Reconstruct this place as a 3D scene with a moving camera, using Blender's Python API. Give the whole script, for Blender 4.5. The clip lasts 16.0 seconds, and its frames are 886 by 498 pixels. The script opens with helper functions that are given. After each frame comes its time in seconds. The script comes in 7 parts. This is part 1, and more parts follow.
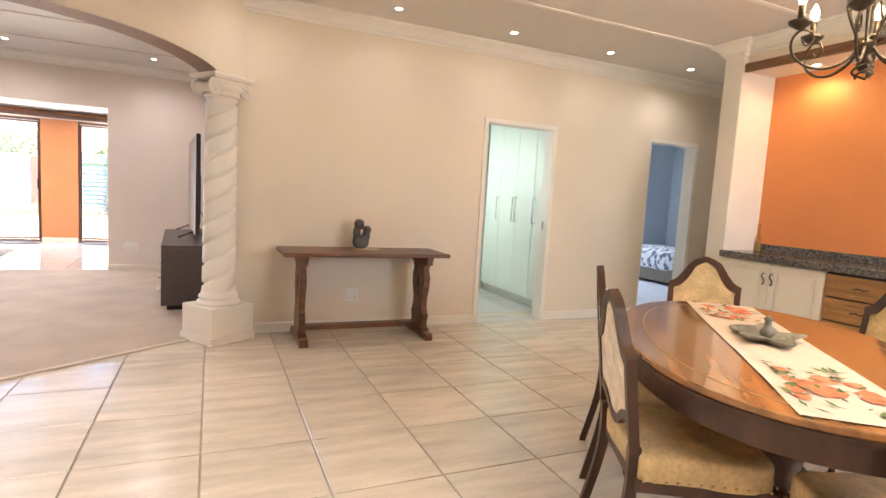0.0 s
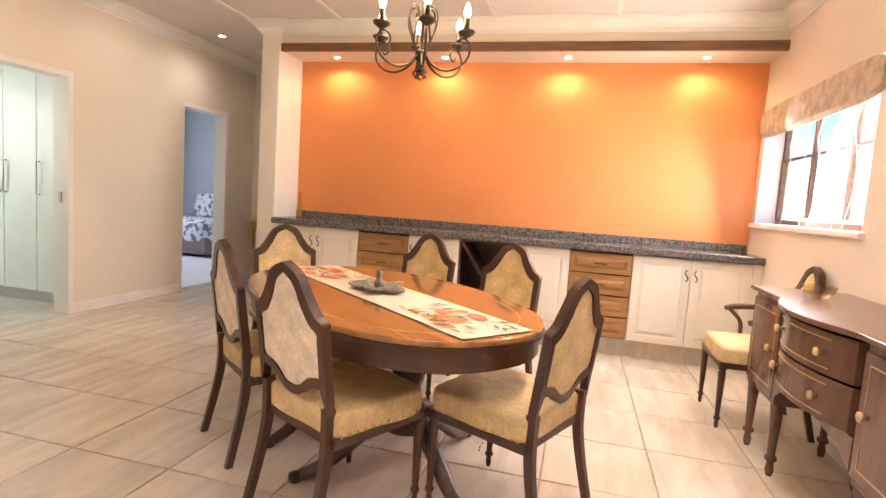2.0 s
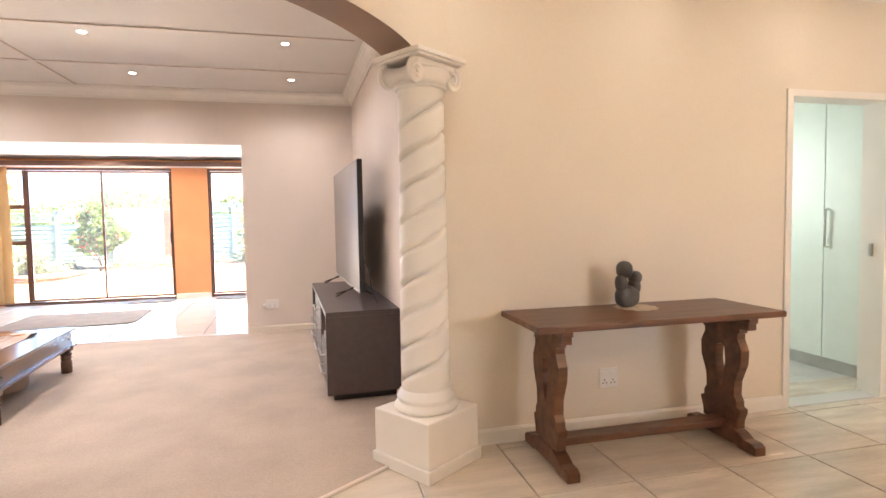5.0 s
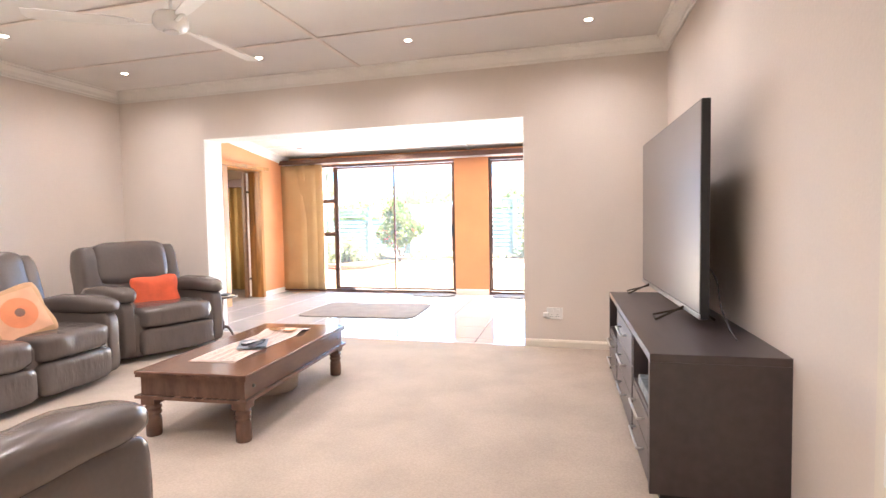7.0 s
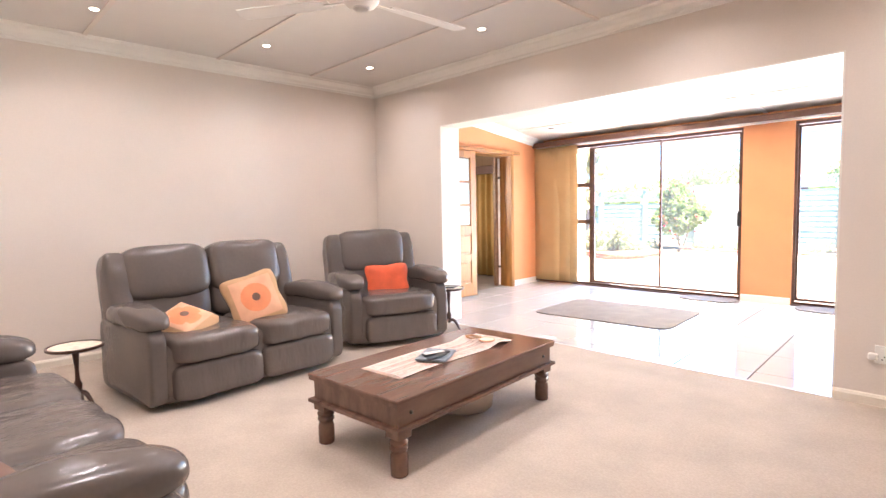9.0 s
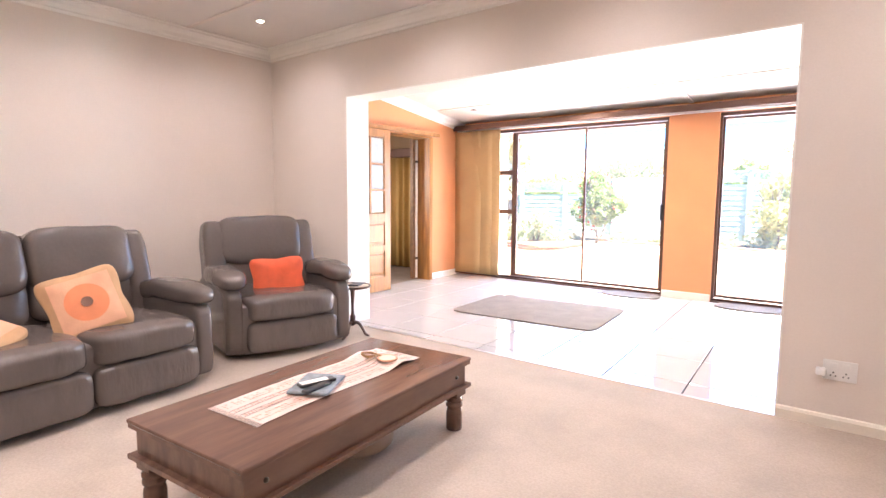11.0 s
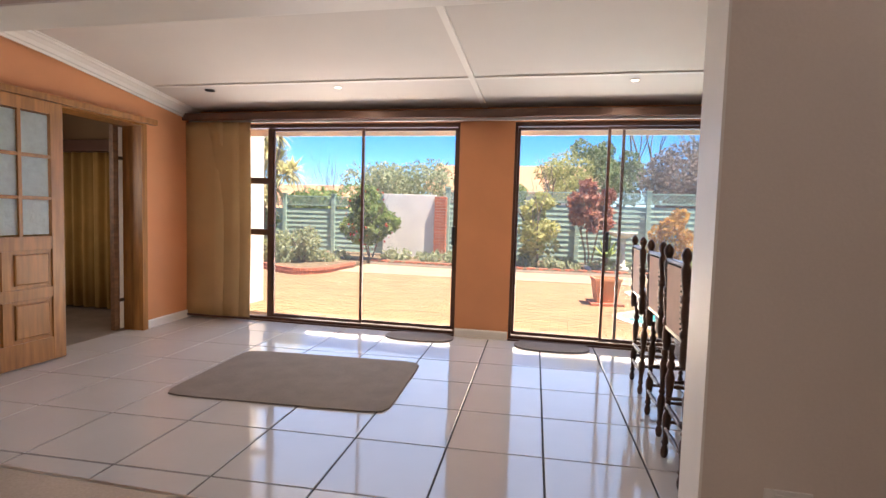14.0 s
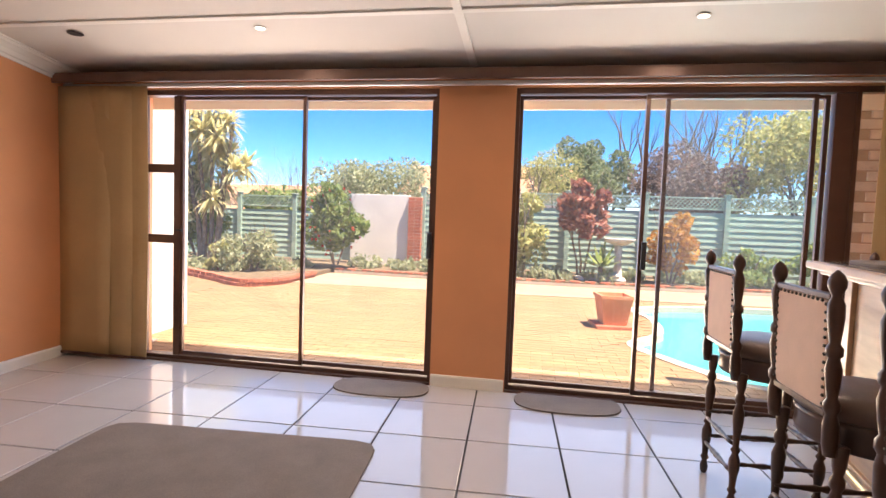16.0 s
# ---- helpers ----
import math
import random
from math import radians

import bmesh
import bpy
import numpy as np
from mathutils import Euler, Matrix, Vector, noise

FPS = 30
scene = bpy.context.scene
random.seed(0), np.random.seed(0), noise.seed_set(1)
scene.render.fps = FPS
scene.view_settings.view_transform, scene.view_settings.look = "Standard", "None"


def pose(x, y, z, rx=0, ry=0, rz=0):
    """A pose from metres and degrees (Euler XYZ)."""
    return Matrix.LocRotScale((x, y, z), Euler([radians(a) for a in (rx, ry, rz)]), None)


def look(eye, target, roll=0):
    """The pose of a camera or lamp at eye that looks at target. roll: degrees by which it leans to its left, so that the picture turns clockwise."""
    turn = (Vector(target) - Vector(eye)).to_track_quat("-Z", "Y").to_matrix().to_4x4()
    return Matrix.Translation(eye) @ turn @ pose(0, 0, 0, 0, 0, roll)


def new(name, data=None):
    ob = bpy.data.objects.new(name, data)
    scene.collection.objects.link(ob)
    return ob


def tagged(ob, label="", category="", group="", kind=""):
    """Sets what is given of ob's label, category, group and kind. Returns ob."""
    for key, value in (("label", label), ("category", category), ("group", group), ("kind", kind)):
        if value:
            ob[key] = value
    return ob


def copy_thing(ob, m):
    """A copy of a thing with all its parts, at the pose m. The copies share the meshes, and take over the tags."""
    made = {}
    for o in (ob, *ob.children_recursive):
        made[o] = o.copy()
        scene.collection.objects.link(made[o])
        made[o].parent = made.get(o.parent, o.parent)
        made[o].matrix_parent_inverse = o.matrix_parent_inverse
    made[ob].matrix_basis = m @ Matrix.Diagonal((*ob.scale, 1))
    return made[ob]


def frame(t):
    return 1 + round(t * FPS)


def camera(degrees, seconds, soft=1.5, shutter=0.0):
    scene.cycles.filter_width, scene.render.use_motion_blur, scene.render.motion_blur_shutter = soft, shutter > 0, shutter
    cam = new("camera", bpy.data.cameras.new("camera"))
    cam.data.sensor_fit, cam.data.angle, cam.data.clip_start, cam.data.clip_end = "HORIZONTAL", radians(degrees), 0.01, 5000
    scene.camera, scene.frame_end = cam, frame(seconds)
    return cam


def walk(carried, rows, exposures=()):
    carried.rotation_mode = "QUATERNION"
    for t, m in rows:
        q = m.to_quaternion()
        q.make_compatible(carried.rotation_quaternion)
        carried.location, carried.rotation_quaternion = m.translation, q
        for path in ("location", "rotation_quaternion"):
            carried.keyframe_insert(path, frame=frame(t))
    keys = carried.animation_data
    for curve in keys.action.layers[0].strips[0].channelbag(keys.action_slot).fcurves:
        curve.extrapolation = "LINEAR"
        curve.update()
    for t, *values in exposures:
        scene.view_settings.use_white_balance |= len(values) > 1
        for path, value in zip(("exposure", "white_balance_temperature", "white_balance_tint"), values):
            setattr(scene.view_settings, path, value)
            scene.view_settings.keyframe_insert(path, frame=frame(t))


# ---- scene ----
cam = camera(80.0, 16.0)
PATH = [
    (0, (0.784, 0.78, 1.276), (1.59, 2.6, 1.079), 3.4),
    (0.5, (0.685, 0.869, 1.303), (1.918, 2.43, 1.092), 3.7),
    (1, (0.665, 0.989, 1.262), (2.238, 2.209, 1.058), 4.1),
    (1.5, (0.529, 1.185, 1.271), (2.367, 1.948, 1.071), 4.4),
    (2, (0.472, 1.27, 1.238), (2.403, 1.755, 1.047), 3.9),
    (2.5, (0.311, 1.467, 1.301), (2.221, 2.02, 1.081), 2.2),
    (3, (0.303, 1.635, 1.31), (2.042, 2.603, 1.118), 0.5),
    (3.5, (0.255, 1.919, 1.307), (1.765, 3.22, 1.144), -0.2),
    (4, (0.27, 2.155, 1.334), (1.489, 3.732, 1.177), -0.5),
    (4.5, (0.298, 2.423, 1.275), (1.171, 4.218, 1.158), -1.2),
    (5, (0.302, 2.719, 1.282), (0.769, 4.661, 1.174), -1.0),
    (5.2, (0.287, 2.825, 1.264), (0.578, 4.801, 1.177), -1.1),
    (7.3, (0.123, 4.349, 1.207), (-0.556, 6.227, 1.093), -0.7),
    (7.5, (0.135, 4.455, 1.224), (-0.648, 6.292, 1.103), -0.5),
    (8, (0.159, 4.652, 1.242), (-0.86, 6.369, 1.115), -0.6),
    (8.5, (0.171, 4.867, 1.264), (-1.135, 6.375, 1.122), -0.6),
    (8.7, (0.179, 4.967, 1.263), (-1.255, 6.354, 1.117), -1.1),
    (10.8, (-0.256, 5.635, 1.236), (-1.549, 7.147, 1.029), 0.8),
    (11, (-0.231, 5.704, 1.25), (-1.444, 7.281, 1.053), 0.4),
    (11.5, (-0.321, 5.898, 1.265), (-1.321, 7.62, 1.081), 0.3),
    (12, (-0.484, 6.125, 1.258), (-1.221, 7.977, 1.093), 1.1),
    (12.5, (-0.635, 6.343, 1.282), (-1.169, 8.264, 1.129), 1.9),
    (13, (-0.715, 6.598, 1.298), (-1.21, 8.53, 1.147), 1.0),
    (13.5, (-0.841, 6.904, 1.305), (-1.328, 8.839, 1.163), 1.1),
    (14, (-1.013, 7.224, 1.296), (-1.447, 9.172, 1.165), 1.7),
    (14.5, (-1.11, 7.577, 1.295), (-1.509, 9.533, 1.172), 1.8),
    (15, (-1.146, 7.988, 1.327), (-1.551, 9.942, 1.195), 1.8),
    (15.5, (-1.231, 8.404, 1.31), (-1.63, 10.36, 1.184), 2.0),
    (16, (-1.325, 8.767, 1.287), (-1.671, 10.733, 1.171), 2.1),
]
walk(cam, [(t, look(eye, target, roll)) for t, eye, target, roll in PATH],
     exposures=[(0, 3.55, 6400, 16), (0.6, 3.55, 6750, 24), (2.8, 3.58, 6850, 24), (3.8, 3.66, 6850, 16), (5, 3.66, 6600, 17), (7.5, 3.77, 6280, 15), (11.9, 3.68, 6320, 21), (12.2, 3.6, 6200, 12), (12.55, 3.15, 6050, 1), (13.0, 2.0, 6450, 12), (13.5, 1.69, 6800, 19), (16, 1.75, 7300, 26)])

# ---- light ----
world = bpy.data.worlds.new("sky")
scene.world = world
world.use_nodes = True
wn = world.node_tree
sky = wn.nodes.new("ShaderNodeTexSky")
sky.sky_type = "NISHITA"
sky.sun_disc = False
sky.dust_density, sky.ozone_density, sky.air_density = 0.1, 6.0, 0.8
sky.altitude = 1500
sky.sun_elevation, sky.sun_rotation = radians(68), radians(109)
wn.nodes["Background"].inputs[1].default_value = 0.10
vivid = wn.nodes.new("ShaderNodeHueSaturation")
vivid.inputs["Saturation"].default_value = 1.35
wn.links.new(sky.outputs[0], vivid.inputs["Color"])
wn.links.new(vivid.outputs[0], wn.nodes["Background"].inputs[0])


def lamp(name, kind, m, watts, color=(1, 1, 1), **more):
    d = bpy.data.lights.new(name, kind)
    d.energy, d.color = watts, color
    for k, v in more.items():
        if k == "size":
            d.shape, d.size, d.size_y = "RECTANGLE", v[0], v[1]
        elif k == "cone":
            d.spot_size, d.spot_blend = radians(v[0]), v[1]
        elif k == "soft":
            d.shadow_soft_size = v
        elif k == "angle":
            d.angle = radians(v)
    o = new(name, d)
    o.matrix_world = m
    return o


lamp("sun", "SUN", look((0, 0, 0), (-0.36, 0.13, -0.92)), 5.0, (1, 0.94, 0.84), angle=0.5)
lamp("sky_light_sliding_doors", "AREA", look((-2.0, 12.98, 1.3), (-2.0, 9, 0.9)), 22, (0.45, 0.66, 1), size=(5.2, 1.9))
# light thrown up by the sunlit terrace
lamp("terrace_light_sliding_doors", "AREA", look((-2.0, 13.75, 0.0), (-2.0, 11.4, 2.4)), 80, (1, 0.86, 0.66), size=(5.2, 1.5))
lamp("sky_light_dining_window", "AREA", look((4.5, -0.44, 1.65), (2.2, 3.6, 0.7)), 9, (1, 0.98, 0.94), size=(1.7, 0.85))
# unseen fill lamp for the scullery; its walls have no window
lamp("scullery_fill", "AREA", look((3.2, 7.5, 1.6), (4.2, 6, 1.0)), 3.6, (0.86, 1, 0.93), size=(1.0, 1.0))
# added lamp that brightens the bedroom beyond its door, no window built
lamp("bedroom_fill", "AREA", look((7.2, 8.95, 1.5), (7.6, 6, 0.9)), 7, (0.74, 0.88, 1), size=(1.8, 1.3))
# den is lit by an added lamp out of view, without any window
lamp("den_fill", "AREA", look((-7.40, 10.1, 1.6), (-5.7, 12.3, 1.1)), 9, (1, 0.92, 0.78), size=(1.2, 1.0))
WARM = (1, 0.93, 0.83)
# those at x <= 0 and the last three are unseen, added as fill
DOWNLIGHTS_DINING_AND_FILL = [(x, 5.12, 2.80) for x in (1.08, 2.18, 3.29, 4.40, 5.50)] + [(x, 0.9, 2.80) for x in (-1.1, 0.0, 1.08, 2.18, 3.29, 4.40)] + [(-0.6, 3.0, 2.80), (-0.6, 2.0, 2.80), (0.5, 3.0, 2.80)]
DOWNLIGHTS_NICHE = [(5.36, y, 2.52) for y in (3.70, 2.60, 1.48, 0.36)]
DOWNLIGHTS_LIVING = [(x, y, 2.78) for x in (-4.46, -2.88, -1.40, 0.10) for y in (8.54, 7.39, 6.06, 4.75) if x < -0.5 or y > 6.5]
DOWNLIGHTS_SUN = [(-3.15, 12.0, 2.476), (-0.46, 12.0, 2.476)]
for at in DOWNLIGHTS_DINING_AND_FILL:
    lamp("downlight_lamp", "SPOT", pose(at[0], at[1], at[2] - 0.03), (0.75 if at[1] > 5 else 7.5) if at[0] < 5 else 2.0, WARM, cone=(165 if at[1] > 5 else 115, 1.0), soft=0.08)
for at in DOWNLIGHTS_NICHE:
    lamp("downlight_lamp", "SPOT", pose(at[0], at[1], at[2] - 0.03), 0.8, (1, 0.80, 0.42), cone=(168, 0.6), soft=0.03)
for at in DOWNLIGHTS_LIVING:
    lamp("downlight_lamp", "SPOT", pose(at[0], at[1], at[2] - 0.03), 5.3 if -4 < at[0] < 0 and at[1] < 8 else 3.6, (1, 0.93, 0.90), cone=(165, 1.0), soft=0.08)

for at in DOWNLIGHTS_SUN:
    lamp("downlight_lamp", "SPOT", pose(at[0], at[1], at[2] - 0.03), 16, (1, 0.85, 0.66), cone=(172, 1.0), soft=0.05)


# ---- materials ----
def mat(name, color, rough=0.5, metal=0.0, var=0.12, scale=6.0, bump=0.0, bscale=60.0, spec=0.5, stretch=(1, 1, 1), color2=None, detail=4, rnd=0.0, dist=0.004, ramp=(0.32, 0.68), fine=0.0, fscale=90.0, rvar=0.0, coat=0.0):
    m = bpy.data.materials.new(name)
    m.use_nodes = True
    n, l = m.node_tree.nodes, m.node_tree.links
    p = n["Principled BSDF"]
    p.inputs["Roughness"].default_value, p.inputs["Metallic"].default_value = rough, metal
    p.inputs["Specular IOR Level"].default_value = spec
    p.inputs["Coat Weight"].default_value = coat
    p.inputs["Coat Roughness"].default_value = 0.12
    co = n.new("ShaderNodeTexCoord")
    mp = n.new("ShaderNodeMapping")
    mp.inputs["Scale"].default_value = stretch
    l.new(co.outputs["Object"], mp.inputs[0])
    if rnd:
        oi = n.new("ShaderNodeObjectInfo")
        mu = n.new("ShaderNodeMath")
        mu.operation = "MULTIPLY"
        mu.inputs[1].default_value = 57.0
        l.new(oi.outputs["Random"], mu.inputs[0])
        l.new(mu.outputs[0], mp.inputs["Location"])
    nz = n.new("ShaderNodeTexNoise")
    nz.inputs["Scale"].default_value, nz.inputs["Detail"].default_value = scale, detail
    l.new(mp.outputs[0], nz.inputs["Vector"])
    rp = n.new("ShaderNodeValToRGB")
    a = [c * (1 - var) for c in color]
    b = color2 or [min(1, c * (1 + var)) for c in color]
    rp.color_ramp.elements[0].position, rp.color_ramp.elements[1].position = ramp
    rp.color_ramp.elements[0].color, rp.color_ramp.elements[1].color = (*a, 1), (*b, 1)
    l.new(nz.outputs["Fac"], rp.inputs[0])
    out = rp.outputs[0]
    if rnd:
        hv = n.new("ShaderNodeHueSaturation")
        mr = n.new("ShaderNodeMapRange")
        mr.inputs["To Min"].default_value, mr.inputs["To Max"].default_value = 1 - rnd, 1 + rnd
        l.new(oi.outputs["Random"], mr.inputs["Value"])
        l.new(mr.outputs[0], hv.inputs["Value"])
        l.new(out, hv.inputs["Color"])
        out = hv.outputs[0]
    if fine:
        n3 = n.new("ShaderNodeTexNoise")
        n3.inputs["Scale"].default_value, n3.inputs["Detail"].default_value = fscale, 2
        l.new(mp.outputs[0], n3.inputs["Vector"])
        m3 = n.new("ShaderNodeMapRange")
        m3.inputs["From Min"].default_value, m3.inputs["From Max"].default_value = 0.3, 0.7
        m3.inputs["To Min"].default_value, m3.inputs["To Max"].default_value = 1 - fine, 1 + fine
        l.new(n3.outputs["Fac"], m3.inputs["Value"])
        h3 = n.new("ShaderNodeHueSaturation")
        l.new(m3.outputs[0], h3.inputs["Value"])
        l.new(out, h3.inputs["Color"])
        out = h3.outputs[0]
    l.new(out, p.inputs["Base Color"])
    if rvar:
        m4 = n.new("ShaderNodeMapRange")
        m4.inputs["To Min"].default_value, m4.inputs["To Max"].default_value = rough - rvar, rough + rvar
        l.new(nz.outputs["Fac"], m4.inputs["Value"])
        l.new(m4.outputs[0], p.inputs["Roughness"])
    if bump:
        n2 = n.new("ShaderNodeTexNoise")
        n2.inputs["Scale"].default_value, n2.inputs["Detail"].default_value = bscale, 3
        l.new(mp.outputs[0], n2.inputs["Vector"])
        bp = n.new("ShaderNodeBump")
        bp.inputs["Strength"].default_value, bp.inputs["Distance"].default_value = bump, dist
        l.new(n2.outputs["Fac"], bp.inputs["Height"])
        l.new(bp.outputs[0], p.inputs["Normal"])
    return m


def leaf_mat(name, c1, c2):
    m = mat(name, c1, 0.55, var=0.0, scale=3)
    n, l = m.node_tree.nodes, m.node_tree.links
    g = n.new("ShaderNodeNewGeometry")
    r = n.new("ShaderNodeValToRGB")
    r.color_ramp.elements[0].color, r.color_ramp.elements[1].color = (*c1, 1), (*c2, 1)
    l.new(g.outputs["Random Per Island"], r.inputs[0])
    l.new(r.outputs[0], n["Principled BSDF"].inputs["Base Color"])
    tr, mx = n.new("ShaderNodeBsdfTranslucent"), n.new("ShaderNodeMixShader")
    mx.inputs[0].default_value = 0.5
    l.new(r.outputs[0], tr.inputs["Color"])
    l.new(n["Principled BSDF"].outputs[0], mx.inputs[1])
    l.new(tr.outputs[0], mx.inputs[2])
    l.new(mx.outputs[0], n["Material Output"].inputs["Surface"])
    return m


def glow(name, color, strength):
    m = bpy.data.materials.new(name)
    m.use_nodes = True
    p = m.node_tree.nodes["Principled BSDF"]
    p.inputs["Base Color"].default_value = (*color, 1)
    p.inputs["Emission Color"].default_value = (*color, 1)
    p.inputs["Emission Strength"].default_value = strength
    return m


def thin_glass(name, tint=(1, 1, 1), rough=0.0, veil=0.0):
    m = bpy.data.materials.new(name)
    m.use_nodes = True
    n, l = m.node_tree.nodes, m.node_tree.links
    n.remove(n["Principled BSDF"])
    t, g, f, x = n.new("ShaderNodeBsdfTransparent"), n.new("ShaderNodeBsdfGlossy"), n.new("ShaderNodeLayerWeight"), n.new("ShaderNodeMixShader")
    t.inputs["Color"].default_value = (*tint, 1)
    g.inputs["Roughness"].default_value = rough
    pw, ma = n.new("ShaderNodeMath"), n.new("ShaderNodeMath")
    pw.operation, ma.operation = "POWER", "MULTIPLY_ADD"
    pw.inputs[1].default_value = 5.0
    ma.inputs[1].default_value, ma.inputs[2].default_value = 0.6, 0.025
    l.new(f.outputs["Facing"], pw.inputs[0])
    l.new(pw.outputs[0], ma.inputs[0])
    l.new(ma.outputs[0], x.inputs[0])
    l.new(t.outputs[0], x.inputs[1])
    l.new(g.outputs[0], x.inputs[2])
    # translucent white share laid over the glass as a light haze
    if veil:
        d, y, z = n.new("ShaderNodeBsdfTranslucent"), n.new("ShaderNodeMixShader"), n.new("ShaderNodeTexNoise")
        r = n.new("ShaderNodeMapRange")
        z.inputs["Scale"].default_value = 2.5
        r.inputs["To Min"].default_value, r.inputs["To Max"].default_value = veil * 0.6, veil * 1.4
        l.new(z.outputs["Fac"], r.inputs["Value"])
        l.new(r.outputs[0], y.inputs[0])
        l.new(x.outputs[0], y.inputs[1])
        l.new(d.outputs[0], y.inputs[2])
        x = y
    l.new(x.outputs[0], n["Material Output"].inputs["Surface"])
    return m


def frosted(name):
    m = mat(name, (0.62, 0.72, 0.70), 0.35, var=0.1, scale=20, bump=0.8, bscale=45)
    m.node_tree.nodes["Principled BSDF"].inputs["Transmission Weight"].default_value = 0.6
    return m


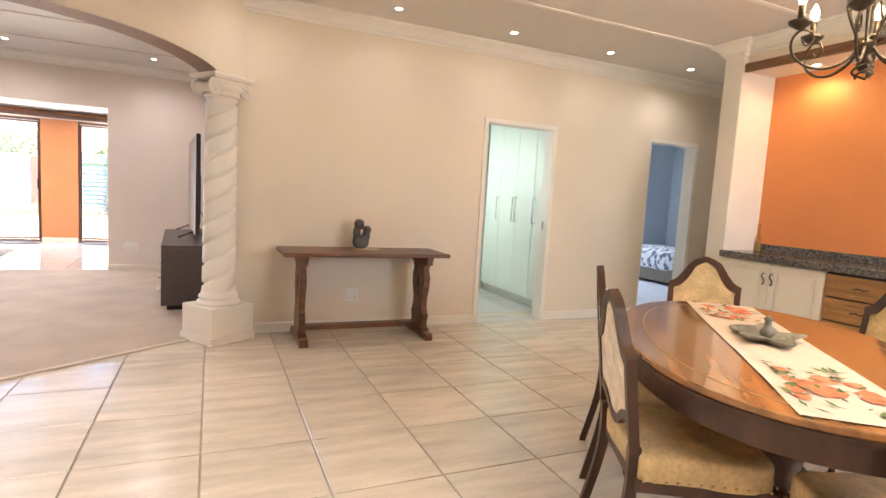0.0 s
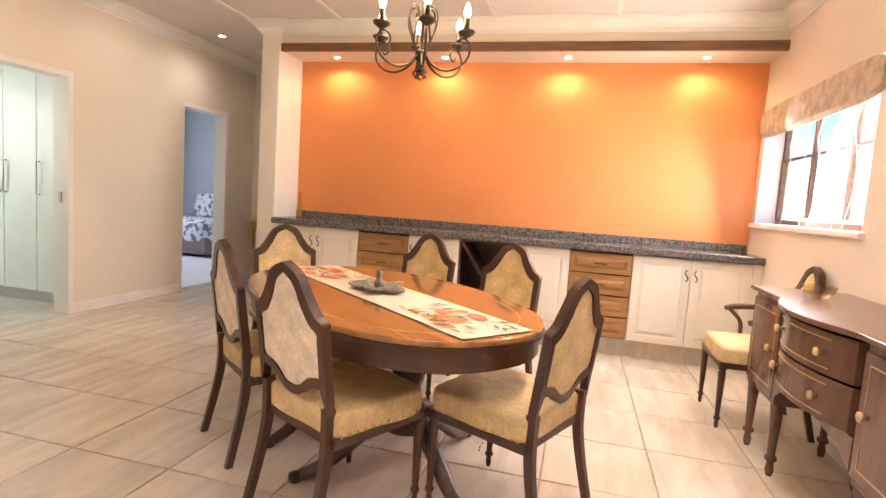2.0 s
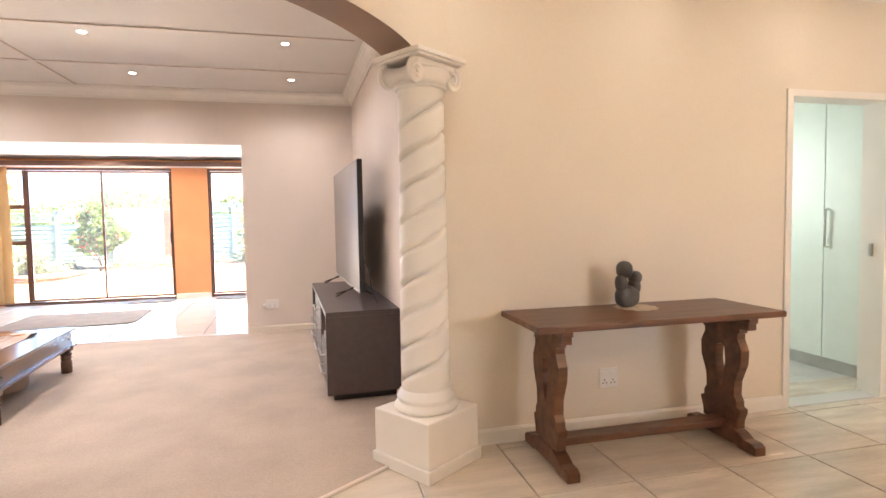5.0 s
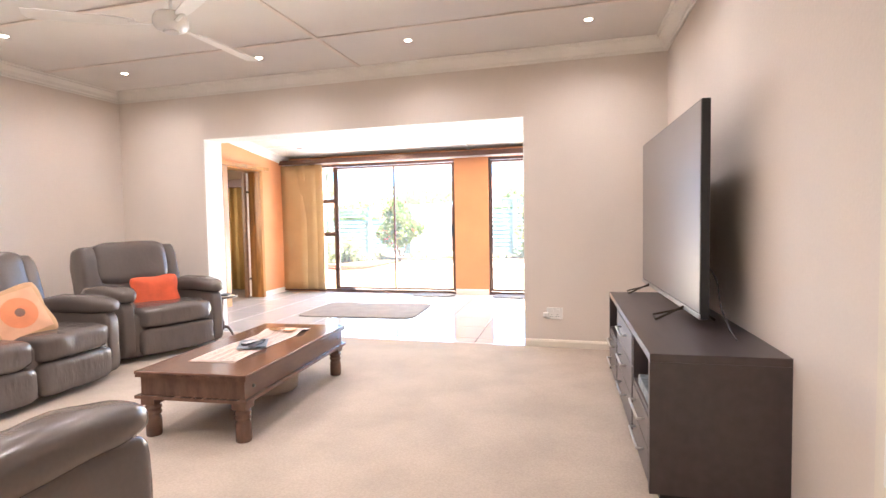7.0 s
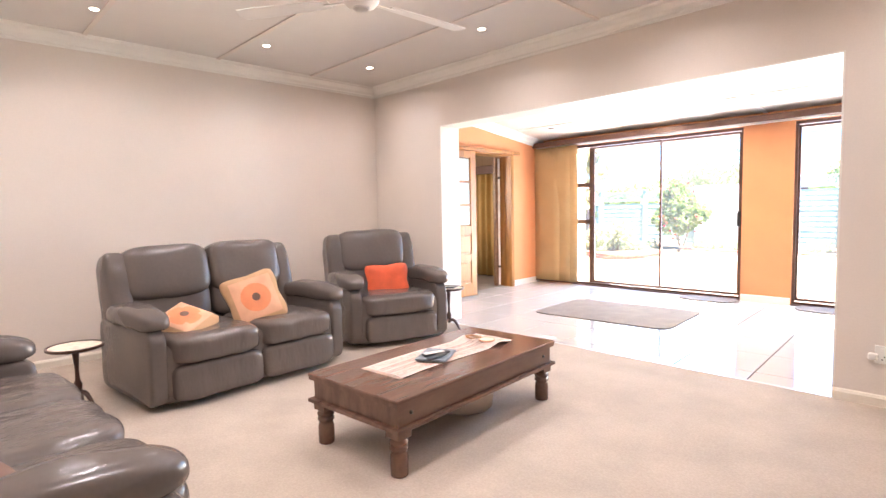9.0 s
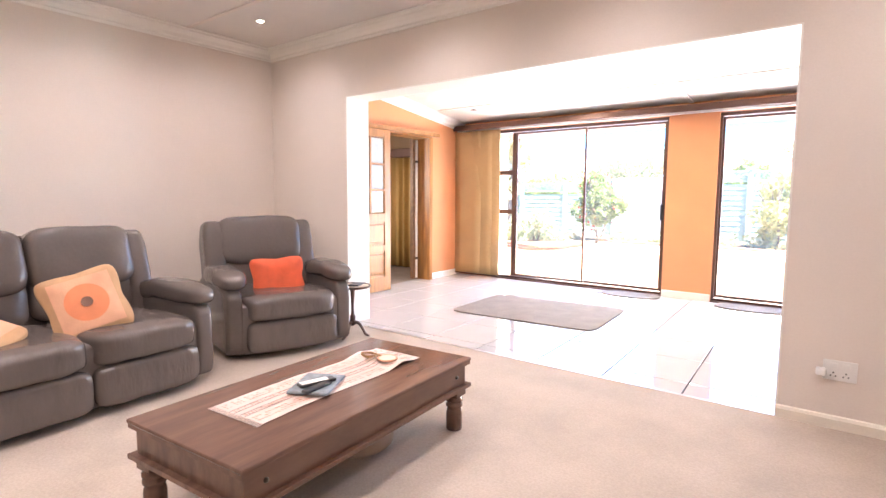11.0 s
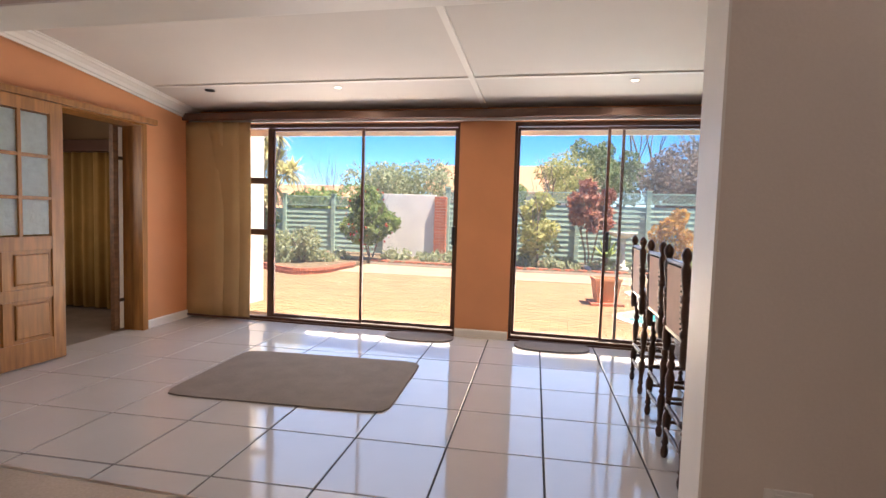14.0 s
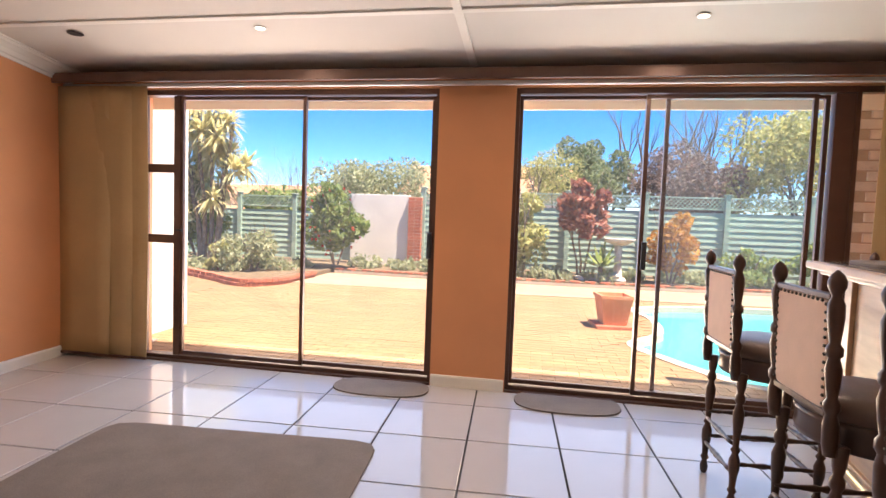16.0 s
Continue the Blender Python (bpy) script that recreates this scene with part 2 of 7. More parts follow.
M = dict(
    plaster=mat("cream_plaster", (0.74, 0.67, 0.56), 0.75, var=0.025, scale=1.3, bump=0.2, bscale=70, fine=0.015),
    plaster_liv=mat("beige_plaster", (0.71, 0.632, 0.56), 0.75, var=0.03, scale=1.3, bump=0.2, bscale=70, fine=0.015),
    white=mat("white_paint", (0.8, 0.77, 0.71), 0.5, var=0.03, scale=3, bump=0.06, bscale=40),
    cabinet=mat("cream_lacquer", (0.79, 0.74, 0.65), 0.35, var=0.02, scale=4),
    ceiling=mat("ceiling_paint", (0.68, 0.64, 0.59), 0.8, var=0.02, scale=2, bump=0.05, bscale=120),
    orange=mat("orange_paint", (0.80, 0.30, 0.10), 0.6, var=0.05, scale=1.1, bump=0.15, bscale=70, fine=0.02),
    terra=mat("terracotta_paint", (0.68, 0.295, 0.13), 0.65, var=0.05, scale=2, bump=0.15, bscale=70),
    tile=mat("grey_beige_tile", (0.58, 0.51, 0.42), 0.25, var=0.13, scale=2.2, stretch=(1, 5.0, 1), detail=7, bump=0.02, bscale=30, rnd=0.05, fine=0.04, fscale=25, rvar=0.05, spec=0.8),
    grout=mat("dark_grout", (0.30, 0.26, 0.20), 0.9),
    wtile=mat("white_glazed_tile", (0.57, 0.555, 0.535), 0.07, var=0.02, scale=3, rnd=0.015, rvar=0.015, spec=0.75),
    wgrout=mat("grey_grout", (0.035, 0.035, 0.035), 0.9),
    carpet=mat("beige_carpet", (0.47, 0.39, 0.315), 0.95, var=0.08, scale=2.6, bump=0.7, bscale=260, spec=0.1, fine=0.07, fscale=90, detail=5),
    darkwood=mat("dark_mahogany", (0.068, 0.031, 0.019), 0.3, var=0.4, scale=9, stretch=(1, 1, 0.25), bump=0.05, rnd=0.1),
    tablewood=mat("dark_oak", (0.125, 0.056, 0.03), 0.34, var=0.4, scale=10, stretch=(0.3, 2, 2), bump=0.08),
    walnut=mat("polished_walnut", (0.33, 0.155, 0.05), 0.10, var=0.3, scale=5, stretch=(0.35, 3, 1), coat=0.6),
    sheesham=mat("worn_sheesham", (0.135, 0.070, 0.048), 0.16, var=0.18, scale=7, stretch=(3, 0.35, 1), bump=0.02, fine=0.05, fscale=40, rvar=0.04),
    oak=mat("oak_drawer", (0.36, 0.19, 0.07), 0.4, var=0.2, scale=9, stretch=(0.4, 1, 2.5), bump=0.05, rnd=0.08),
    pine=mat("golden_timber_door", (0.36, 0.158, 0.042), 0.36, var=0.26, scale=9, stretch=(3, 3, 0.3), bump=0.05),
    beamwood=mat("brown_beam", (0.17, 0.085, 0.04), 0.5, var=0.3, scale=8, stretch=(4, 0.35, 4)),
    paletimber=mat("golden_half_moon_wood", (0.40, 0.25, 0.09), 0.4, var=0.2, scale=9),
    fabric=mat("gold_velvet", (0.64, 0.48, 0.25), 0.8, var=0.2, scale=9, bump=0.35, bscale=60, fine=0.12, fscale=70, detail=6),
    brocade=mat("cream_brocade", (0.80, 0.69, 0.54), 0.75, var=0.16, scale=16, bump=0.4, bscale=90, fine=0.1, fscale=60, detail=6),
    brass=mat("brass_stud", (0.62, 0.46, 0.25), 0.35, metal=1, var=0.1),
    granite=mat("grey_granite", (0.06, 0.055, 0.05), 0.14, var=0.4, scale=55, color2=(0.22, 0.21, 0.20), fine=0.22, fscale=150),
    leather=mat("grey_leather", (0.108, 0.087, 0.076), 0.23, var=0.06, scale=3, bump=0.25, bscale=26, dist=0.005, fine=0.03, fscale=60),
    peach=mat("peach_upholstery", (0.74, 0.50, 0.36), 0.75, var=0.05, scale=9, bump=0.2, bscale=120),
    brownhide=mat("dark_brown_hide", (0.11, 0.065, 0.045), 0.4, var=0.2, scale=8, bump=0.2, bscale=40),
    bartimber=mat("limed_bar_timber", (0.46, 0.30, 0.18), 0.4, var=0.12, scale=8, stretch=(3, 0.4, 3)),
    leather_fold=mat("grey_pleated_leather", (0.108, 0.087, 0.076), 0.23, var=0.06, scale=3, bump=0.6, bscale=4.5, dist=0.012, stretch=(5, 1.6, 1.6), fine=0.03, fscale=60),
    ringprint=mat("coral_ring_print", (0.70, 0.24, 0.11), 0.85, var=0.08, scale=9),
    # dark brown that puts the den's dimness into walls and ceiling
    den_dim=mat("dim_brown_den", (0.24, 0.15, 0.08), 0.7, var=0.1, scale=2, bump=0.1),
    black=mat("dark_lacquer", (0.075, 0.058, 0.058), 0.34, var=0.10, scale=5, stretch=(4, 0.4, 4)),
    # near-black colour puts the shade of holes and recesses into the material
    inside=mat("dark_recess_shade", (0.02, 0.017, 0.017), 0.6),
    # screen's base grey is raised to stand in for the reflected room
    screen=mat("tv_screen", (0.24, 0.215, 0.20), 0.35, var=0.03, scale=2),
    plastic=mat("black_plastic", (0.03, 0.03, 0.032), 0.4),
    steel=mat("brushed_steel", (0.62, 0.61, 0.59), 0.3, metal=1, var=0.05),
    iron=mat("wrought_iron", (0.07, 0.055, 0.04), 0.42, metal=0.7, var=0.3, scale=30),
    bronze=mat("bronze_aluminium", (0.105, 0.052, 0.036), 0.38, metal=0.3, var=0.15),
    blind=mat("tan_fabric_blind", (0.47, 0.315, 0.15), 0.9, var=0.05, scale=3, bump=0.3, bscale=300, fine=0.06, fscale=200),
    roman=mat("floral_roman_blind", (0.52, 0.43, 0.33), 0.9, var=0.25, scale=14, bump=0.2, bscale=200),
    drape=mat("gold_curtain", (0.42, 0.27, 0.09), 0.8, var=0.1, scale=4, bump=0.2, bscale=200),
    rug=mat("grey_brown_mat", (0.25, 0.212, 0.182), 0.95, var=0.08, scale=5, bump=0.8, bscale=300, spec=0.1, fine=0.1, fscale=200),
    stone=mat("dark_soapstone", (0.075, 0.07, 0.065), 0.45, var=0.4, scale=14, bump=0.3, bscale=60),
    doily=mat("cream_doily", (0.62, 0.54, 0.40), 0.9, var=0.12, scale=60, bump=0.6, bscale=200),
    pewter=mat("green_grey_pottery", (0.22, 0.21, 0.16), 0.35, var=0.3, scale=20),
    runner=mat("cream_linen_runner", (0.72, 0.60, 0.46), 0.9, var=0.05, scale=8, bump=0.3, bscale=250),
    pinkcloth=mat("pinkish_woven_cotton", (0.72, 0.58, 0.50), 0.9, var=0.06, scale=12, bump=0.3, bscale=250),
    petal=mat("coral_print", (0.75, 0.22, 0.10), 0.9, var=0.3, scale=24),
    leafprint=mat("green_print", (0.12, 0.17, 0.05), 0.9, var=0.4, scale=24),
    stripe=mat("rust_stripe", (0.60, 0.33, 0.24), 0.9, var=0.3, scale=40),
    cushion_o=mat("orange_velour", (0.66, 0.105, 0.04), 0.85, var=0.15, scale=8, bump=0.4, bscale=120),
    cushion_t=mat("tan_velour", (0.50, 0.30, 0.155), 0.85, var=0.12, scale=8, bump=0.3, bscale=120),
    cushion_c=mat("salmon_velour", (0.66, 0.36, 0.22), 0.85, var=0.1, scale=8, bump=0.3, bscale=120),
    cushion_b=mat("brown_satin", (0.17, 0.09, 0.06), 0.45, var=0.2, scale=6),
    socket=mat("white_plastic", (0.78, 0.76, 0.72), 0.35, var=0.02),
    paper=mat("grey_blue_print", (0.20, 0.23, 0.25), 0.5, var=0.35, scale=30),
    floral=mat("blue_floral_linen", (0.22, 0.25, 0.36), 0.9, scale=13, var=0.2, color2=(0.78, 0.78, 0.82), ramp=(0.44, 0.5), detail=2),
    linen=mat("white_linen", (0.75, 0.76, 0.82), 0.9, var=0.05, bump=0.3, bscale=20),
    greywall=mat("blue_grey_wall", (0.50, 0.55, 0.60), 0.8, var=0.02),
    mint=mat("pale_white_melamine", (0.70, 0.76, 0.70), 0.4, var=0.02),
    pouf=mat("beige_pouf_fabric", (0.34, 0.26, 0.20), 0.9, var=0.1, scale=6, bump=0.5, bscale=200),
    soffit=mat("brown_soffit_face", (0.30, 0.20, 0.145), 0.7, var=0.06, scale=3),
    apron=mat("sandy_concrete", (0.34, 0.25, 0.155), 0.9, var=0.1, scale=2, bump=0.3, fine=0.05),
    paving=mat("paving_brick", (0.30, 0.168, 0.080), 0.85, var=0.12, scale=1.6, bump=0.3, bscale=50, rnd=0.12, fine=0.1),
    pavejoint=mat("paving_joint", (0.25, 0.145, 0.072), 0.95, var=0.15),
    band=mat("whitewashed_kerb", (0.52, 0.43, 0.33), 0.9, var=0.08, scale=3, bump=0.3),
    brick=mat("red_brick", (0.42, 0.13, 0.07), 0.85, var=0.2, scale=12, bump=0.4, rnd=0.15),
    whitebrick=mat("whitewashed_brick", (0.74, 0.70, 0.63), 0.9, var=0.10, scale=9, bump=0.4, rnd=0.14),
    soil=mat("garden_soil", (0.16, 0.11, 0.06), 0.95, var=0.3, scale=6, bump=0.9, bscale=20, dist=0.02),
    ground=mat("dry_ground", (0.2, 0.16, 0.09), 0.95, var=0.3, scale=0.6, fine=0.2),
    fence=mat("green_fence_paint", (0.31, 0.43, 0.34), 0.7, var=0.15, scale=5, rnd=0.08),
    plasterout=mat("white_render", (0.76, 0.72, 0.64), 0.85, var=0.07, scale=2, bump=0.3),
    rooftile=mat("terracotta_roof", (0.50, 0.24, 0.13), 0.85, var=0.15, scale=6, bump=0.5, bscale=14),
    water=mat("pool_water", (0.03, 0.44, 0.48), 0.04, var=0.06, scale=2, bump=0.12, bscale=5),
    potclay=mat("terracotta_pot", (0.55, 0.21, 0.10), 0.8, var=0.12, scale=5),
    rock=mat("pale_rock", (0.50, 0.46, 0.40), 0.9, var=0.2, scale=8, bump=0.8, bscale=18, dist=0.02),
    bark=mat("grey_bark", (0.20, 0.16, 0.12), 0.9, var=0.3, scale=9, bump=0.8, bscale=30),
    leaf_g=leaf_mat("green_leaves", (0.12, 0.19, 0.05), (0.33, 0.42, 0.14)),
    leaf_y=leaf_mat("yellow_green_leaves", (0.33, 0.35, 0.12), (0.60, 0.57, 0.24)),
    leaf_pale=leaf_mat("pale_gold_green_leaves", (0.50, 0.48, 0.22), (0.80, 0.74, 0.42)),
    leaf_d=leaf_mat("dark_leaves", (0.11, 0.16, 0.07), (0.26, 0.32, 0.16)),
    leaf_s=leaf_mat("grey_green_leaves", (0.24, 0.28, 0.14), (0.46, 0.48, 0.30)),
    leaf_r=leaf_mat("red_leaves", (0.28, 0.10, 0.07), (0.52, 0.24, 0.16)),
    leaf_o=leaf_mat("orange_leaves", (0.40, 0.17, 0.03), (0.62, 0.35, 0.08)),
    leaf_p=leaf_mat("purple_brown_leaves", (0.14, 0.09, 0.08), (0.30, 0.22, 0.18)),
    flower=leaf_mat("red_flowers", (0.5, 0.03, 0.03), (0.75, 0.10, 0.05)),
    bulb=glow("warm_bulb", (1, 0.74, 0.40), 3.5),
    downl=glow("downlight_glow", (1, 0.88, 0.70), 2.5),
    # window glass carries a faint added haze over the view
    pane=thin_glass("window_glass", (0.97, 0.99, 0.98), veil=0.012),
    clearglass=thin_glass("clear_glass", (0.9, 0.85, 0.75)),
    frost=frosted("frosted_glass"),
)


# ---- mesh helpers ----
def part(name, bm, material, parent=None, label="", smooth=False, kind=""):
    me = bpy.data.meshes.new(name)
    bm.normal_update()
    bm.to_mesh(me)
    bm.free()
    me.materials.append(material)
    if smooth:
        me.shade_smooth()
    ob = new(name, me)
    if parent:
        ob.parent = parent
    return tagged(ob, label=label, kind=kind)


def thing(name, label, category, at=(0, 0, 0), rz=0.0, group=""):
    ob = new(name)
    ob.empty_display_size = 0.1
    ob.matrix_basis = pose(*at, 0, 0, rz)
    return tagged(ob, label, category, group)


def box(bm, x0, x1, y0, y1, z0, z1, bevel=0.0, seg=2):
    r = bmesh.ops.create_cube(bm, size=1, matrix=Matrix.Translation(((x0 + x1) / 2, (y0 + y1) / 2, (z0 + z1) / 2)) @ Matrix.Diagonal((abs(x1 - x0), abs(y1 - y0), abs(z1 - z0), 1)))
    if bevel:
        es = {e for v in r["verts"] for e in v.link_edges}
        bmesh.ops.bevel(bm, geom=list(es), offset=bevel, segments=seg, affect="EDGES", profile=0.5)
    return bm


def boxes(*bs, bevel=0.0, seg=2):
    bm = bmesh.new()
    for b in bs:
        box(bm, *b, bevel=bevel, seg=seg)
    return bm


def moved(bm, m):
    bmesh.ops.transform(bm, matrix=m, verts=bm.verts)
    return bm


def lathe(profile, seg=24, bm=None, at=(0, 0, 0)):
    """profile: (radius, z) from the bottom up."""
    bm = bm or bmesh.new()
    rings = []
    for r, z in profile:
        rings.append([bm.verts.new((at[0] + r * math.cos(2 * math.pi * i / seg), at[1] + r * math.sin(2 * math.pi * i / seg), at[2] + z)) for i in range(seg)])
    for a, b in zip(rings, rings[1:]):
        for i in range(seg):
            bm.faces.new((a[i], a[(i + 1) % seg], b[(i + 1) % seg], b[i]))
    bm.faces.new(rings[0][::-1])
    bm.faces.new(rings[-1])
    return bm


def prism(poly, lo, hi, axis="z", bevel=0.0, bm=None):
    """A flat outline pushed out along an axis. For y: poly is (x, z); for x: (y, z)."""
    bm = bm or bmesh.new()
    put = {"z": lambda p, h: (p[0], p[1], h), "y": lambda p, h: (p[0], h, p[1]), "x": lambda p, h: (h, p[0], p[1])}[axis]
    a = [bm.verts.new(put(p, lo)) for p in poly]
    b = [bm.verts.new(put(p, hi)) for p in poly]
    n = len(poly)
    fs = [bm.faces.new(a[::-1]), bm.faces.new(b)]
    for i in range(n):
        fs.append(bm.faces.new((a[i], a[(i + 1) % n], b[(i + 1) % n], b[i])))
    bmesh.ops.recalc_face_normals(bm, faces=fs)
    if bevel:
        bmesh.ops.bevel(bm, geom=[e for f in fs[:2] for e in f.edges], offset=bevel, segments=2, affect="EDGES", profile=0.5)
    return bm


def ring(outer, inner, lo, hi, axis="y", closed=True, bm=None):
    """A flat band between two outlines of as many points, pushed out along an axis."""
    bm = bm or bmesh.new()
    put = {"z": lambda p, h: (p[0], p[1], h), "y": lambda p, h: (p[0], h, p[1]), "x": lambda p, h: (h, p[0], p[1])}[axis]
    v = [[bm.verts.new(put(p, h)) for p in o] for o, h in ((outer, lo), (inner, lo), (inner, hi), (outer, hi))]
    n = len(outer)
    fs = []
    for i in range(n if closed else n - 1):
        j = (i + 1) % n
        for a, b in ((0, 1), (1, 2), (2, 3), (3, 0)):
            fs.append(bm.faces.new((v[a][i], v[a][j], v[b][j], v[b][i])))
    if not closed:
        fs.append(bm.faces.new([v[k][0] for k in range(4)]))
        fs.append(bm.faces.new([v[k][-1] for k in (3, 2, 1, 0)]))
    bmesh.ops.recalc_face_normals(bm, faces=fs)
    return bm


def tube(path, r, seg=8, bm=None):
    """A round rod along points; r is one radius or one for each point."""
    bm = bm or bmesh.new()
    pts = [Vector(p) for p in path]
    rs = r if isinstance(r, (list, tuple)) else [r] * len(pts)
    rings, up = [], None
    for i, p in enumerate(pts):
        a, b = pts[max(i - 1, 0)], pts[min(i + 1, len(pts) - 1)]
        d = (b - a).normalized()
        if up is None:
            up = d.orthogonal().normalized()
        up = (up - d * up.dot(d)).normalized()
        side = d.cross(up)
        rings.append([bm.verts.new(p + (up * math.cos(2 * math.pi * k / seg) + side * math.sin(2 * math.pi * k / seg)) * rs[i]) for k in range(seg)])
    for a, b in zip(rings, rings[1:]):
        for k in range(seg):
            bm.faces.new((a[k], a[(k + 1) % seg], b[(k + 1) % seg], b[k]))
    bm.faces.new(rings[0][::-1])
    bm.faces.new(rings[-1])
    return bm


def puff(x0, x1, y0, y1, z0, z1, p=4.5, n=9, wrinkle=0.0, freq=9.0, seed=0.0, bm=None):
    """A stuffed, round-edged cushion shape inside the given bounds."""
    bm = bm or bmesh.new()
    c = Vector(((x0 + x1) / 2, (y0 + y1) / 2, (z0 + z1) / 2))
    h = Vector(((x1 - x0) / 2, (y1 - y0) / 2, (z1 - z0) / 2))
    grid = {}

    def vert(i, j, k):
        if (i, j, k) not in grid:
            q = [2 * a / n - 1 for a in (i, j, k)]
            q = [math.copysign(abs(a) ** 0.8, a) for a in q]
            s = sum(abs(a) ** p for a in q) ** (1 / p)
            d = Vector([a / s for a in q])
            pos = Vector([c[a] + d[a] * h[a] for a in range(3)])
            if wrinkle:
                pos += d * wrinkle * noise.noise(pos * freq + Vector((seed, seed * 2, 0)))
            grid[(i, j, k)] = bm.verts.new(pos)
        return grid[(i, j, k)]

    for a in range(n):
        for b in range(n):
            for s in (0, n):
                f1 = [vert(s, a, b), vert(s, a + 1, b), vert(s, a + 1, b + 1), vert(s, a, b + 1)]
                f2 = [vert(a, s, b), vert(a + 1, s, b), vert(a + 1, s, b + 1), vert(a, s, b + 1)]
                f3 = [vert(a, b, s), vert(a + 1, b, s), vert(a + 1, b + 1, s), vert(a, b + 1, s)]
                for f, flip in ((f1, s == 0), (f2, s == n), (f3, s == 0)):
                    bm.faces.new(f[::-1] if flip else f)
    return bm


def structure(name, bm, material, label="", smooth=False):
    return part(name, bm, material, None, label, smooth, "structure")


def sweep(profile, path, closed=False, bm=None):
    """A moulding: profile (out, z) swept along corner points (x, y) at the wall line; out is to the left of the path."""
    bm = bm or bmesh.new()
    n = len(path)
    rows = []
    for i in range(n):
        p = Vector(path[i][:2])
        z = path[i][2] if len(path[i]) > 2 else 0.0
        d1 = (p - Vector(path[i - 1][:2])).normalized() if i > 0 or closed else None
        d2 = (Vector(path[(i + 1) % n][:2]) - p).normalized() if i < n - 1 or closed else None
        d1 = d1 or d2
        d2 = d2 or d1
        n1, n2 = Vector((-d1.y, d1.x)), Vector((-d2.y, d2.x))
        mit = (n1 + n2) / max(0.3, 1 + n1.dot(n2))
        rows.append([bm.verts.new((p.x + mit.x * o, p.y + mit.y * o, z + h)) for o, h in profile])
    fs = []
    for i in range(n if closed else n - 1):
        a, b = rows[i], rows[(i + 1) % n]
        for k in range(len(profile)):
            k2 = (k + 1) % len(profile)
            fs.append(bm.faces.new((a[k], a[k2], b[k2], b[k])))
    if not closed:
        fs += [bm.faces.new(rows[0]), bm.faces.new(rows[-1][::-1])]
    bmesh.ops.recalc_face_normals(bm, faces=fs)
    return bm


# ---- the plan ----
CEIL, LIV_CEIL = 2.80, 2.78
X_EAST, Y_SOUTH, Y_CONS = 5.54, -0.17, 5.54
X_TV, X_WEST, Y_NORTH, Y_FRONT = 0.76, -5.25, 9.19, 12.70
TV_NEAR = 0.91
COL = Vector((0.85, 5.44))
ARCH_U = Vector((0.82, 0.57)).normalized()
ARCH_ROT = math.degrees(math.atan2(ARCH_U.y, ARCH_U.x))
ARCH_SPAN = 2.0


def wall_run(name, along, c0, c1, a0, a1, z1, openings, material, label):
    """A wall along x or y between c0 and c1, with openings (from, to, bottom, top)."""
    bm = bmesh.new()

    def b(s, e, lo, hi):
        if e - s > 1e-4 and hi - lo > 1e-4:
            box(bm, *((s, e, c0, c1) if along == "x" else (c0, c1, s, e)), lo, hi)

    a = a0
    for s, e, lo, hi in sorted(openings):
        b(a, s, 0, z1)
        b(s, e, 0, lo)
        b(s, e, hi, z1)
        a = e
    b(a, a1, 0, z1)
    return structure(name, bm, material, label)


def skew_west(ob):
    for v in ob.data.vertices:
        v.co.x -= max(0.0, v.co.y - 10.8) * 0.07


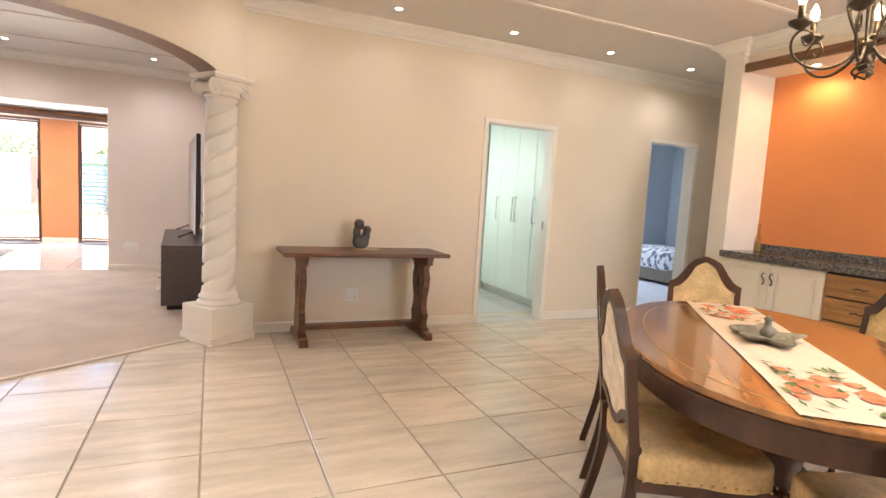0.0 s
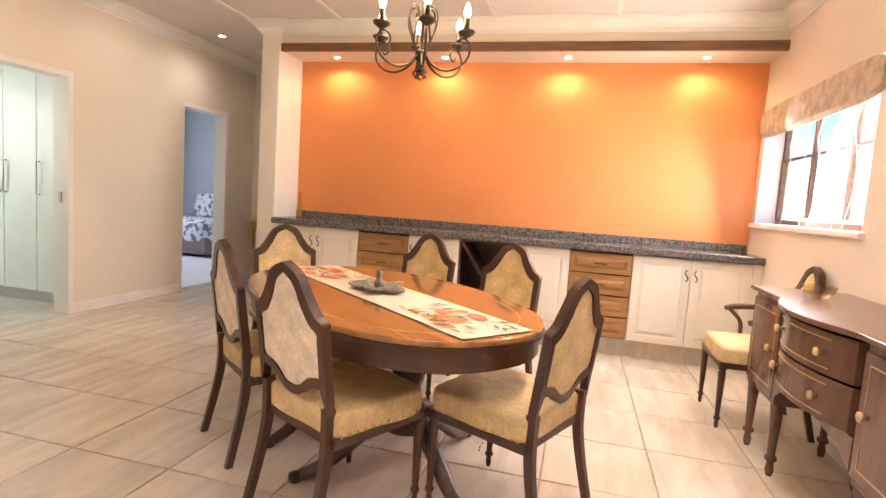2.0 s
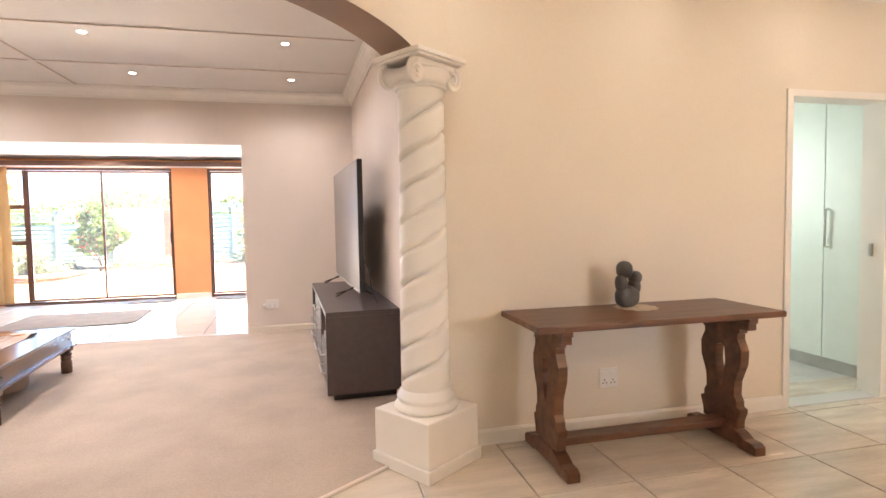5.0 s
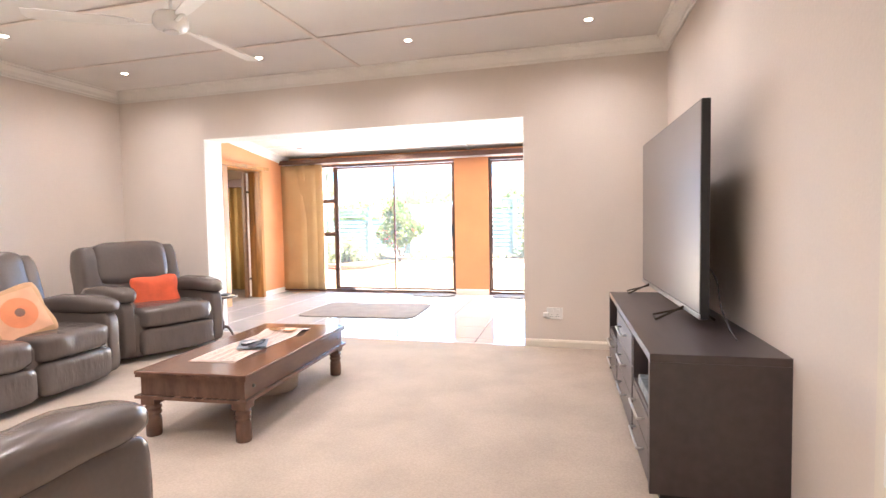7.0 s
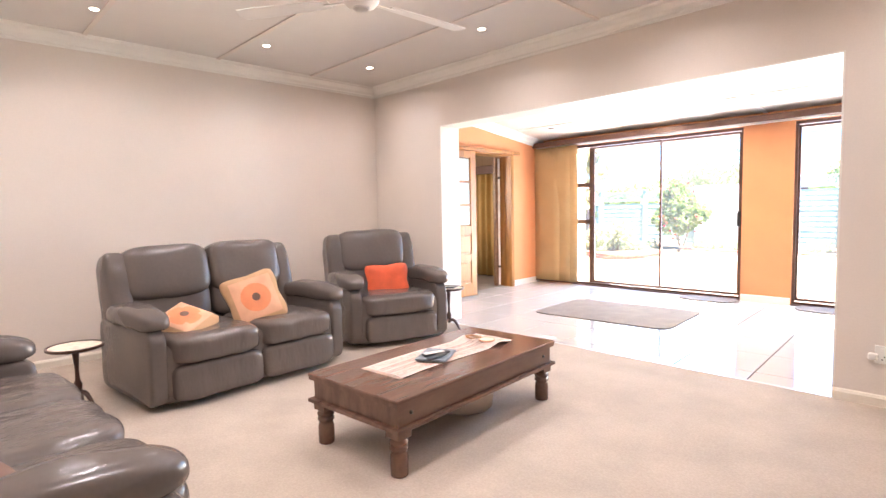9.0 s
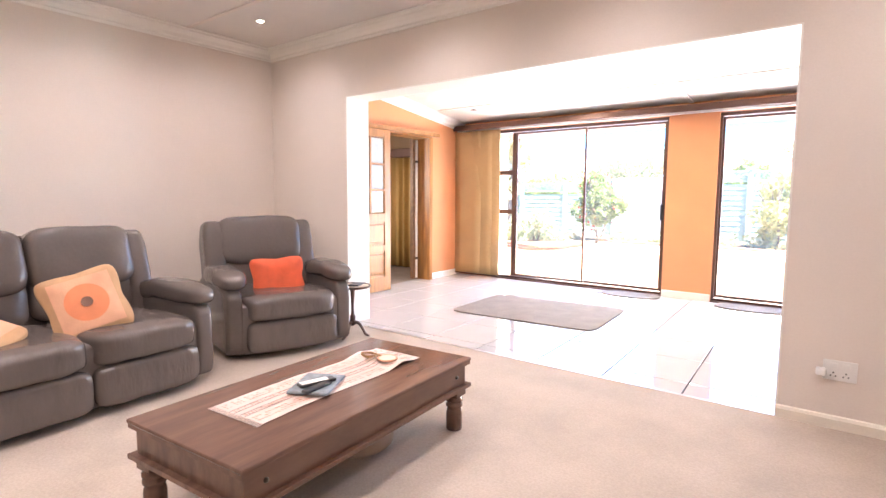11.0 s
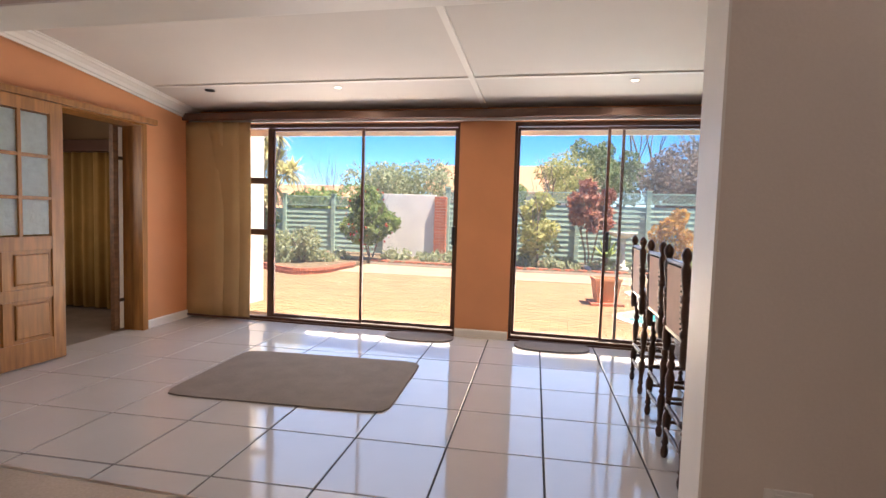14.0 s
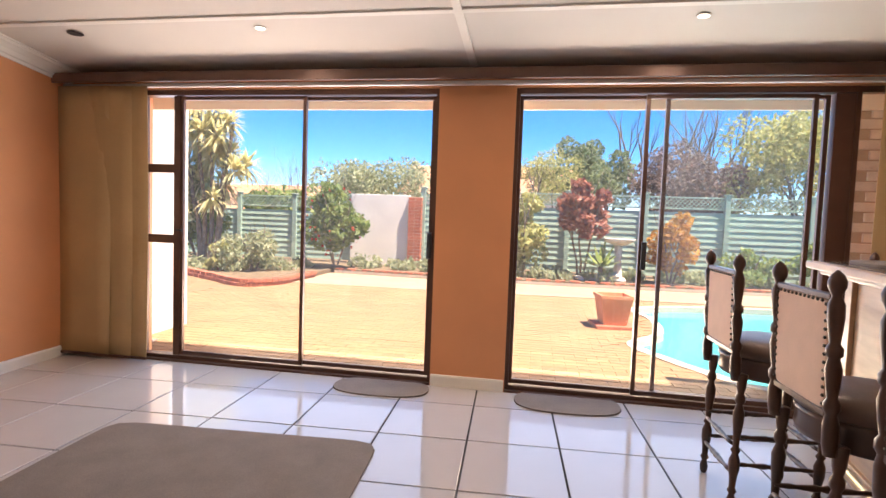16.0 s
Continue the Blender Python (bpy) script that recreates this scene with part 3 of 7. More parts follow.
def build_walls():
    top = CEIL + 0.06
    wall_run("wall_console", "x", Y_CONS, Y_CONS + 0.14, 0.80, 5.45, top, [(3.29, 4.11, 0, 2.06)], M["plaster"], "cream painted plaster wall with a doorway")
    wall_run("wall_bedroom", "x", 5.555, 5.70, 5.451, 6.9, top, [(5.452, 6.20, 0, 2.07)], M["plaster"], "cream plaster passage wall with a bedroom doorway")
    wall_run("wall_passage_end", "y", 6.76, 6.9, 4.0, 5.554, top, [], M["plaster"], "cream plaster wall at the end of the passage")
    wall_run("wall_passage_south", "x", 4.2, 4.34, 5.56, 6.76, top, [], M["plaster"], "cream plaster side wall of the passage")
    wall_run("wall_east", "y", X_EAST, X_EAST + 0.14, Y_SOUTH, 4.19, top, [], M["orange"], "bright orange painted feature wall of the niche")
    structure("niche_pier", boxes((5.10, 5.54, 4.17, 4.36, 0, CEIL), bevel=0.006), M["white"], "white plastered pier beside the orange niche")
    structure("niche_bulkhead", boxes((5.15, 5.54, Y_SOUTH, 4.17, 2.545, CEIL)), M["plaster"], "cream bulkhead over the orange niche")
    structure("niche_beam", boxes((5.115, 5.15, Y_SOUTH + 0.003, 4.168, 2.535, 2.61), bevel=0.004), M["beamwood"], "brown timber beam along the niche bulkhead")
    wall_run("wall_south", "x", Y_SOUTH - 0.25, Y_SOUTH, -1.9, X_EAST + .14, top, [(3.70, 5.46, 1.21, 2.13)], M["plaster"], "cream plaster wall with a barred window")
    wall_run("wall_west_dining", "y", -1.9, -1.7, Y_SOUTH, 3.9, top, [], M["plaster"], "plain cream plaster wall")
    structure("wall_tv", prism([(TV_NEAR, Y_CONS + .14), (1.15, Y_CONS + .14), (1.15, Y_NORTH), (X_TV, Y_NORTH)], 0, top), M["plaster_liv"], "beige plaster wall behind the television")
    wall_run("wall_west_living", "y", X_WEST - 0.2, X_WEST, 3.7, Y_NORTH, top, [], M["plaster_liv"], "beige plaster wall behind the sofas")
    wall_run("wall_south_living", "x", 3.7, 3.9, X_WEST, -1.7, top, [], M["plaster_liv"], "plain beige plaster wall")
    wall_run("wall_north_living", "x", Y_NORTH, Y_NORTH + 0.28, X_WEST - .2, 2.2, top, [(-4.08, -0.495, 0, 2.19)], M["plaster_liv"], "beige plaster wall with a wide opening to the sunroom")
    # the painted reveal of the wide opening
    structure("opening_reveal", boxes((-4.083, -4.073, Y_NORTH - .003, Y_NORTH + .283, 0, 2.19), (-0.502, -0.492, Y_NORTH - .003, Y_NORTH + .283, 0, 2.19), (-4.073, -0.502, Y_NORTH - .003, Y_NORTH + .283, 2.18, 2.19)), M["white"], "white painted reveal of the wide opening")
    ww = wall_run("wall_west_sunroom", "y", -5.35, -5.15, Y_NORTH + .28, Y_FRONT + .2, 2.9, [(9.88, 11.88, 0, 2.145)], M["terra"], "terracotta painted wall with a timber sliding door")
    skew_west(ww)
    wall_run("wall_front_sunroom", "x", Y_FRONT, Y_FRONT + .2, -5.40, 2.2, 2.9, [(-4.95, -2.085, 0.015, 2.26), (-1.515, 0.985, 0.015, 2.26)], M["terra"], "terracotta painted wall with two glazed sliding doors")
    wall_run("wall_east_sunroom", "y", 2.0, 2.2, Y_NORTH + .28, Y_FRONT, 2.9, [], M["terra"], "terracotta painted wall beyond the bar")
    # rooms behind the doors
    wall_run("wall_scullery_back", "x", 7.6, 7.7, X_TV + .2, 5.2, top, [], M["mint"], "pale wall of the scullery")
    structure("wall_scullery_side", boxes((5.2, 5.3, 5.69, 9.0, 0, top)), M["mint"], "pale wall between scullery and bedroom")
    wall_run("wall_bedroom_back", "x", 9.0, 9.1, 5.2, 9.6, top, [], M["greywall"], "blue grey bedroom wall")
    wall_run("wall_bedroom_side", "y", 9.5, 9.6, 5.72, 9.0, top, [], M["greywall"], "blue grey bedroom wall")
    wall_run("wall_bedroom_front", "x", 5.72, 5.86, 6.9, 9.5, top, [], M["greywall"], "blue grey bedroom wall beside the door")
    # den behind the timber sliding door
    structure("wall_den", boxes((-7.6, -7.5, 9.2, 12.9, 0, 2.8), (-7.5, -5.35, 9.1, 9.2, 0, 2.8), (-7.5, -5.35, 12.8, 12.9, 0, 2.8)), M["den_dim"], "dim plaster walls of the den")
    structure("ceiling_den", boxes((-7.6, -5.35, 9.1, 12.9, 2.6, 2.7)), M["den_dim"], "dim ceiling of the den")
    structure("floor_den", boxes((-7.6, -5.25, 9.1, 12.9, -0.1, -0.004)), M["rug"], "brown carpet of the den")


build_walls()


def arch_point(s, off=0.0):
    n = Vector((-ARCH_U.y, ARCH_U.x))
    p = COL + ARCH_U * s + n * off
    return p


def build_arch():
    # s runs from the column towards the dining room's west side
    def soffit(s):
        q = (s + ARCH_SPAN / 2) / (ARCH_SPAN / 2)
        return 2.07 + 0.225 * math.sqrt(max(0.0, 1 - abs(q) ** 2.2))

    bm = bmesh.new()
    N = 40
    ss = [-ARCH_SPAN * i / N for i in range(N + 1)]
    lower = [(s, soffit(s)) for s in ss]
    rows = []
    for off in (-0.02, 0.20):
        lo, hi = [], []
        for s, z in lower:
            p = arch_point(s, off)
            lo.append(bm.verts.new((p.x, p.y, z)))
            hi.append(bm.verts.new((p.x, p.y, CEIL + 0.03)))
        rows.append((lo, hi))
    for i in range(N):
        (a, b), (c, d) = rows
        bm.faces.new((a[i], a[i + 1], b[i + 1], b[i]))
        bm.faces.new((c[i], d[i], d[i + 1], c[i + 1]))
        bm.faces.new((a[i], c[i], c[i + 1], a[i + 1]))
    bmesh.ops.recalc_face_normals(bm, faces=bm.faces)
    structure("arch", bm, M["plaster"], "cream plaster arch over the opening to the living room")
    # the soffit's brown face
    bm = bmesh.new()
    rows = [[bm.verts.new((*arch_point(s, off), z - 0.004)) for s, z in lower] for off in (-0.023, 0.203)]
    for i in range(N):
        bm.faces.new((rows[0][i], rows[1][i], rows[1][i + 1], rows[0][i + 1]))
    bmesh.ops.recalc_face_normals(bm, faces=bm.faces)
    structure("arch_soffit", bm, M["soffit"], "brown underside of the arch")
    # solid end of the arch wall
    bm = boxes((-2.9, -ARCH_SPAN + 0.0, -0.02, 0.20, 0, CEIL + .03))
    structure("arch_pier", moved(bm, pose(COL.x, COL.y, 0, 0, 0, ARCH_ROT)), M["plaster"], "plain plaster end of the arch wall")
    structure("arch_spandrel", moved(boxes((0.0, 0.20, -0.02, 0.20, 2.11, CEIL + .03)), pose(COL.x, COL.y, 0, 0, 0, ARCH_ROT)), M["plaster"], "plaster over the column")


build_arch()

CORNICE = [(0, -0.115), (0.012, -0.115), (0.016, -0.095), (0.03, -0.088), (0.045, -0.06), (0.075, -0.035), (0.09, -0.028), (0.095, -0.012), (0.11, -0.010), (0.11, 0), (0, 0)]
SKIRT = [(0, 0), (0.014, 0), (0.014, 0.075), (0.008, 0.088), (0, 0.09)]
SKIRT_TIMBER = [(0, 0), (0.018, 0), (0.018, 0.065), (0.010, 0.08), (0, 0.085)]


def build_trim():
    c = lambda prof, path, name, m, label, z=0.0: structure(name, sweep(prof, [(*q, z) if len(q) == 2 else q for q in path]), m, label)
    c(CORNICE, [(5.15, Y_SOUTH), (5.15, 4.17), (5.10, 4.17), (5.10, 4.36), (6.76, 4.36), (6.76, 5.555), (5.45, 5.555), (5.45, Y_CONS), (1.0, Y_CONS)], "cornice_dining", M["white"], "white moulded cornice of the dining room", CEIL)
    c(CORNICE, [(-1.7, Y_SOUTH), (5.15, Y_SOUTH)], "cornice_south", M["white"], "white moulded cornice over the window wall", CEIL)
    c(CORNICE, [(TV_NEAR, 5.62), (X_TV, Y_NORTH), (X_WEST, Y_NORTH), (X_WEST, 3.9), (-1.8, 3.9)], "cornice_living", M["white"], "white moulded cornice of the living room", LIV_CEIL)
    c(CORNICE, [(-5.283, 12.70, 2.405), (-5.15, 10.8, 2.603), (-5.15, 9.53, 2.735)], "cornice_sunroom", M["white"], "white moulded cornice on the sloping ceiling")
    c(SKIRT, [(3.27, Y_CONS), (1.0, Y_CONS)], "baseboard_console", M["white"], "cream skirting board")
    c(SKIRT, [(5.42, Y_CONS), (4.13, Y_CONS)], "baseboard_passage", M["white"], "cream skirting board")
    c(SKIRT, [(6.76, 4.36), (6.76, 5.555), (6.24, 5.555)], "baseboard_passage_end", M["white"], "cream skirting board")
    c(SKIRT, [(5.10, 4.17), (5.10, 4.36), (5.5, 4.36)], "baseboard_pier", M["white"], "white skirting round the pier")
    c(SKIRT, [(-1.7, Y_SOUTH), (5.0, Y_SOUTH)], "baseboard_south", M["white"], "cream skirting board")
    c(SKIRT_TIMBER, [(TV_NEAR, 5.7), (X_TV, Y_NORTH), (-0.495, Y_NORTH)], "baseboard_living", M["plaster"], "cream timber skirting board")
    c(SKIRT_TIMBER, [(-4.08, Y_NORTH), (X_WEST, Y_NORTH), (X_WEST, 3.9), (-1.8, 3.9)], "baseboard_sofa_wall", M["plaster"], "cream timber skirting board")
    c(SKIRT, [(-5.283, Y_FRONT), (-5.228, 11.92)], "baseboard_sunroom", M["white"], "white skirting board")
    c(SKIRT, [(-1.52, Y_FRONT), (-2.08, Y_FRONT)], "baseboard_sunroom_pier", M["white"], "white skirting board on the pier")
    # ceiling cover strips
    bm = bmesh.new()
    for y in (4.44, 3.52, 2.10, 1.10):
        box(bm, -1.7, 5.05, y - .018, y + .018, CEIL - .010, CEIL + .01)
    structure("ceiling_strips_dining", bm, M["white"], "white cover strips on the dining ceiling")
    bm = bmesh.new()
    for y in (5.0, 6.12, 7.22, 8.24):
        box(bm, X_WEST + .1, X_TV - .1, y - .018, y + .018, LIV_CEIL - .010, LIV_CEIL + .01)
    box(bm, -2.128, -2.092, 3.9, 9.08, LIV_CEIL - .012, LIV_CEIL + .01)
    structure("ceiling_strips_living", bm, M["plaster_liv"], "pale cover strips on the living room ceiling")
    sl = lambda y: 2.735 - (y - 9.53) * 0.104
    bm = bmesh.new()
    for y in (11.85, 10.55):
        prism([(y - .02, sl(y - .02) - .012), (y + .02, sl(y + .02) - .012), (y + .02, sl(y + .02) + .01), (y - .02, sl(y - .02) + .01)], -5.05, 2.0, "x", bm=bm)
    for x in (-1.83, 0.9):
        prism([(9.53, sl(9.53) - .014), (12.68, sl(12.68) - .014), (12.68, sl(12.68) + .01), (9.53, sl(9.53) + .01)], x - .025, x + .025, "x", bm=bm)
    structure("ceiling_strips_sunroom", bm, M["white"], "white cover strips on the sloping ceiling")
    structure("ceiling_dining", boxes((-1.9, 6.9, -.42, 5.54, CEIL, CEIL + .08), (5.3, 9.6, 5.54, 9.1, CEIL, CEIL + .08), (X_TV, 5.3, 5.545, 7.7, CEIL + .001, CEIL + .08)), M["ceiling"], "white painted board ceiling")
    structure("ceiling_living", boxes((X_WEST - .2, .96, 3.7, 9.3, LIV_CEIL, LIV_CEIL + .018)), M["ceiling"], "white painted board ceiling of the living room")
    structure("ceiling_sunroom", prism([(9.44, sl(9.44)), (12.9, sl(12.9)), (12.9, sl(12.9) + .08), (9.44, sl(9.44) + .08)], -5.6, 2.2, "x"), M["ceiling"], "sloping white board ceiling")
    structure("roof", boxes((-7.7, 9.7, -.6, 12.9, 3.0, 3.1)), M["rooftile"], "roof over the house")


build_trim()


def door_frame(name, x0, x1, y, h, label, depth=0.16):
    f = structure(name, ring([(x0 - .045, 0), (x0 - .045, h + .045), (x1 + .045, h + .045), (x1 + .045, 0)], [(x0, 0), (x0, h), (x1, h), (x1, 0)], y - .014, y + depth - .008, "y", closed=False), M["white"], label)
    return f


d1 = door_frame("door_frame_scullery", 3.31, 4.09, Y_CONS, 2.04, "cream painted timber door frame")
part("strike_plate", boxes((4.075, 4.089, 5.60, 5.62, 0.98, 1.07)), M["steel"], d1, "small steel strike plate")
door_frame("door_frame_bedroom", 5.47, 6.18, 5.555, 2.05, "cream painted timber door frame")


def build_floors():
    f = structure("floor_dining", boxes((-1.9, 6.9, -.42, 5.9, -0.12, -0.006)), M["grout"], "floor of large grey beige tiles with dark joints")
    me = None
    step = 0.515
    for i in range(-8, 9):
        for j in range(-8, 5):
            x, y = 2.30 + i * step, 3.91 + j * step
            if x < -2 or x > 6.8 or y < -.5 or y > 5.75 or (x > 5.1 and y < 3.8) or (x < -.9 and y > 3.9):
                continue
            if me is None:
                t = part("tile", boxes((0.004, step - .004, 0.004, step - .004, -0.008, 0.0), bevel=0.0025, seg=1), M["tile"], f)
                me = t.data
            else:
                t = new("tile", me)
                t.parent = f
            t.location = (x, y, random.uniform(-.0006, .0006))
    poly = [(TV_NEAR, 5.62), (X_TV, Y_NORTH), (X_WEST, Y_NORTH), (X_WEST, 3.9), (-1.75, 3.9)]
    a = arch_point(-2.6, 0.10)
    b = arch_point(-0.15, 0.10)
    structure("floor_living", prism([(b.x, b.y)] + [(1.0, 5.62), (1.0, Y_NORTH)] + poly[2:4] + [(-1.75, 3.62), (a.x, a.y)], -0.02, 0.014), M["carpet"], "beige cut pile carpet with footprints")
    e0, e1 = arch_point(-2.6, 0.09), arch_point(-0.2, 0.09)
    structure("carpet_edge_strip", tube([(e0.x, e0.y, 0.008), (e1.x, e1.y, 0.008)], 0.011), M["plaster_liv"], "pale carpet edge strip at the tiles")
    structure("opening_edge_strip", boxes((-4.07, -0.5, Y_NORTH - .012, Y_NORTH + .012, 0.0, 0.017), bevel=0.004), M["steel"], "thin metal strip between carpet and tiles")
    fs = structure("floor_scullery", boxes((X_TV + .2, 5.2, 5.58, 7.6, -0.1, -0.006)), M["wgrout"], "white tiles of the scullery")
    me = None
    for i in range(5):
        for j in range(5):
            if me is None:
                t = part("tile", boxes((.003, .397, .003, .397, -.008, 0), bevel=.002, seg=1), M["wtile"], fs)
                me = t.data
            else:
                t = new("tile", me)
                t.parent = fs
            t.location = (2.85 + i * .4, 5.69 + j * .4, 0)
    structure("floor_bedroom", boxes((5.3, 9.5, 5.64, 9.0, -0.1, 0.006)), M["linen"], "pale carpet of the bedroom")
    g = structure("floor_sunroom", boxes((-5.5, 2.2, Y_NORTH + .005, Y_FRONT + .2, -0.12, -0.006)), M["wgrout"], "floor of glossy white tiles with dark joints")
    me = None
    ca, sa = math.cos(radians(2.8)), math.sin(radians(2.8))
    sx, sy = 0.531, 0.5785
    for i in range(-8, 8):
        for j in range(-3, 6):
            u, v = i * sx, j * sy
            x, y = -1.585 + u * ca - v * sa, 10.03 + u * sa + v * ca
            if x < -5.7 or x > 2.0 or y < 8.6 or y > 12.75:
                continue
            if me is None:
                t = part("tile", boxes((0.0055, sx - .0055, 0.0055, sy - .0055, -0.008, 0.0), bevel=0.002, seg=1), M["wtile"], g)
                me = t.data
            else:
                t = new("tile", me)
                t.parent = g
            t.matrix_basis = pose(x, y, random.uniform(-.0004, .0004), 0, 0, 2.8)


def raised_panel(w, h, t=0.02, rim=0.055):
    """A cabinet door in the xz plane, facing -y, with a framed raised panel."""
    bm = boxes((0, w, .008, t, 0, h))
    ring([(0, 0), (w, 0), (w, h), (0, h)], [(rim, rim), (w - rim, rim), (w - rim, h - rim), (rim, h - rim)], 0, .009, "y", bm=bm)
    a, b = rim + .012, rim + .034
    lo = [bm.verts.new((x, .0075, z)) for x, z in ((a, a), (w - a, a), (w - a, h - a), (a, h - a))]
    hi = [bm.verts.new((x, -.002, z)) for x, z in ((b, b), (w - b, b), (w - b, h - b), (b, h - b))]
    fs = [bm.faces.new(hi)] + [bm.faces.new((lo[k], lo[(k + 1) % 4], hi[(k + 1) % 4], hi[k])) for k in range(4)]
    bmesh.ops.recalc_face_normals(bm, faces=bm.faces)
    return bm


def s_handle():
    pts = [(0.012 * math.sin(t * math.pi * 2), -0.022 - 0.004 * math.cos(t * math.pi * 2), 0.095 * t) for t in [i / 14 for i in range(15)]]
    return tube([(0, 0, 0.004)] + pts + [(0, 0, 0.091)], [0.004] + [0.0035 + 0.002 * math.sin(i / 14 * math.pi) for i in range(15)] + [0.004], 6)


def build_counter():
    # units along the orange wall, built facing -x
    X = 5.10
    units = [("door2", 3.26, 4.14), ("drawers", 2.76, 3.26), ("door", 2.28, 2.76), ("wine", 1.79, 2.28), ("door", 1.31, 1.79), ("drawers", 0.80, 1.31), ("door2", -0.10, 0.80)]
    rot = pose(0, 0, 0, 0, 0, -90)
    for kind, y0, y1 in units:
        w = y1 - y0
        label = {"door2": "cream raised panel cabinet with two doors under granite", "door": "cream raised panel cabinet with one door under granite", "drawers": "oak stained unit of four panelled drawers", "wine": "dark mahogany crossed wine rack unit under granite"}[kind]
        u = thing({"door2": "base_cabinet", "door": "base_cabinet", "drawers": "drawer_unit", "wine": "wine_rack"}[kind], label, {"drawers": "drawers", "wine": "wine rack"}.get(kind, "cabinet"), (X, y1, 0), -90, "units under the granite worktop")
        # local: x along the wall to the south, y into the unit
        body_m = M["cabinet"] if kind.startswith("door") else (M["darkwood"])
        if kind == "wine":
            part("body", boxes((0, .018, 0, .42, .155, .885), (w - .018, w, 0, .42, .155, .885), (.018, w - .018, .40, .42, .155, .885), (.018, w - .018, 0, .40, .155, .175), (.018, w - .018, 0, .40, .865, .885)), body_m, u)
            for k, (a, b) in enumerate((((.02, .18), (w - .02, .86)), ((.02, .86), (w - .02, .18)))):
                d = Vector((b[0] - a[0], b[1] - a[1])).normalized()
                nn = Vector((-d.y, d.x)) * .011
                part("diagonal_shelf", prism([(a[0] + nn.x, a[1] + nn.y), (a[0] - nn.x, a[1] - nn.y), (b[0] - nn.x, b[1] - nn.y), (b[0] + nn.x, b[1] + nn.y)], .005 + k * .002, .40, "y"), M["darkwood"], u)
        else:
            part("body", boxes((0.001, w - .001, 0.003, .43, .155, .885)), body_m, u)
        if kind.startswith("door"):
            n = 2 if kind == "door2" else 1
            for k in range(n):
                dw = w / n
                d = part("door", moved(raised_panel(dw - .006, .715), pose(k * dw + .003, -.019, .162)), M["cabinet"], u)
                hx = (k * dw + (dw - .035 if k == 0 and n == 2 else (.035 if n == 2 else .04)))
                part("handle", moved(s_handle(), pose(hx, -.02, .70)), M["iron"], d, "dark curved metal handle", True)
        if kind == "drawers":
            for k in range(4):
                h = .715 / 4
                d = part("drawer", moved(raised_panel(w - .012, h - .014, rim=.028), pose(.006, -.019, .166 + k * h)), M["oak"], u)
                part("handle", tube([(w / 2 - .05, -.024, .25 + k * h), (w / 2 - .03, -.045, .245 + k * h), (w / 2, -.05, .255 + k * h), (w / 2 + .03, -.045, .245 + k * h), (w / 2 + .05, -.024, .25 + k * h)], .0055, 6), M["iron"], d, "dark drop handle", True)
    t = thing("granite_worktop", "speckled grey granite worktop with a low upstand", "worktop", (0, 0, 0))
    part("slab", boxes((5.04, 5.538, Y_SOUTH + .004, 4.165, .887, .945), bevel=.01, seg=3), M["granite"], t)
    part("upstand", boxes((5.515, 5.537, Y_SOUTH + .02, 4.165, .946, 1.012), bevel=.004), M["granite"], t)
    k = thing("kickboard", "recessed grey kickboard under the cabinets", "kickboard")
    part("board", boxes((5.17, 5.19, Y_SOUTH + .004, 4.14, 0, .155)), M["tile"], k)
    f = thing("filler_panel", "cream filler panel beside the pier", "panel")
    part("panel", boxes((5.09, 5.5, 4.141, 4.166, 0, .886)), M["cabinet"], f)
    f = thing("filler_panel", "cream filler panel beside the window wall", "panel")
    part("panel", boxes((5.085, 5.5, Y_SOUTH + .004, -.101, 0.0, .886)), M["cabinet"], f)
    b = thing("glass_decanter", "slim amber glass decanter with a stopper", "decanter", (5.40, 4.06, .945))
    part("bottle", lathe([(.028, 0), (.03, .01), (.03, .10), (.022, .14), (.014, .16), (.014, .20), (.018, .205)], 16), M["clearglass"], b, smooth=True)
    part("contents", lathe([(.025, .004), (.026, .012), (.026, .09), (.02, .095)], 16), M["paletimber"], b, "amber liquid", True)
    part("stopper", lathe([(.010, .2), (.012, .215), (.018, .235), (.012, .255), (.003, .262)], 12), M["clearglass"], b, smooth=True)


build_counter()


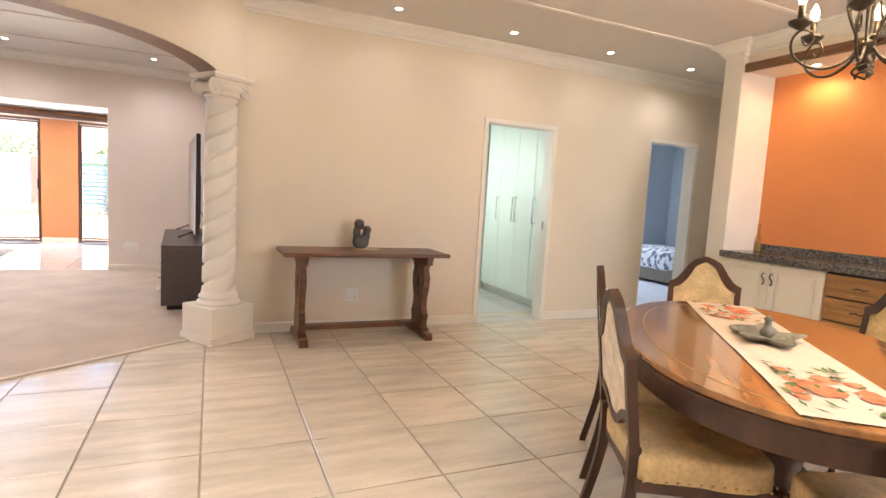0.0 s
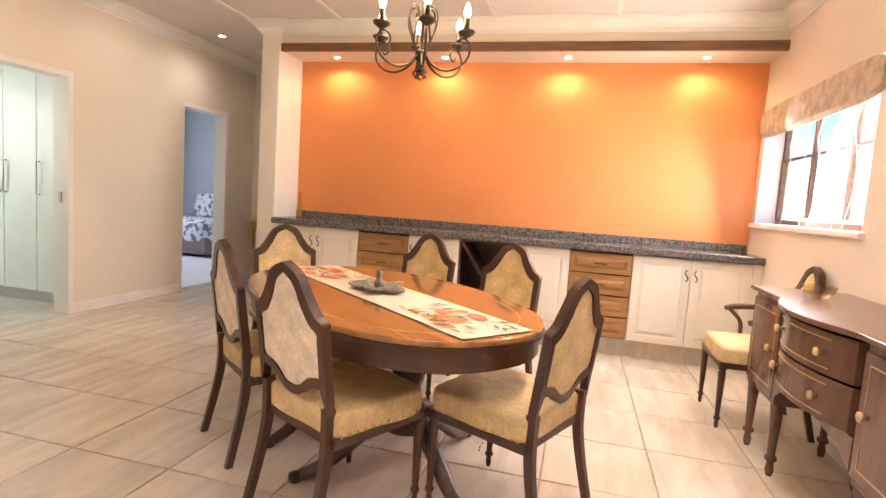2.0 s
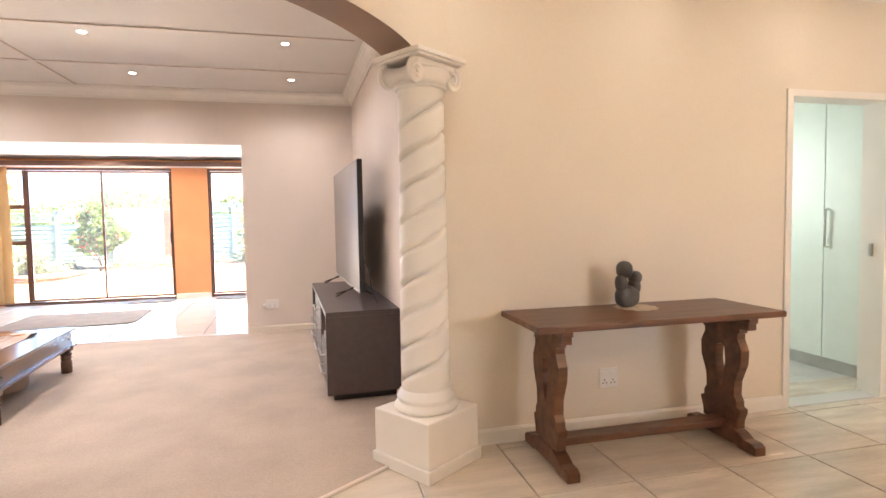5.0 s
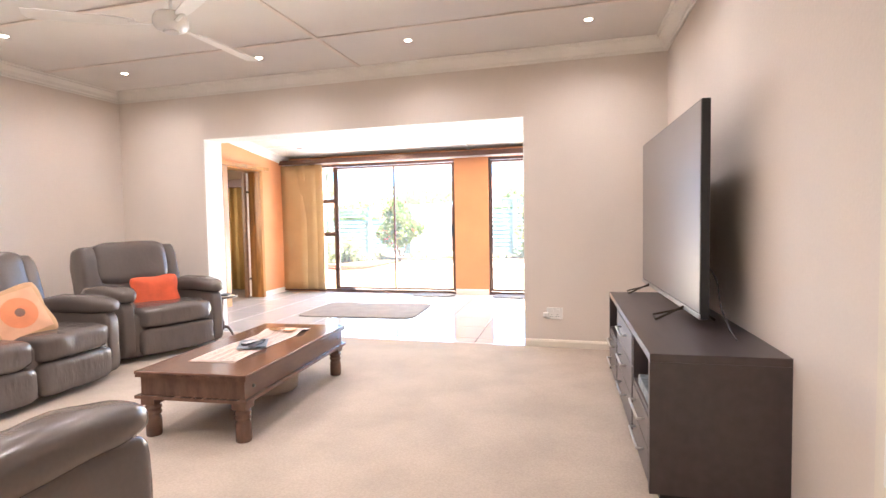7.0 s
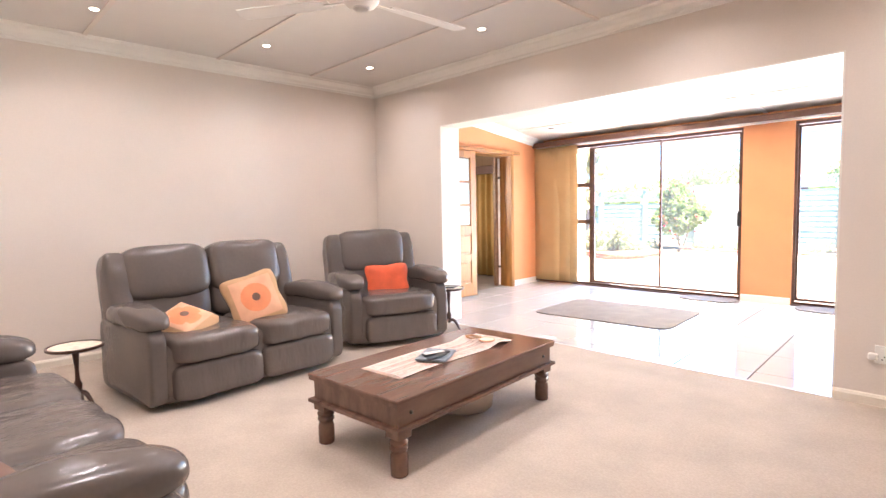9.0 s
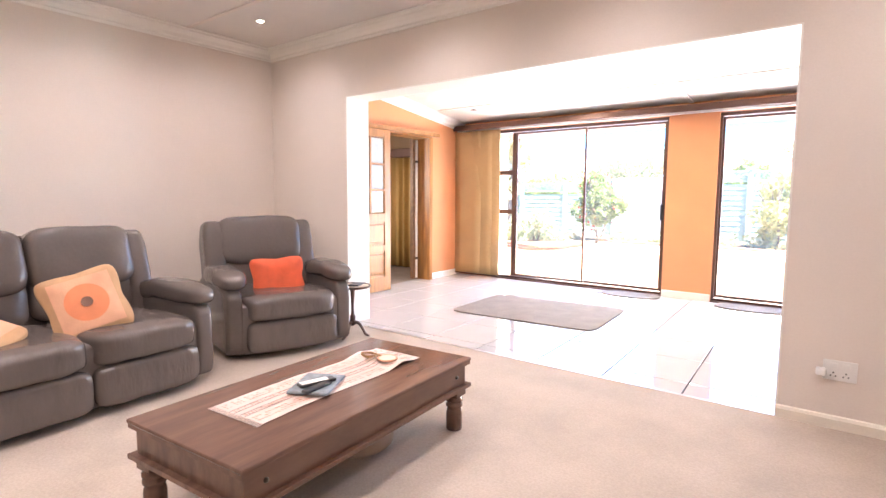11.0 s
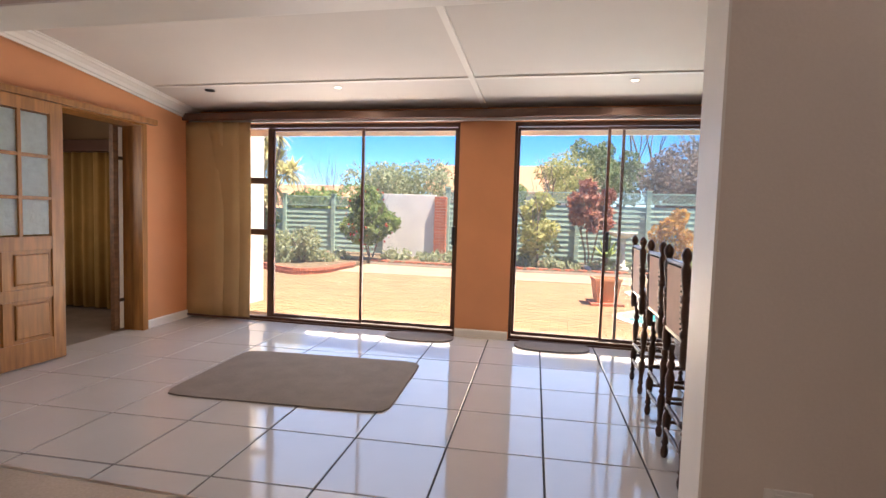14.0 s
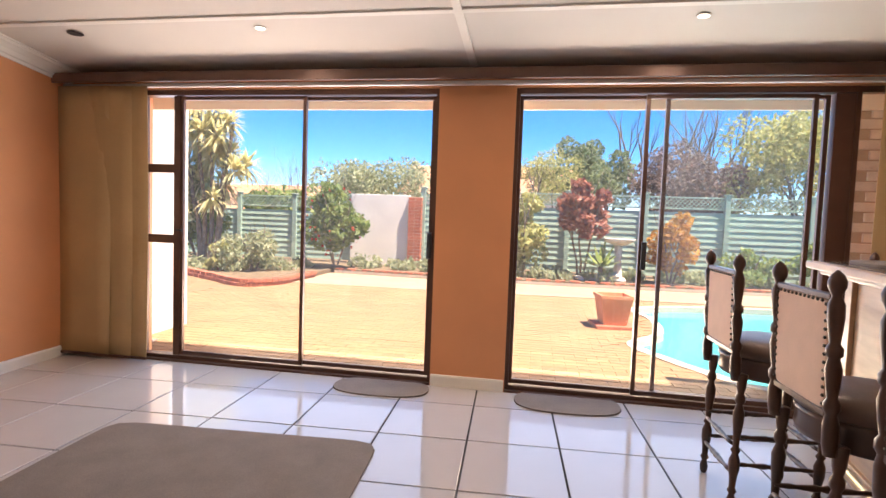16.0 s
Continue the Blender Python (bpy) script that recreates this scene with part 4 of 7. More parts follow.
def build_dining_window():
    y0 = Y_SOUTH - .17
    w = structure("window_1", ring([(3.70, 1.21), (5.46, 1.21), (5.46, 2.13), (3.70, 2.13)], [(3.74, 1.25), (5.42, 1.25), (5.42, 2.09), (3.74, 2.09)], y0 - .018, y0 + .018), M["beamwood"], "brown timber window with burglar bars")
    for x in (4.29, 4.87):
        part("window_frame", boxes((x - .022, x + .022, y0 - .015, y0 + .015, 1.27, 2.07)), M["beamwood"], w)
    part("window_frame", boxes((3.76, 5.40, y0 - .012, y0 + .012, 1.72, 1.742)), M["beamwood"], w)
    for a, b in ((3.74, 4.268), (4.312, 4.848), (4.892, 5.42)):
        part("pane", boxes((a, b, y0 - .003, y0 + .003, 1.25, 2.09)), M["pane"], w)
    for i in range(7):
        x = 3.84 + .25 * i
        pts = [(x + .06 * (1 - abs((k / 5 + i) % 2 - 1) * 2), y0 + .075, 1.22 + k * .06) for k in range(16)]
        part("burglar_bar", tube(pts, .0028, 5), M["white"], w)
    structure("window_sill", boxes((3.66, 5.50, Y_SOUTH - .14, Y_SOUTH + .03, 1.17, 1.208), bevel=.005), M["white"], "white painted window sill")
    structure("window_reveal", boxes((5.455, 5.458, Y_SOUTH - .14, Y_SOUTH - .002, 1.21, 2.13), (3.702, 3.705, Y_SOUTH - .14, Y_SOUTH - .002, 1.21, 2.13)), M["white"], "white window reveal")
    b = thing("roman_blind", "beige floral roman blind raised over the window", "blind")
    for k in range(4):
        part("fold", puff(3.64, 5.50, Y_SOUTH + .004 + k * .006, Y_SOUTH + .016 + k * .006, 1.90 - k * .012 + k * .02, 2.135, p=7, n=6), M["roman"], b)


build_dining_window()


def twisted_column(at, rz):
    c = thing("twisted_column", "white barley twist column with an ionic capital", "column", (*at, 0), rz)
    c.scale = (1, 1, .984)
    part("base_board", boxes((-.207, .207, -.207, .207, 0, .065), bevel=.004), M["white"], c)
    part("plinth", boxes((-.195, .195, -.195, .195, .065, .30), bevel=.006), M["white"], c)
    part("base", lathe([(.165, .30), (.172, .312), (.165, .33), (.148, .338), (.145, .35), (.155, .362), (.152, .376), (.138, .388), (.132, .41)], 40), M["white"], c, smooth=True)
    bm = bmesh.new()
    SEG, ROWS, z0, z1 = 64, 190, .405, 1.985
    rings = []
    for j in range(ROWS + 1):
        z = z0 + (z1 - z0) * j / ROWS
        f = (z - z0) / (z1 - z0)
        R = .129 - .010 * f
        env = min(1, (z - z0) / .05, (z1 - z) / .04)
        row = []
        for i in range(SEG):
            th = 2 * math.pi * i / SEG
            ph = (2 * th - 2 * math.pi * z / .165) / (2 * math.pi)
            q = ph - math.floor(ph)
            d = min(q, 1 - q) * 2
            r = R - .036 * env * max(0, 1 - d / .30) ** 1.5
            row.append(bm.verts.new((r * math.cos(th), r * math.sin(th), z)))
        rings.append(row)
    for a, b in zip(rings, rings[1:]):
        for i in range(SEG):
            bm.faces.new((a[i], a[(i + 1) % SEG], b[(i + 1) % SEG], b[i]))
    part("shaft", bm, M["white"], c, smooth=True)
    part("echinus", lathe([(.128, 1.98), (.136, 1.985), (.136, 1.997), (.126, 2.002), (.14, 2.03), (.16, 2.05), (.15, 2.075)], 40), M["white"], c, smooth=True)
    for sy in (-1, 1):
        for sx in (-1, 1):
            pts, rs = [], []
            for k in range(26):
                t = k / 25
                a = t * 4.2 * math.pi
                rad = .052 * (1 - t) + .006
                pts.append((sx * (.135 + rad * math.sin(a) * .9), sy * .105, 2.045 + rad * math.cos(a)))
                rs.append(.017 - .009 * t)
            part("volute", tube(pts, rs, 8), M["white"], c, smooth=True)
        part("volute_band", boxes((-.135, .135, sy * .105 - .016, sy * .105 + .016, 2.078, 2.112), bevel=.006), M["white"], c)
        part("egg", puff(-.03, .03, sy * .125 - .02, sy * .125 + .02, 2.025, 2.085, p=2.2, n=6), M["white"], c, smooth=True)
    for sx in (-1, 1):
        part("bolster", moved(lathe([(.05, -.1), (.035, -.05), (.03, 0), (.035, .05), (.05, .1)], 20), pose(sx * .135, 0, 2.045, 90, 0, 0)), M["white"], c, smooth=True)
    part("abacus", boxes((-.165, .165, -.15, .15, 2.112, 2.128), (-.18, .18, -.165, .165, 2.126, 2.15), bevel=.004), M["white"], c)
    return c


twisted_column(COL, ARCH_ROT)


def console_table():
    t = thing("console_table", "dark stained oak trestle console table against the wall", "table", (2.02, 5.26, 0))
    part("tabletop", boxes((-.715, .715, -.255, .262, .735, .768), bevel=.008), M["tablewood"], t)
    prof = [(.13, 0), (.13, .04), (.15, .09), (.15, .11), (.125, .12), (.125, .15), (.105, .18), (.11, .26), (.15, .36), (.155, .44), (.125, .50), (.125, .53), (.14, .535), (.14, .56), (.2, .562), (.2, .60)]
    for sx in (-.54, .545):
        bm = bmesh.new()
        # two halves with the leaf-shaped opening between them
        for s in (1, -1):
            inner = [(0, .10), (0, .30), (.018 * s, .36), (.038 * s, .46), (.03 * s, .54), (0, .56), (0, .70)]
            poly = [(s * a, .10 + b) for a, b in prof] + inner[::-1]
            prism(poly, sx - .026, sx + .026, "x", bm=bm)
        part("trestle", bm, M["tablewood"], t)
        part("bearer", boxes((sx - .03, sx + .03, -.21, .21, .70, .735), bevel=.004), M["tablewood"], t)
        foot = [(-.265, 0), (-.265, .045), (-.24, .06), (-.19, .062), (-.15, .085), (-.10, .10), (.10, .10), (.15, .085), (.19, .062), (.24, .06), (.265, .045), (.265, 0), (.15, 0), (.13, .012), (-.13, .012), (-.15, 0)]
        part("foot", prism(foot, sx - .035, sx + .035, "x", bevel=.004), M["tablewood"], t)
    part("stretcher", boxes((-.515, .52, -.05, .05, .085, .125), bevel=.006), M["tablewood"], t)


console_table()


def couple_sculpture():
    d = thing("doily", "round cream crocheted doily on the console", "doily", (2.06, 5.36, .768))
    bm = bmesh.new()
    n = 48
    ri = [bm.verts.new((r * math.cos(2 * math.pi * i / n), r * math.sin(2 * math.pi * i / n), z)) for r, z in ((.01, .004), (.105 , .004)) for i in range(n)]
    outer = [bm.verts.new(((.118 + .010 * math.cos(i * 2 * math.pi / 4)) * math.cos(2 * math.pi * i / n), (.118 + .010 * math.cos(i * math.pi / 2)) * math.sin(2 * math.pi * i / n), .002)) for i in range(n)]
    for i in range(n):
        j = (i + 1) % n
        bm.faces.new((ri[i], ri[n + i], ri[n + j], ri[j]))
        bm.faces.new((ri[n + i], outer[i], outer[j], ri[n + j]))
    part("cloth", bm, M["doily"], d)
    bm = puff(-.075, .075, -.045, .045, 0, .125, p=2.6, n=8)
    puff(-.075, -.01, -.035, .035, .09, .19, p=2.4, n=6, bm=bm)
    puff(-.065, .02, -.048, .045, .165, .265, p=2.2, n=8, bm=bm)
    puff(.015, .085, -.035, .035, .07, .16, p=2.4, n=6, bm=bm)
    puff(.022, .092, -.04, .04, .13, .205, p=2.2, n=8, bm=bm)
    moved(bm, pose(2.01, 5.37, .772, 0, 0, 10))
    tagged(part("stone_sculpture", bm, M["stone"], None, smooth=True), "dark carved stone sculpture of an embracing pair on a doily", "sculpture")


couple_sculpture()


def wall_socket(name, at, rz, w=.12, h=.12, n=1, label="white double wall socket plate"):
    s = thing(name, label, "socket", at, rz)
    part("plate", boxes((-w / 2, w / 2, -.008, 0, -h / 2, h / 2), bevel=.003), M["socket"], s)
    for k in range(n):
        x = (k - (n - 1) / 2) * .055
        part("rocker", boxes((x - .018, x + .018, -.012, -.007, .015, .04), bevel=.002), M["socket"], s)
        for dx, dz in ((-.011, -.03), (.011, -.03), (0, -.012)):
            part("pin_hole", moved(lathe([(.004, 0), (.004, .003)], 8), pose(x + dx, -.0075, dz, 90)), M["inside"], s)


wall_socket("wall_socket", (1.99, Y_CONS, .32), 0, .12, .12, 2)
wall_socket("wall_socket", (-0.22, Y_NORTH, .335), 0, .15, .11, 2, "white wall socket plate with a plug in it")
pl = thing("wall_plug", "white plug pushed into the wall socket", "plug", (-0.30, Y_NORTH - .008, .325))
part("body", puff(-.025, .025, -.045, -.001, -.02, .02, p=5, n=5), M["socket"], pl, smooth=True)


# ---- dining furniture ----
def smooth_curve(pts, n=6):
    """Catmull-Rom points through the given ones."""
    out = []
    P = [Vector(p) for p in pts]
    for i in range(len(P) - 1):
        a, b, c, d = P[max(i - 1, 0)], P[i], P[i + 1], P[min(i + 2, len(P) - 1)]
        for k in range(n):
            t = k / n
            out.append(0.5 * ((2 * b) + (c - a) * t + (2 * a - 5 * b + 4 * c - d) * t * t + (3 * b - a - 3 * c + d) * t ** 3))
    out.append(P[-1])
    return [tuple(p) for p in out]


def dining_chair(name, label, at, rz, group="chairs round the dining table", arms=False, back_light=False):
    """Faces +y; the origin is on the floor under the seat's middle."""
    c = thing(name, label, "chair", at, rz, group)
    W = .215
    SH = .46
    lean = pose(0, -.215, SH, 7, 0, 0)
    top = smooth_curve([(W, .325), (W, .345), (W * .80, .37), (W * .62, .42), (W * .38, .495), (0, .53)], 4)
    half_o = [(W, .02), (W, .16)] + top
    outer = half_o + [(-x, z) for x, z in reversed(half_o[:-1])]
    half_i = [(W - .034, .115), (W - .034, .16)] + [(x - .034 * min(1, x / .12), z - .037) for x, z in top]
    inner = half_i + [(-x, z) for x, z in reversed(half_i[:-1])]
    bm = ring(outer, inner, -.017, .017, closed=False)
    part("back_frame", moved(bm, lean), M["darkwood"], c)
    low = smooth_curve([(-W + .02, .115), (-.12, .10), (-.05, .055), (0, .045), (.05, .055), (.12, .10), (W - .02, .115)], 4)
    part("lower_rail", moved(ring([(x, z + .036) for x, z in low], low, -.016, .016, closed=False), lean), M["darkwood"], c)
    panel = [(x, z) for x, z in inner[1:-1]] + [(x * .85, z + .03) for x, z in low]
    bm = prism([(x * 1.01, z) for x, z in panel], -.011, .011, "y", bevel=.004)
    part("backrest", moved(bm, lean), M["brocade"] if back_light else M["fabric"], c, "cream patterned upholstery" if back_light else "gold velvet upholstery")
    bm = bmesh.new()
    for i in range(4, len(inner) - 4, 2):
        x, z = inner[i]
        puff(x * .95 - .005, x * .95 + .005, .010, .018, z - .018, z - .008, p=2, n=3, bm=bm)
    for i in range(-8, 9):
        x = i * .026
        puff(x - .006, x + .006, .236, .244, SH - .058, SH - .046, p=2, n=3, bm=bm)
    for s in (-1, 1):
        for i in range(12):
            y = -.19 + i * .036
            puff(s * .242 - .005, s * .242 + .005, y - .006, y + .006, SH - .058, SH - .046, p=2, n=3, bm=bm)
    part("nail_heads", bm, M["brass"], c, "row of brass nail heads", kind="stuff")
    part("seat", moved(puff(-.24, .24, -.215, .24, SH - .08, SH + .035, p=8, n=14, wrinkle=.005, freq=5), Matrix.Identity(4)), M["fabric"], c, "gold velvet seat", True)
    part("seat_rail", ring([(-.238, -.213), (.238, -.213), (.238, .236), (-.238, .236)], [(-.2, -.18), (.2, -.18), (.2, .2), (-.2, .2)], SH - .095, SH - .06, "z"), M["darkwood"], c)
    for s in (-1, 1):
        path = smooth_curve([(s * (W - .02), -.215, SH + .04), (s * (W - .02), -.215, SH - .1), (s * (W - .015), -.235, .22), (s * (W - .005), -.285, 0)], 5)
        bm = bmesh.new()
        rows = []
        for i, p in enumerate(path):
            f = i / (len(path) - 1)
            hw, hd = .0165 - .003 * f, .020 - .005 * f
            rows.append([bm.verts.new((p[0] + a * hw, p[1] + b * hd, p[2])) for a, b in ((-1, -1), (1, -1), (1, 1), (-1, 1))])
        for a, b in zip(rows, rows[1:]):
            for k in range(4):
                bm.faces.new((a[k], b[k], b[(k + 1) % 4], a[(k + 1) % 4]))
        bm.faces.new(rows[0])
        bm.faces.new(rows[-1][::-1])
        bmesh.ops.recalc_face_normals(bm, faces=bm.faces)
        part("back_leg", bm, M["darkwood"], c)
        part("front_leg", lathe([(.010, 0), (.013, .02), (.011, .045), (.019, .055), (.019, .065), (.013, .072), (.016, .16), (.020, .30), (.022, .335), (.016, .345), (.023, .355), (.024, .385)], 14, at=(s * .215, .215, 0)), M["darkwood"], c, smooth=True)
        if arms:
            pts = smooth_curve([(s * .20, -.20, SH + .20), (s * .23, -.08, SH + .215), (s * .255, .06, SH + .20), (s * .25, .12, SH + .185)], 5)
            part("armrest", tube(pts, [.014 + .006 * math.sin(i / len(pts) * 3) for i in range(len(pts))], 8), M["darkwood"], c, smooth=True)
            pts = smooth_curve([(s * .25, .10, SH + .19), (s * .245, .03, SH + .12), (s * .225, .02, SH + .05), (s * .232, .03, SH - .06)], 5)
            part("arm_support", tube(pts, .013, 8), M["darkwood"], c, smooth=True)
    return c


TABLE = (2.87, 2.17)
T_ROT = 50.0


def dining_chairs():
    lab = "dark mahogany camel back chair, gold velvet seat"
    spec = [((2.535, 2.82), -128, True), ((2.10, 2.235), -118, True), ((2.45, 1.22), -25, False), ((3.78, 3.25), 137, False), ((4.08, 2.26), 70, False), ((3.82, 1.64), 63, False)]
    made = {}
    for (x, y), rz, light in spec:
        f = Vector((-math.sin(radians(rz)), math.cos(radians(rz))))
        at = (x + f.x * .28, y + f.y * .28, 0.0)
        if light not in made:
            made[light] = dining_chair("dining_chair", lab + (" and cream back" if light else ""), at, rz, back_light=light)
        else:
            copy_thing(made[light], pose(*at, 0, 0, rz))
    dining_chair("carver_chair", "dark mahogany carver chair with curved arms and gold seat", (4.03, .16, 0), 0, "carver chairs", arms=True)


dining_chairs()


def superoval(a, b, n=64, p=2.3):
    out = []
    for i in range(n):
        t = 2 * math.pi * i / n
        ct, st = math.cos(t), math.sin(t)
        r = (abs(ct) ** p + abs(st) ** p) ** (-1 / p)
        out.append((a * r * ct, b * r * st))
    return out


def dining_table():
    t = thing("dining_table", "oval polished walnut pedestal dining table with a banded edge", "table", (*TABLE, 0), T_ROT)
    part("tabletop", prism(superoval(.90, .56), .738, .762, "z", bevel=.006), M["walnut"], t)
    part("edge_band", ring(superoval(.905, .565), superoval(.80, .48), .722, .738, "z"), M["darkwood"], t, "dark moulded edge")
    part("apron", ring(superoval(.885, .545), superoval(.84, .50), .645, .722, "z"), M["darkwood"], t, "dark apron")
    part("inlay_line", ring(superoval(.80, .47), superoval(.796, .466), .7615, .7632, "z"), M["paletimber"], t, "thin pale inlay line")
    for s in (-.30, .30):
        ped = part("pedestal", lathe([(.10, .20), (.105, .24), (.075, .27), (.055, .31), (.05, .36), (.07, .42), (.078, .46), (.06, .51), (.05, .55), (.075, .60), (.10, .645)], 24, at=(s, 0, 0)), M["darkwood"], t, smooth=True)
        angs = (180, 75, 285) if s < 0 else (0, 105, 255)
        for a in angs:
            ca, sa = math.cos(radians(a)), math.sin(radians(a))
            pts = smooth_curve([(s + ca * d, sa * d, z) for d, z in ((.05, .28), (.13, .25), (.25, .15), (.37, .06), (.46, .03))], 4)
            part("leg", tube(pts, [.046 - .022 * i / len(pts) for i in range(len(pts))], 10), M["darkwood"], t, smooth=True)
            part("foot_cap", puff(s + ca * .48 - .026, s + ca * .48 + .026, sa * .48 - .026, sa * .48 + .026, 0, .046, p=3, n=5), M["iron"], t, "dull metal toe cap", True)
    part("cross_rail", boxes((-.28, .28, -.03, .03, .60, .645), bevel=.005), M["darkwood"], t)
    # table runner with printed flowers
    r = thing("table_runner", "cream linen table runner printed with coral flowers", "table runner", (*TABLE, .763), T_ROT)
    bm = bmesh.new()
    N, L, Wd = 50, .86, .17
    grid = []
    for i in range(N + 1):
        x = -L + 2 * L * i / N
        row = []
        for j in range(9):
            y = -Wd + 2 * Wd * j / 8
            row.append(bm.verts.new((x, y + .012 * math.sin(x * 2.2), .0035 + .0015 * noise.noise(Vector((x * 6, y * 6, 3))))))
        grid.append(row)
    for i in range(N):
        for j in range(8):
            bm.faces.new((grid[i][j], grid[i + 1][j], grid[i + 1][j + 1], grid[i][j + 1]))
    part("cloth", bm, M["runner"], r)
    rr = random.Random(4)
    for end in (-1, 1):
        bmf, bml = bmesh.new(), bmesh.new()
        for k in range(16):
            x, y = end * rr.uniform(.42, .80), rr.uniform(-.12, .12)
            n = rr.randint(5, 8)
            R = rr.uniform(.03, .055)
            a0 = rr.uniform(0, 6)
            z = .0065 + k * .0001
            vs = [bmf.verts.new((x + R * rr.uniform(.6, 1.2) * math.cos(a0 + 2 * math.pi * i / n), y + .012 * math.sin(x * 2.2) + R * .8 * rr.uniform(.6, 1.2) * math.sin(a0 + 2 * math.pi * i / n), z)) for i in range(n)]
            bmf.faces.new(vs)
        for k in range(46):
            x, y, a, ln = end * rr.uniform(.36, .83), rr.uniform(-.155, .145), rr.uniform(0, 6.28), rr.uniform(.03, .075)
            d = Vector((math.cos(a), math.sin(a))) * ln
            nn = Vector((-d.y, d.x)) * .14
            z = .0085 + k * .00005
            yo = .012 * math.sin(x * 2.2)
            bml.faces.new([bml.verts.new((x + p.x, max(-.165, min(.165, y + p.y)) + yo, z)) for p in (-d / 2, nn, d / 2, -nn)])
        part("flower_print", bmf, M["petal"], r, "coral printed flowers", kind="stuff")
        part("leaf_print", bml, M["leafprint"], r, "green printed leaves", kind="stuff")
    b = thing("leaf_dish", "grey green pottery leaf dish on the runner", "dish", (TABLE[0] + .02, TABLE[1] + .02, .770), 35)
    bm = bmesh.new()
    n = 40
    cen = bm.verts.new((0, 0, .006))
    rings = []
    for r0, z0 in ((.05, .004), (.10, .012), (.135, .034)):
        rings.append([bm.verts.new((r0 * (1 + .28 * math.cos(5 * 2 * math.pi * i / n)) * math.cos(2 * math.pi * i / n) * 1.25, r0 * (1 + .28 * math.cos(5 * 2 * math.pi * i / n)) * math.sin(2 * math.pi * i / n), z0 + .008 * math.sin(3 * 2 * math.pi * i / n))) for i in range(n)])
    for i in range(n):
        bm.faces.new((cen, rings[0][i], rings[0][(i + 1) % n]))
        for a, c in zip(rings, rings[1:]):
            bm.faces.new((a[i], c[i], c[(i + 1) % n], a[(i + 1) % n]))
    for v in bm.verts:
        v.co *= .85
    me = part("dish", bm, M["pewter"], b, smooth=True)
    md = me.modifiers.new("thick", "SOLIDIFY")
    md.thickness = .006
    part("handle", lathe([(.02, .01), (.03, .03), (.016, .05), (.012, .075), (.018, .085), (.004, .10)], 12), M["pewter"], b, smooth=True)


dining_table()


def sideboard():
    s = thing("sideboard", "polished mahogany bow fronted sideboard with brass knobs", "sideboard", (2.88, Y_SOUTH + .02, 0))
    # local x along the wall, y towards the room
    def bow(x):
        q = abs(x) / .36
        return .44 + (.09 * (1 - q * q) if q < 1 else 0)
    xs = [-.80 + 1.60 * i / 48 for i in range(49)]
    top = [(-.80, .0)] + [(x, bow(x) + .03) for x in xs] + [(.80, .0)]
    part("top", prism(top, .86, .882, "z", bevel=.005), M["sheesham"], s)
    for a, b in ((-.78, -.37), (.37, .78)):
        cab = part("cupboard", boxes((a, b, .02, .44, .36, .86), bevel=.004), M["sheesham"], s)
        d = part("cupboard_door", moved(boxes((.012, b - a - .012, 0, .012, 0, .44), bevel=.003), pose(a, .44, .39)), M["sheesham"], s)
        part("inlay", ring([(a + .05, .43), (b - .05, .43), (b - .05, .79), (a + .05, .79)], [(a + .054, .434), (b - .054, .434), (b - .054, .786), (a + .054, .786)], .4515, .4535), M["paletimber"], d, "thin pale inlay")
        part("knob", moved(lathe([(.008, 0), (.008, .012), (.018, .018), (.016, .028), (.004, .032)], 14), pose((a + b) / 2 + (.13 if a < 0 else -.13), .452, .62, -90)), M["brass"], d, smooth=True)
        for lx in (a + .03, b - .03):
            for ly in (.05, .41):
                part("leg", lathe([(.014, 0), (.02, .03), (.015, .07), (.027, .08), (.027, .095), (.017, .105), (.022, .22), (.028, .33), (.030, .36)], 14, at=(lx, ly, 0)), M["sheesham"], s, smooth=True)
    mid = [x for x in xs if abs(x) < .365]
    for k, (z0, z1) in enumerate(((.69, .845), (.52, .68))):
        poly = [(mid[0], .05)] + [(x, bow(x)) for x in mid] + [(mid[-1], .05)]
        dr = part("drawer", prism(poly, z0, z1, "z", bevel=.003), M["sheesham"], s)
        part("inlay", ring([(x, bow(x) + .002) for x in mid[3:-3]], [(x, bow(x) - .002) for x in mid[3:-3]], z0 + .022, z0 + .026, "z", closed=False), M["paletimber"], dr, "thin pale inlay")
        part("inlay", ring([(x, bow(x) + .002) for x in mid[3:-3]], [(x, bow(x) - .002) for x in mid[3:-3]], z1 - .026, z1 - .022, "z", closed=False), M["paletimber"], dr, "thin pale inlay")
        for x in (-.2, .2):
            part("knob", moved(lathe([(.008, 0), (.008, .012), (.018, .018), (.016, .028), (.004, .032)], 14), pose(x, bow(x), (z0 + z1) / 2, -90)), M["brass"], dr, smooth=True)
    part("apron", prism([(-.37, .52), (.37, .52), (.37, .40), (.33, .42), (.28, .455), (.20, .46), (.12, .48), (-.12, .48), (-.20, .46), (-.28, .455), (-.33, .42), (-.37, .40)], .425, .45, "y"), M["sheesham"], s, "scalloped apron")
    g = thing("glass_bowl", "small clear glass bowl on the sideboard", "bowl", (3.36, .12, .882))
    part("bowl", lathe([(.03, 0), (.04, .006), (.065, .03), (.075, .06), (.071, .06), (.06, .03), (.035, .01)], 24), M["clearglass"], g, smooth=True)


sideboard()


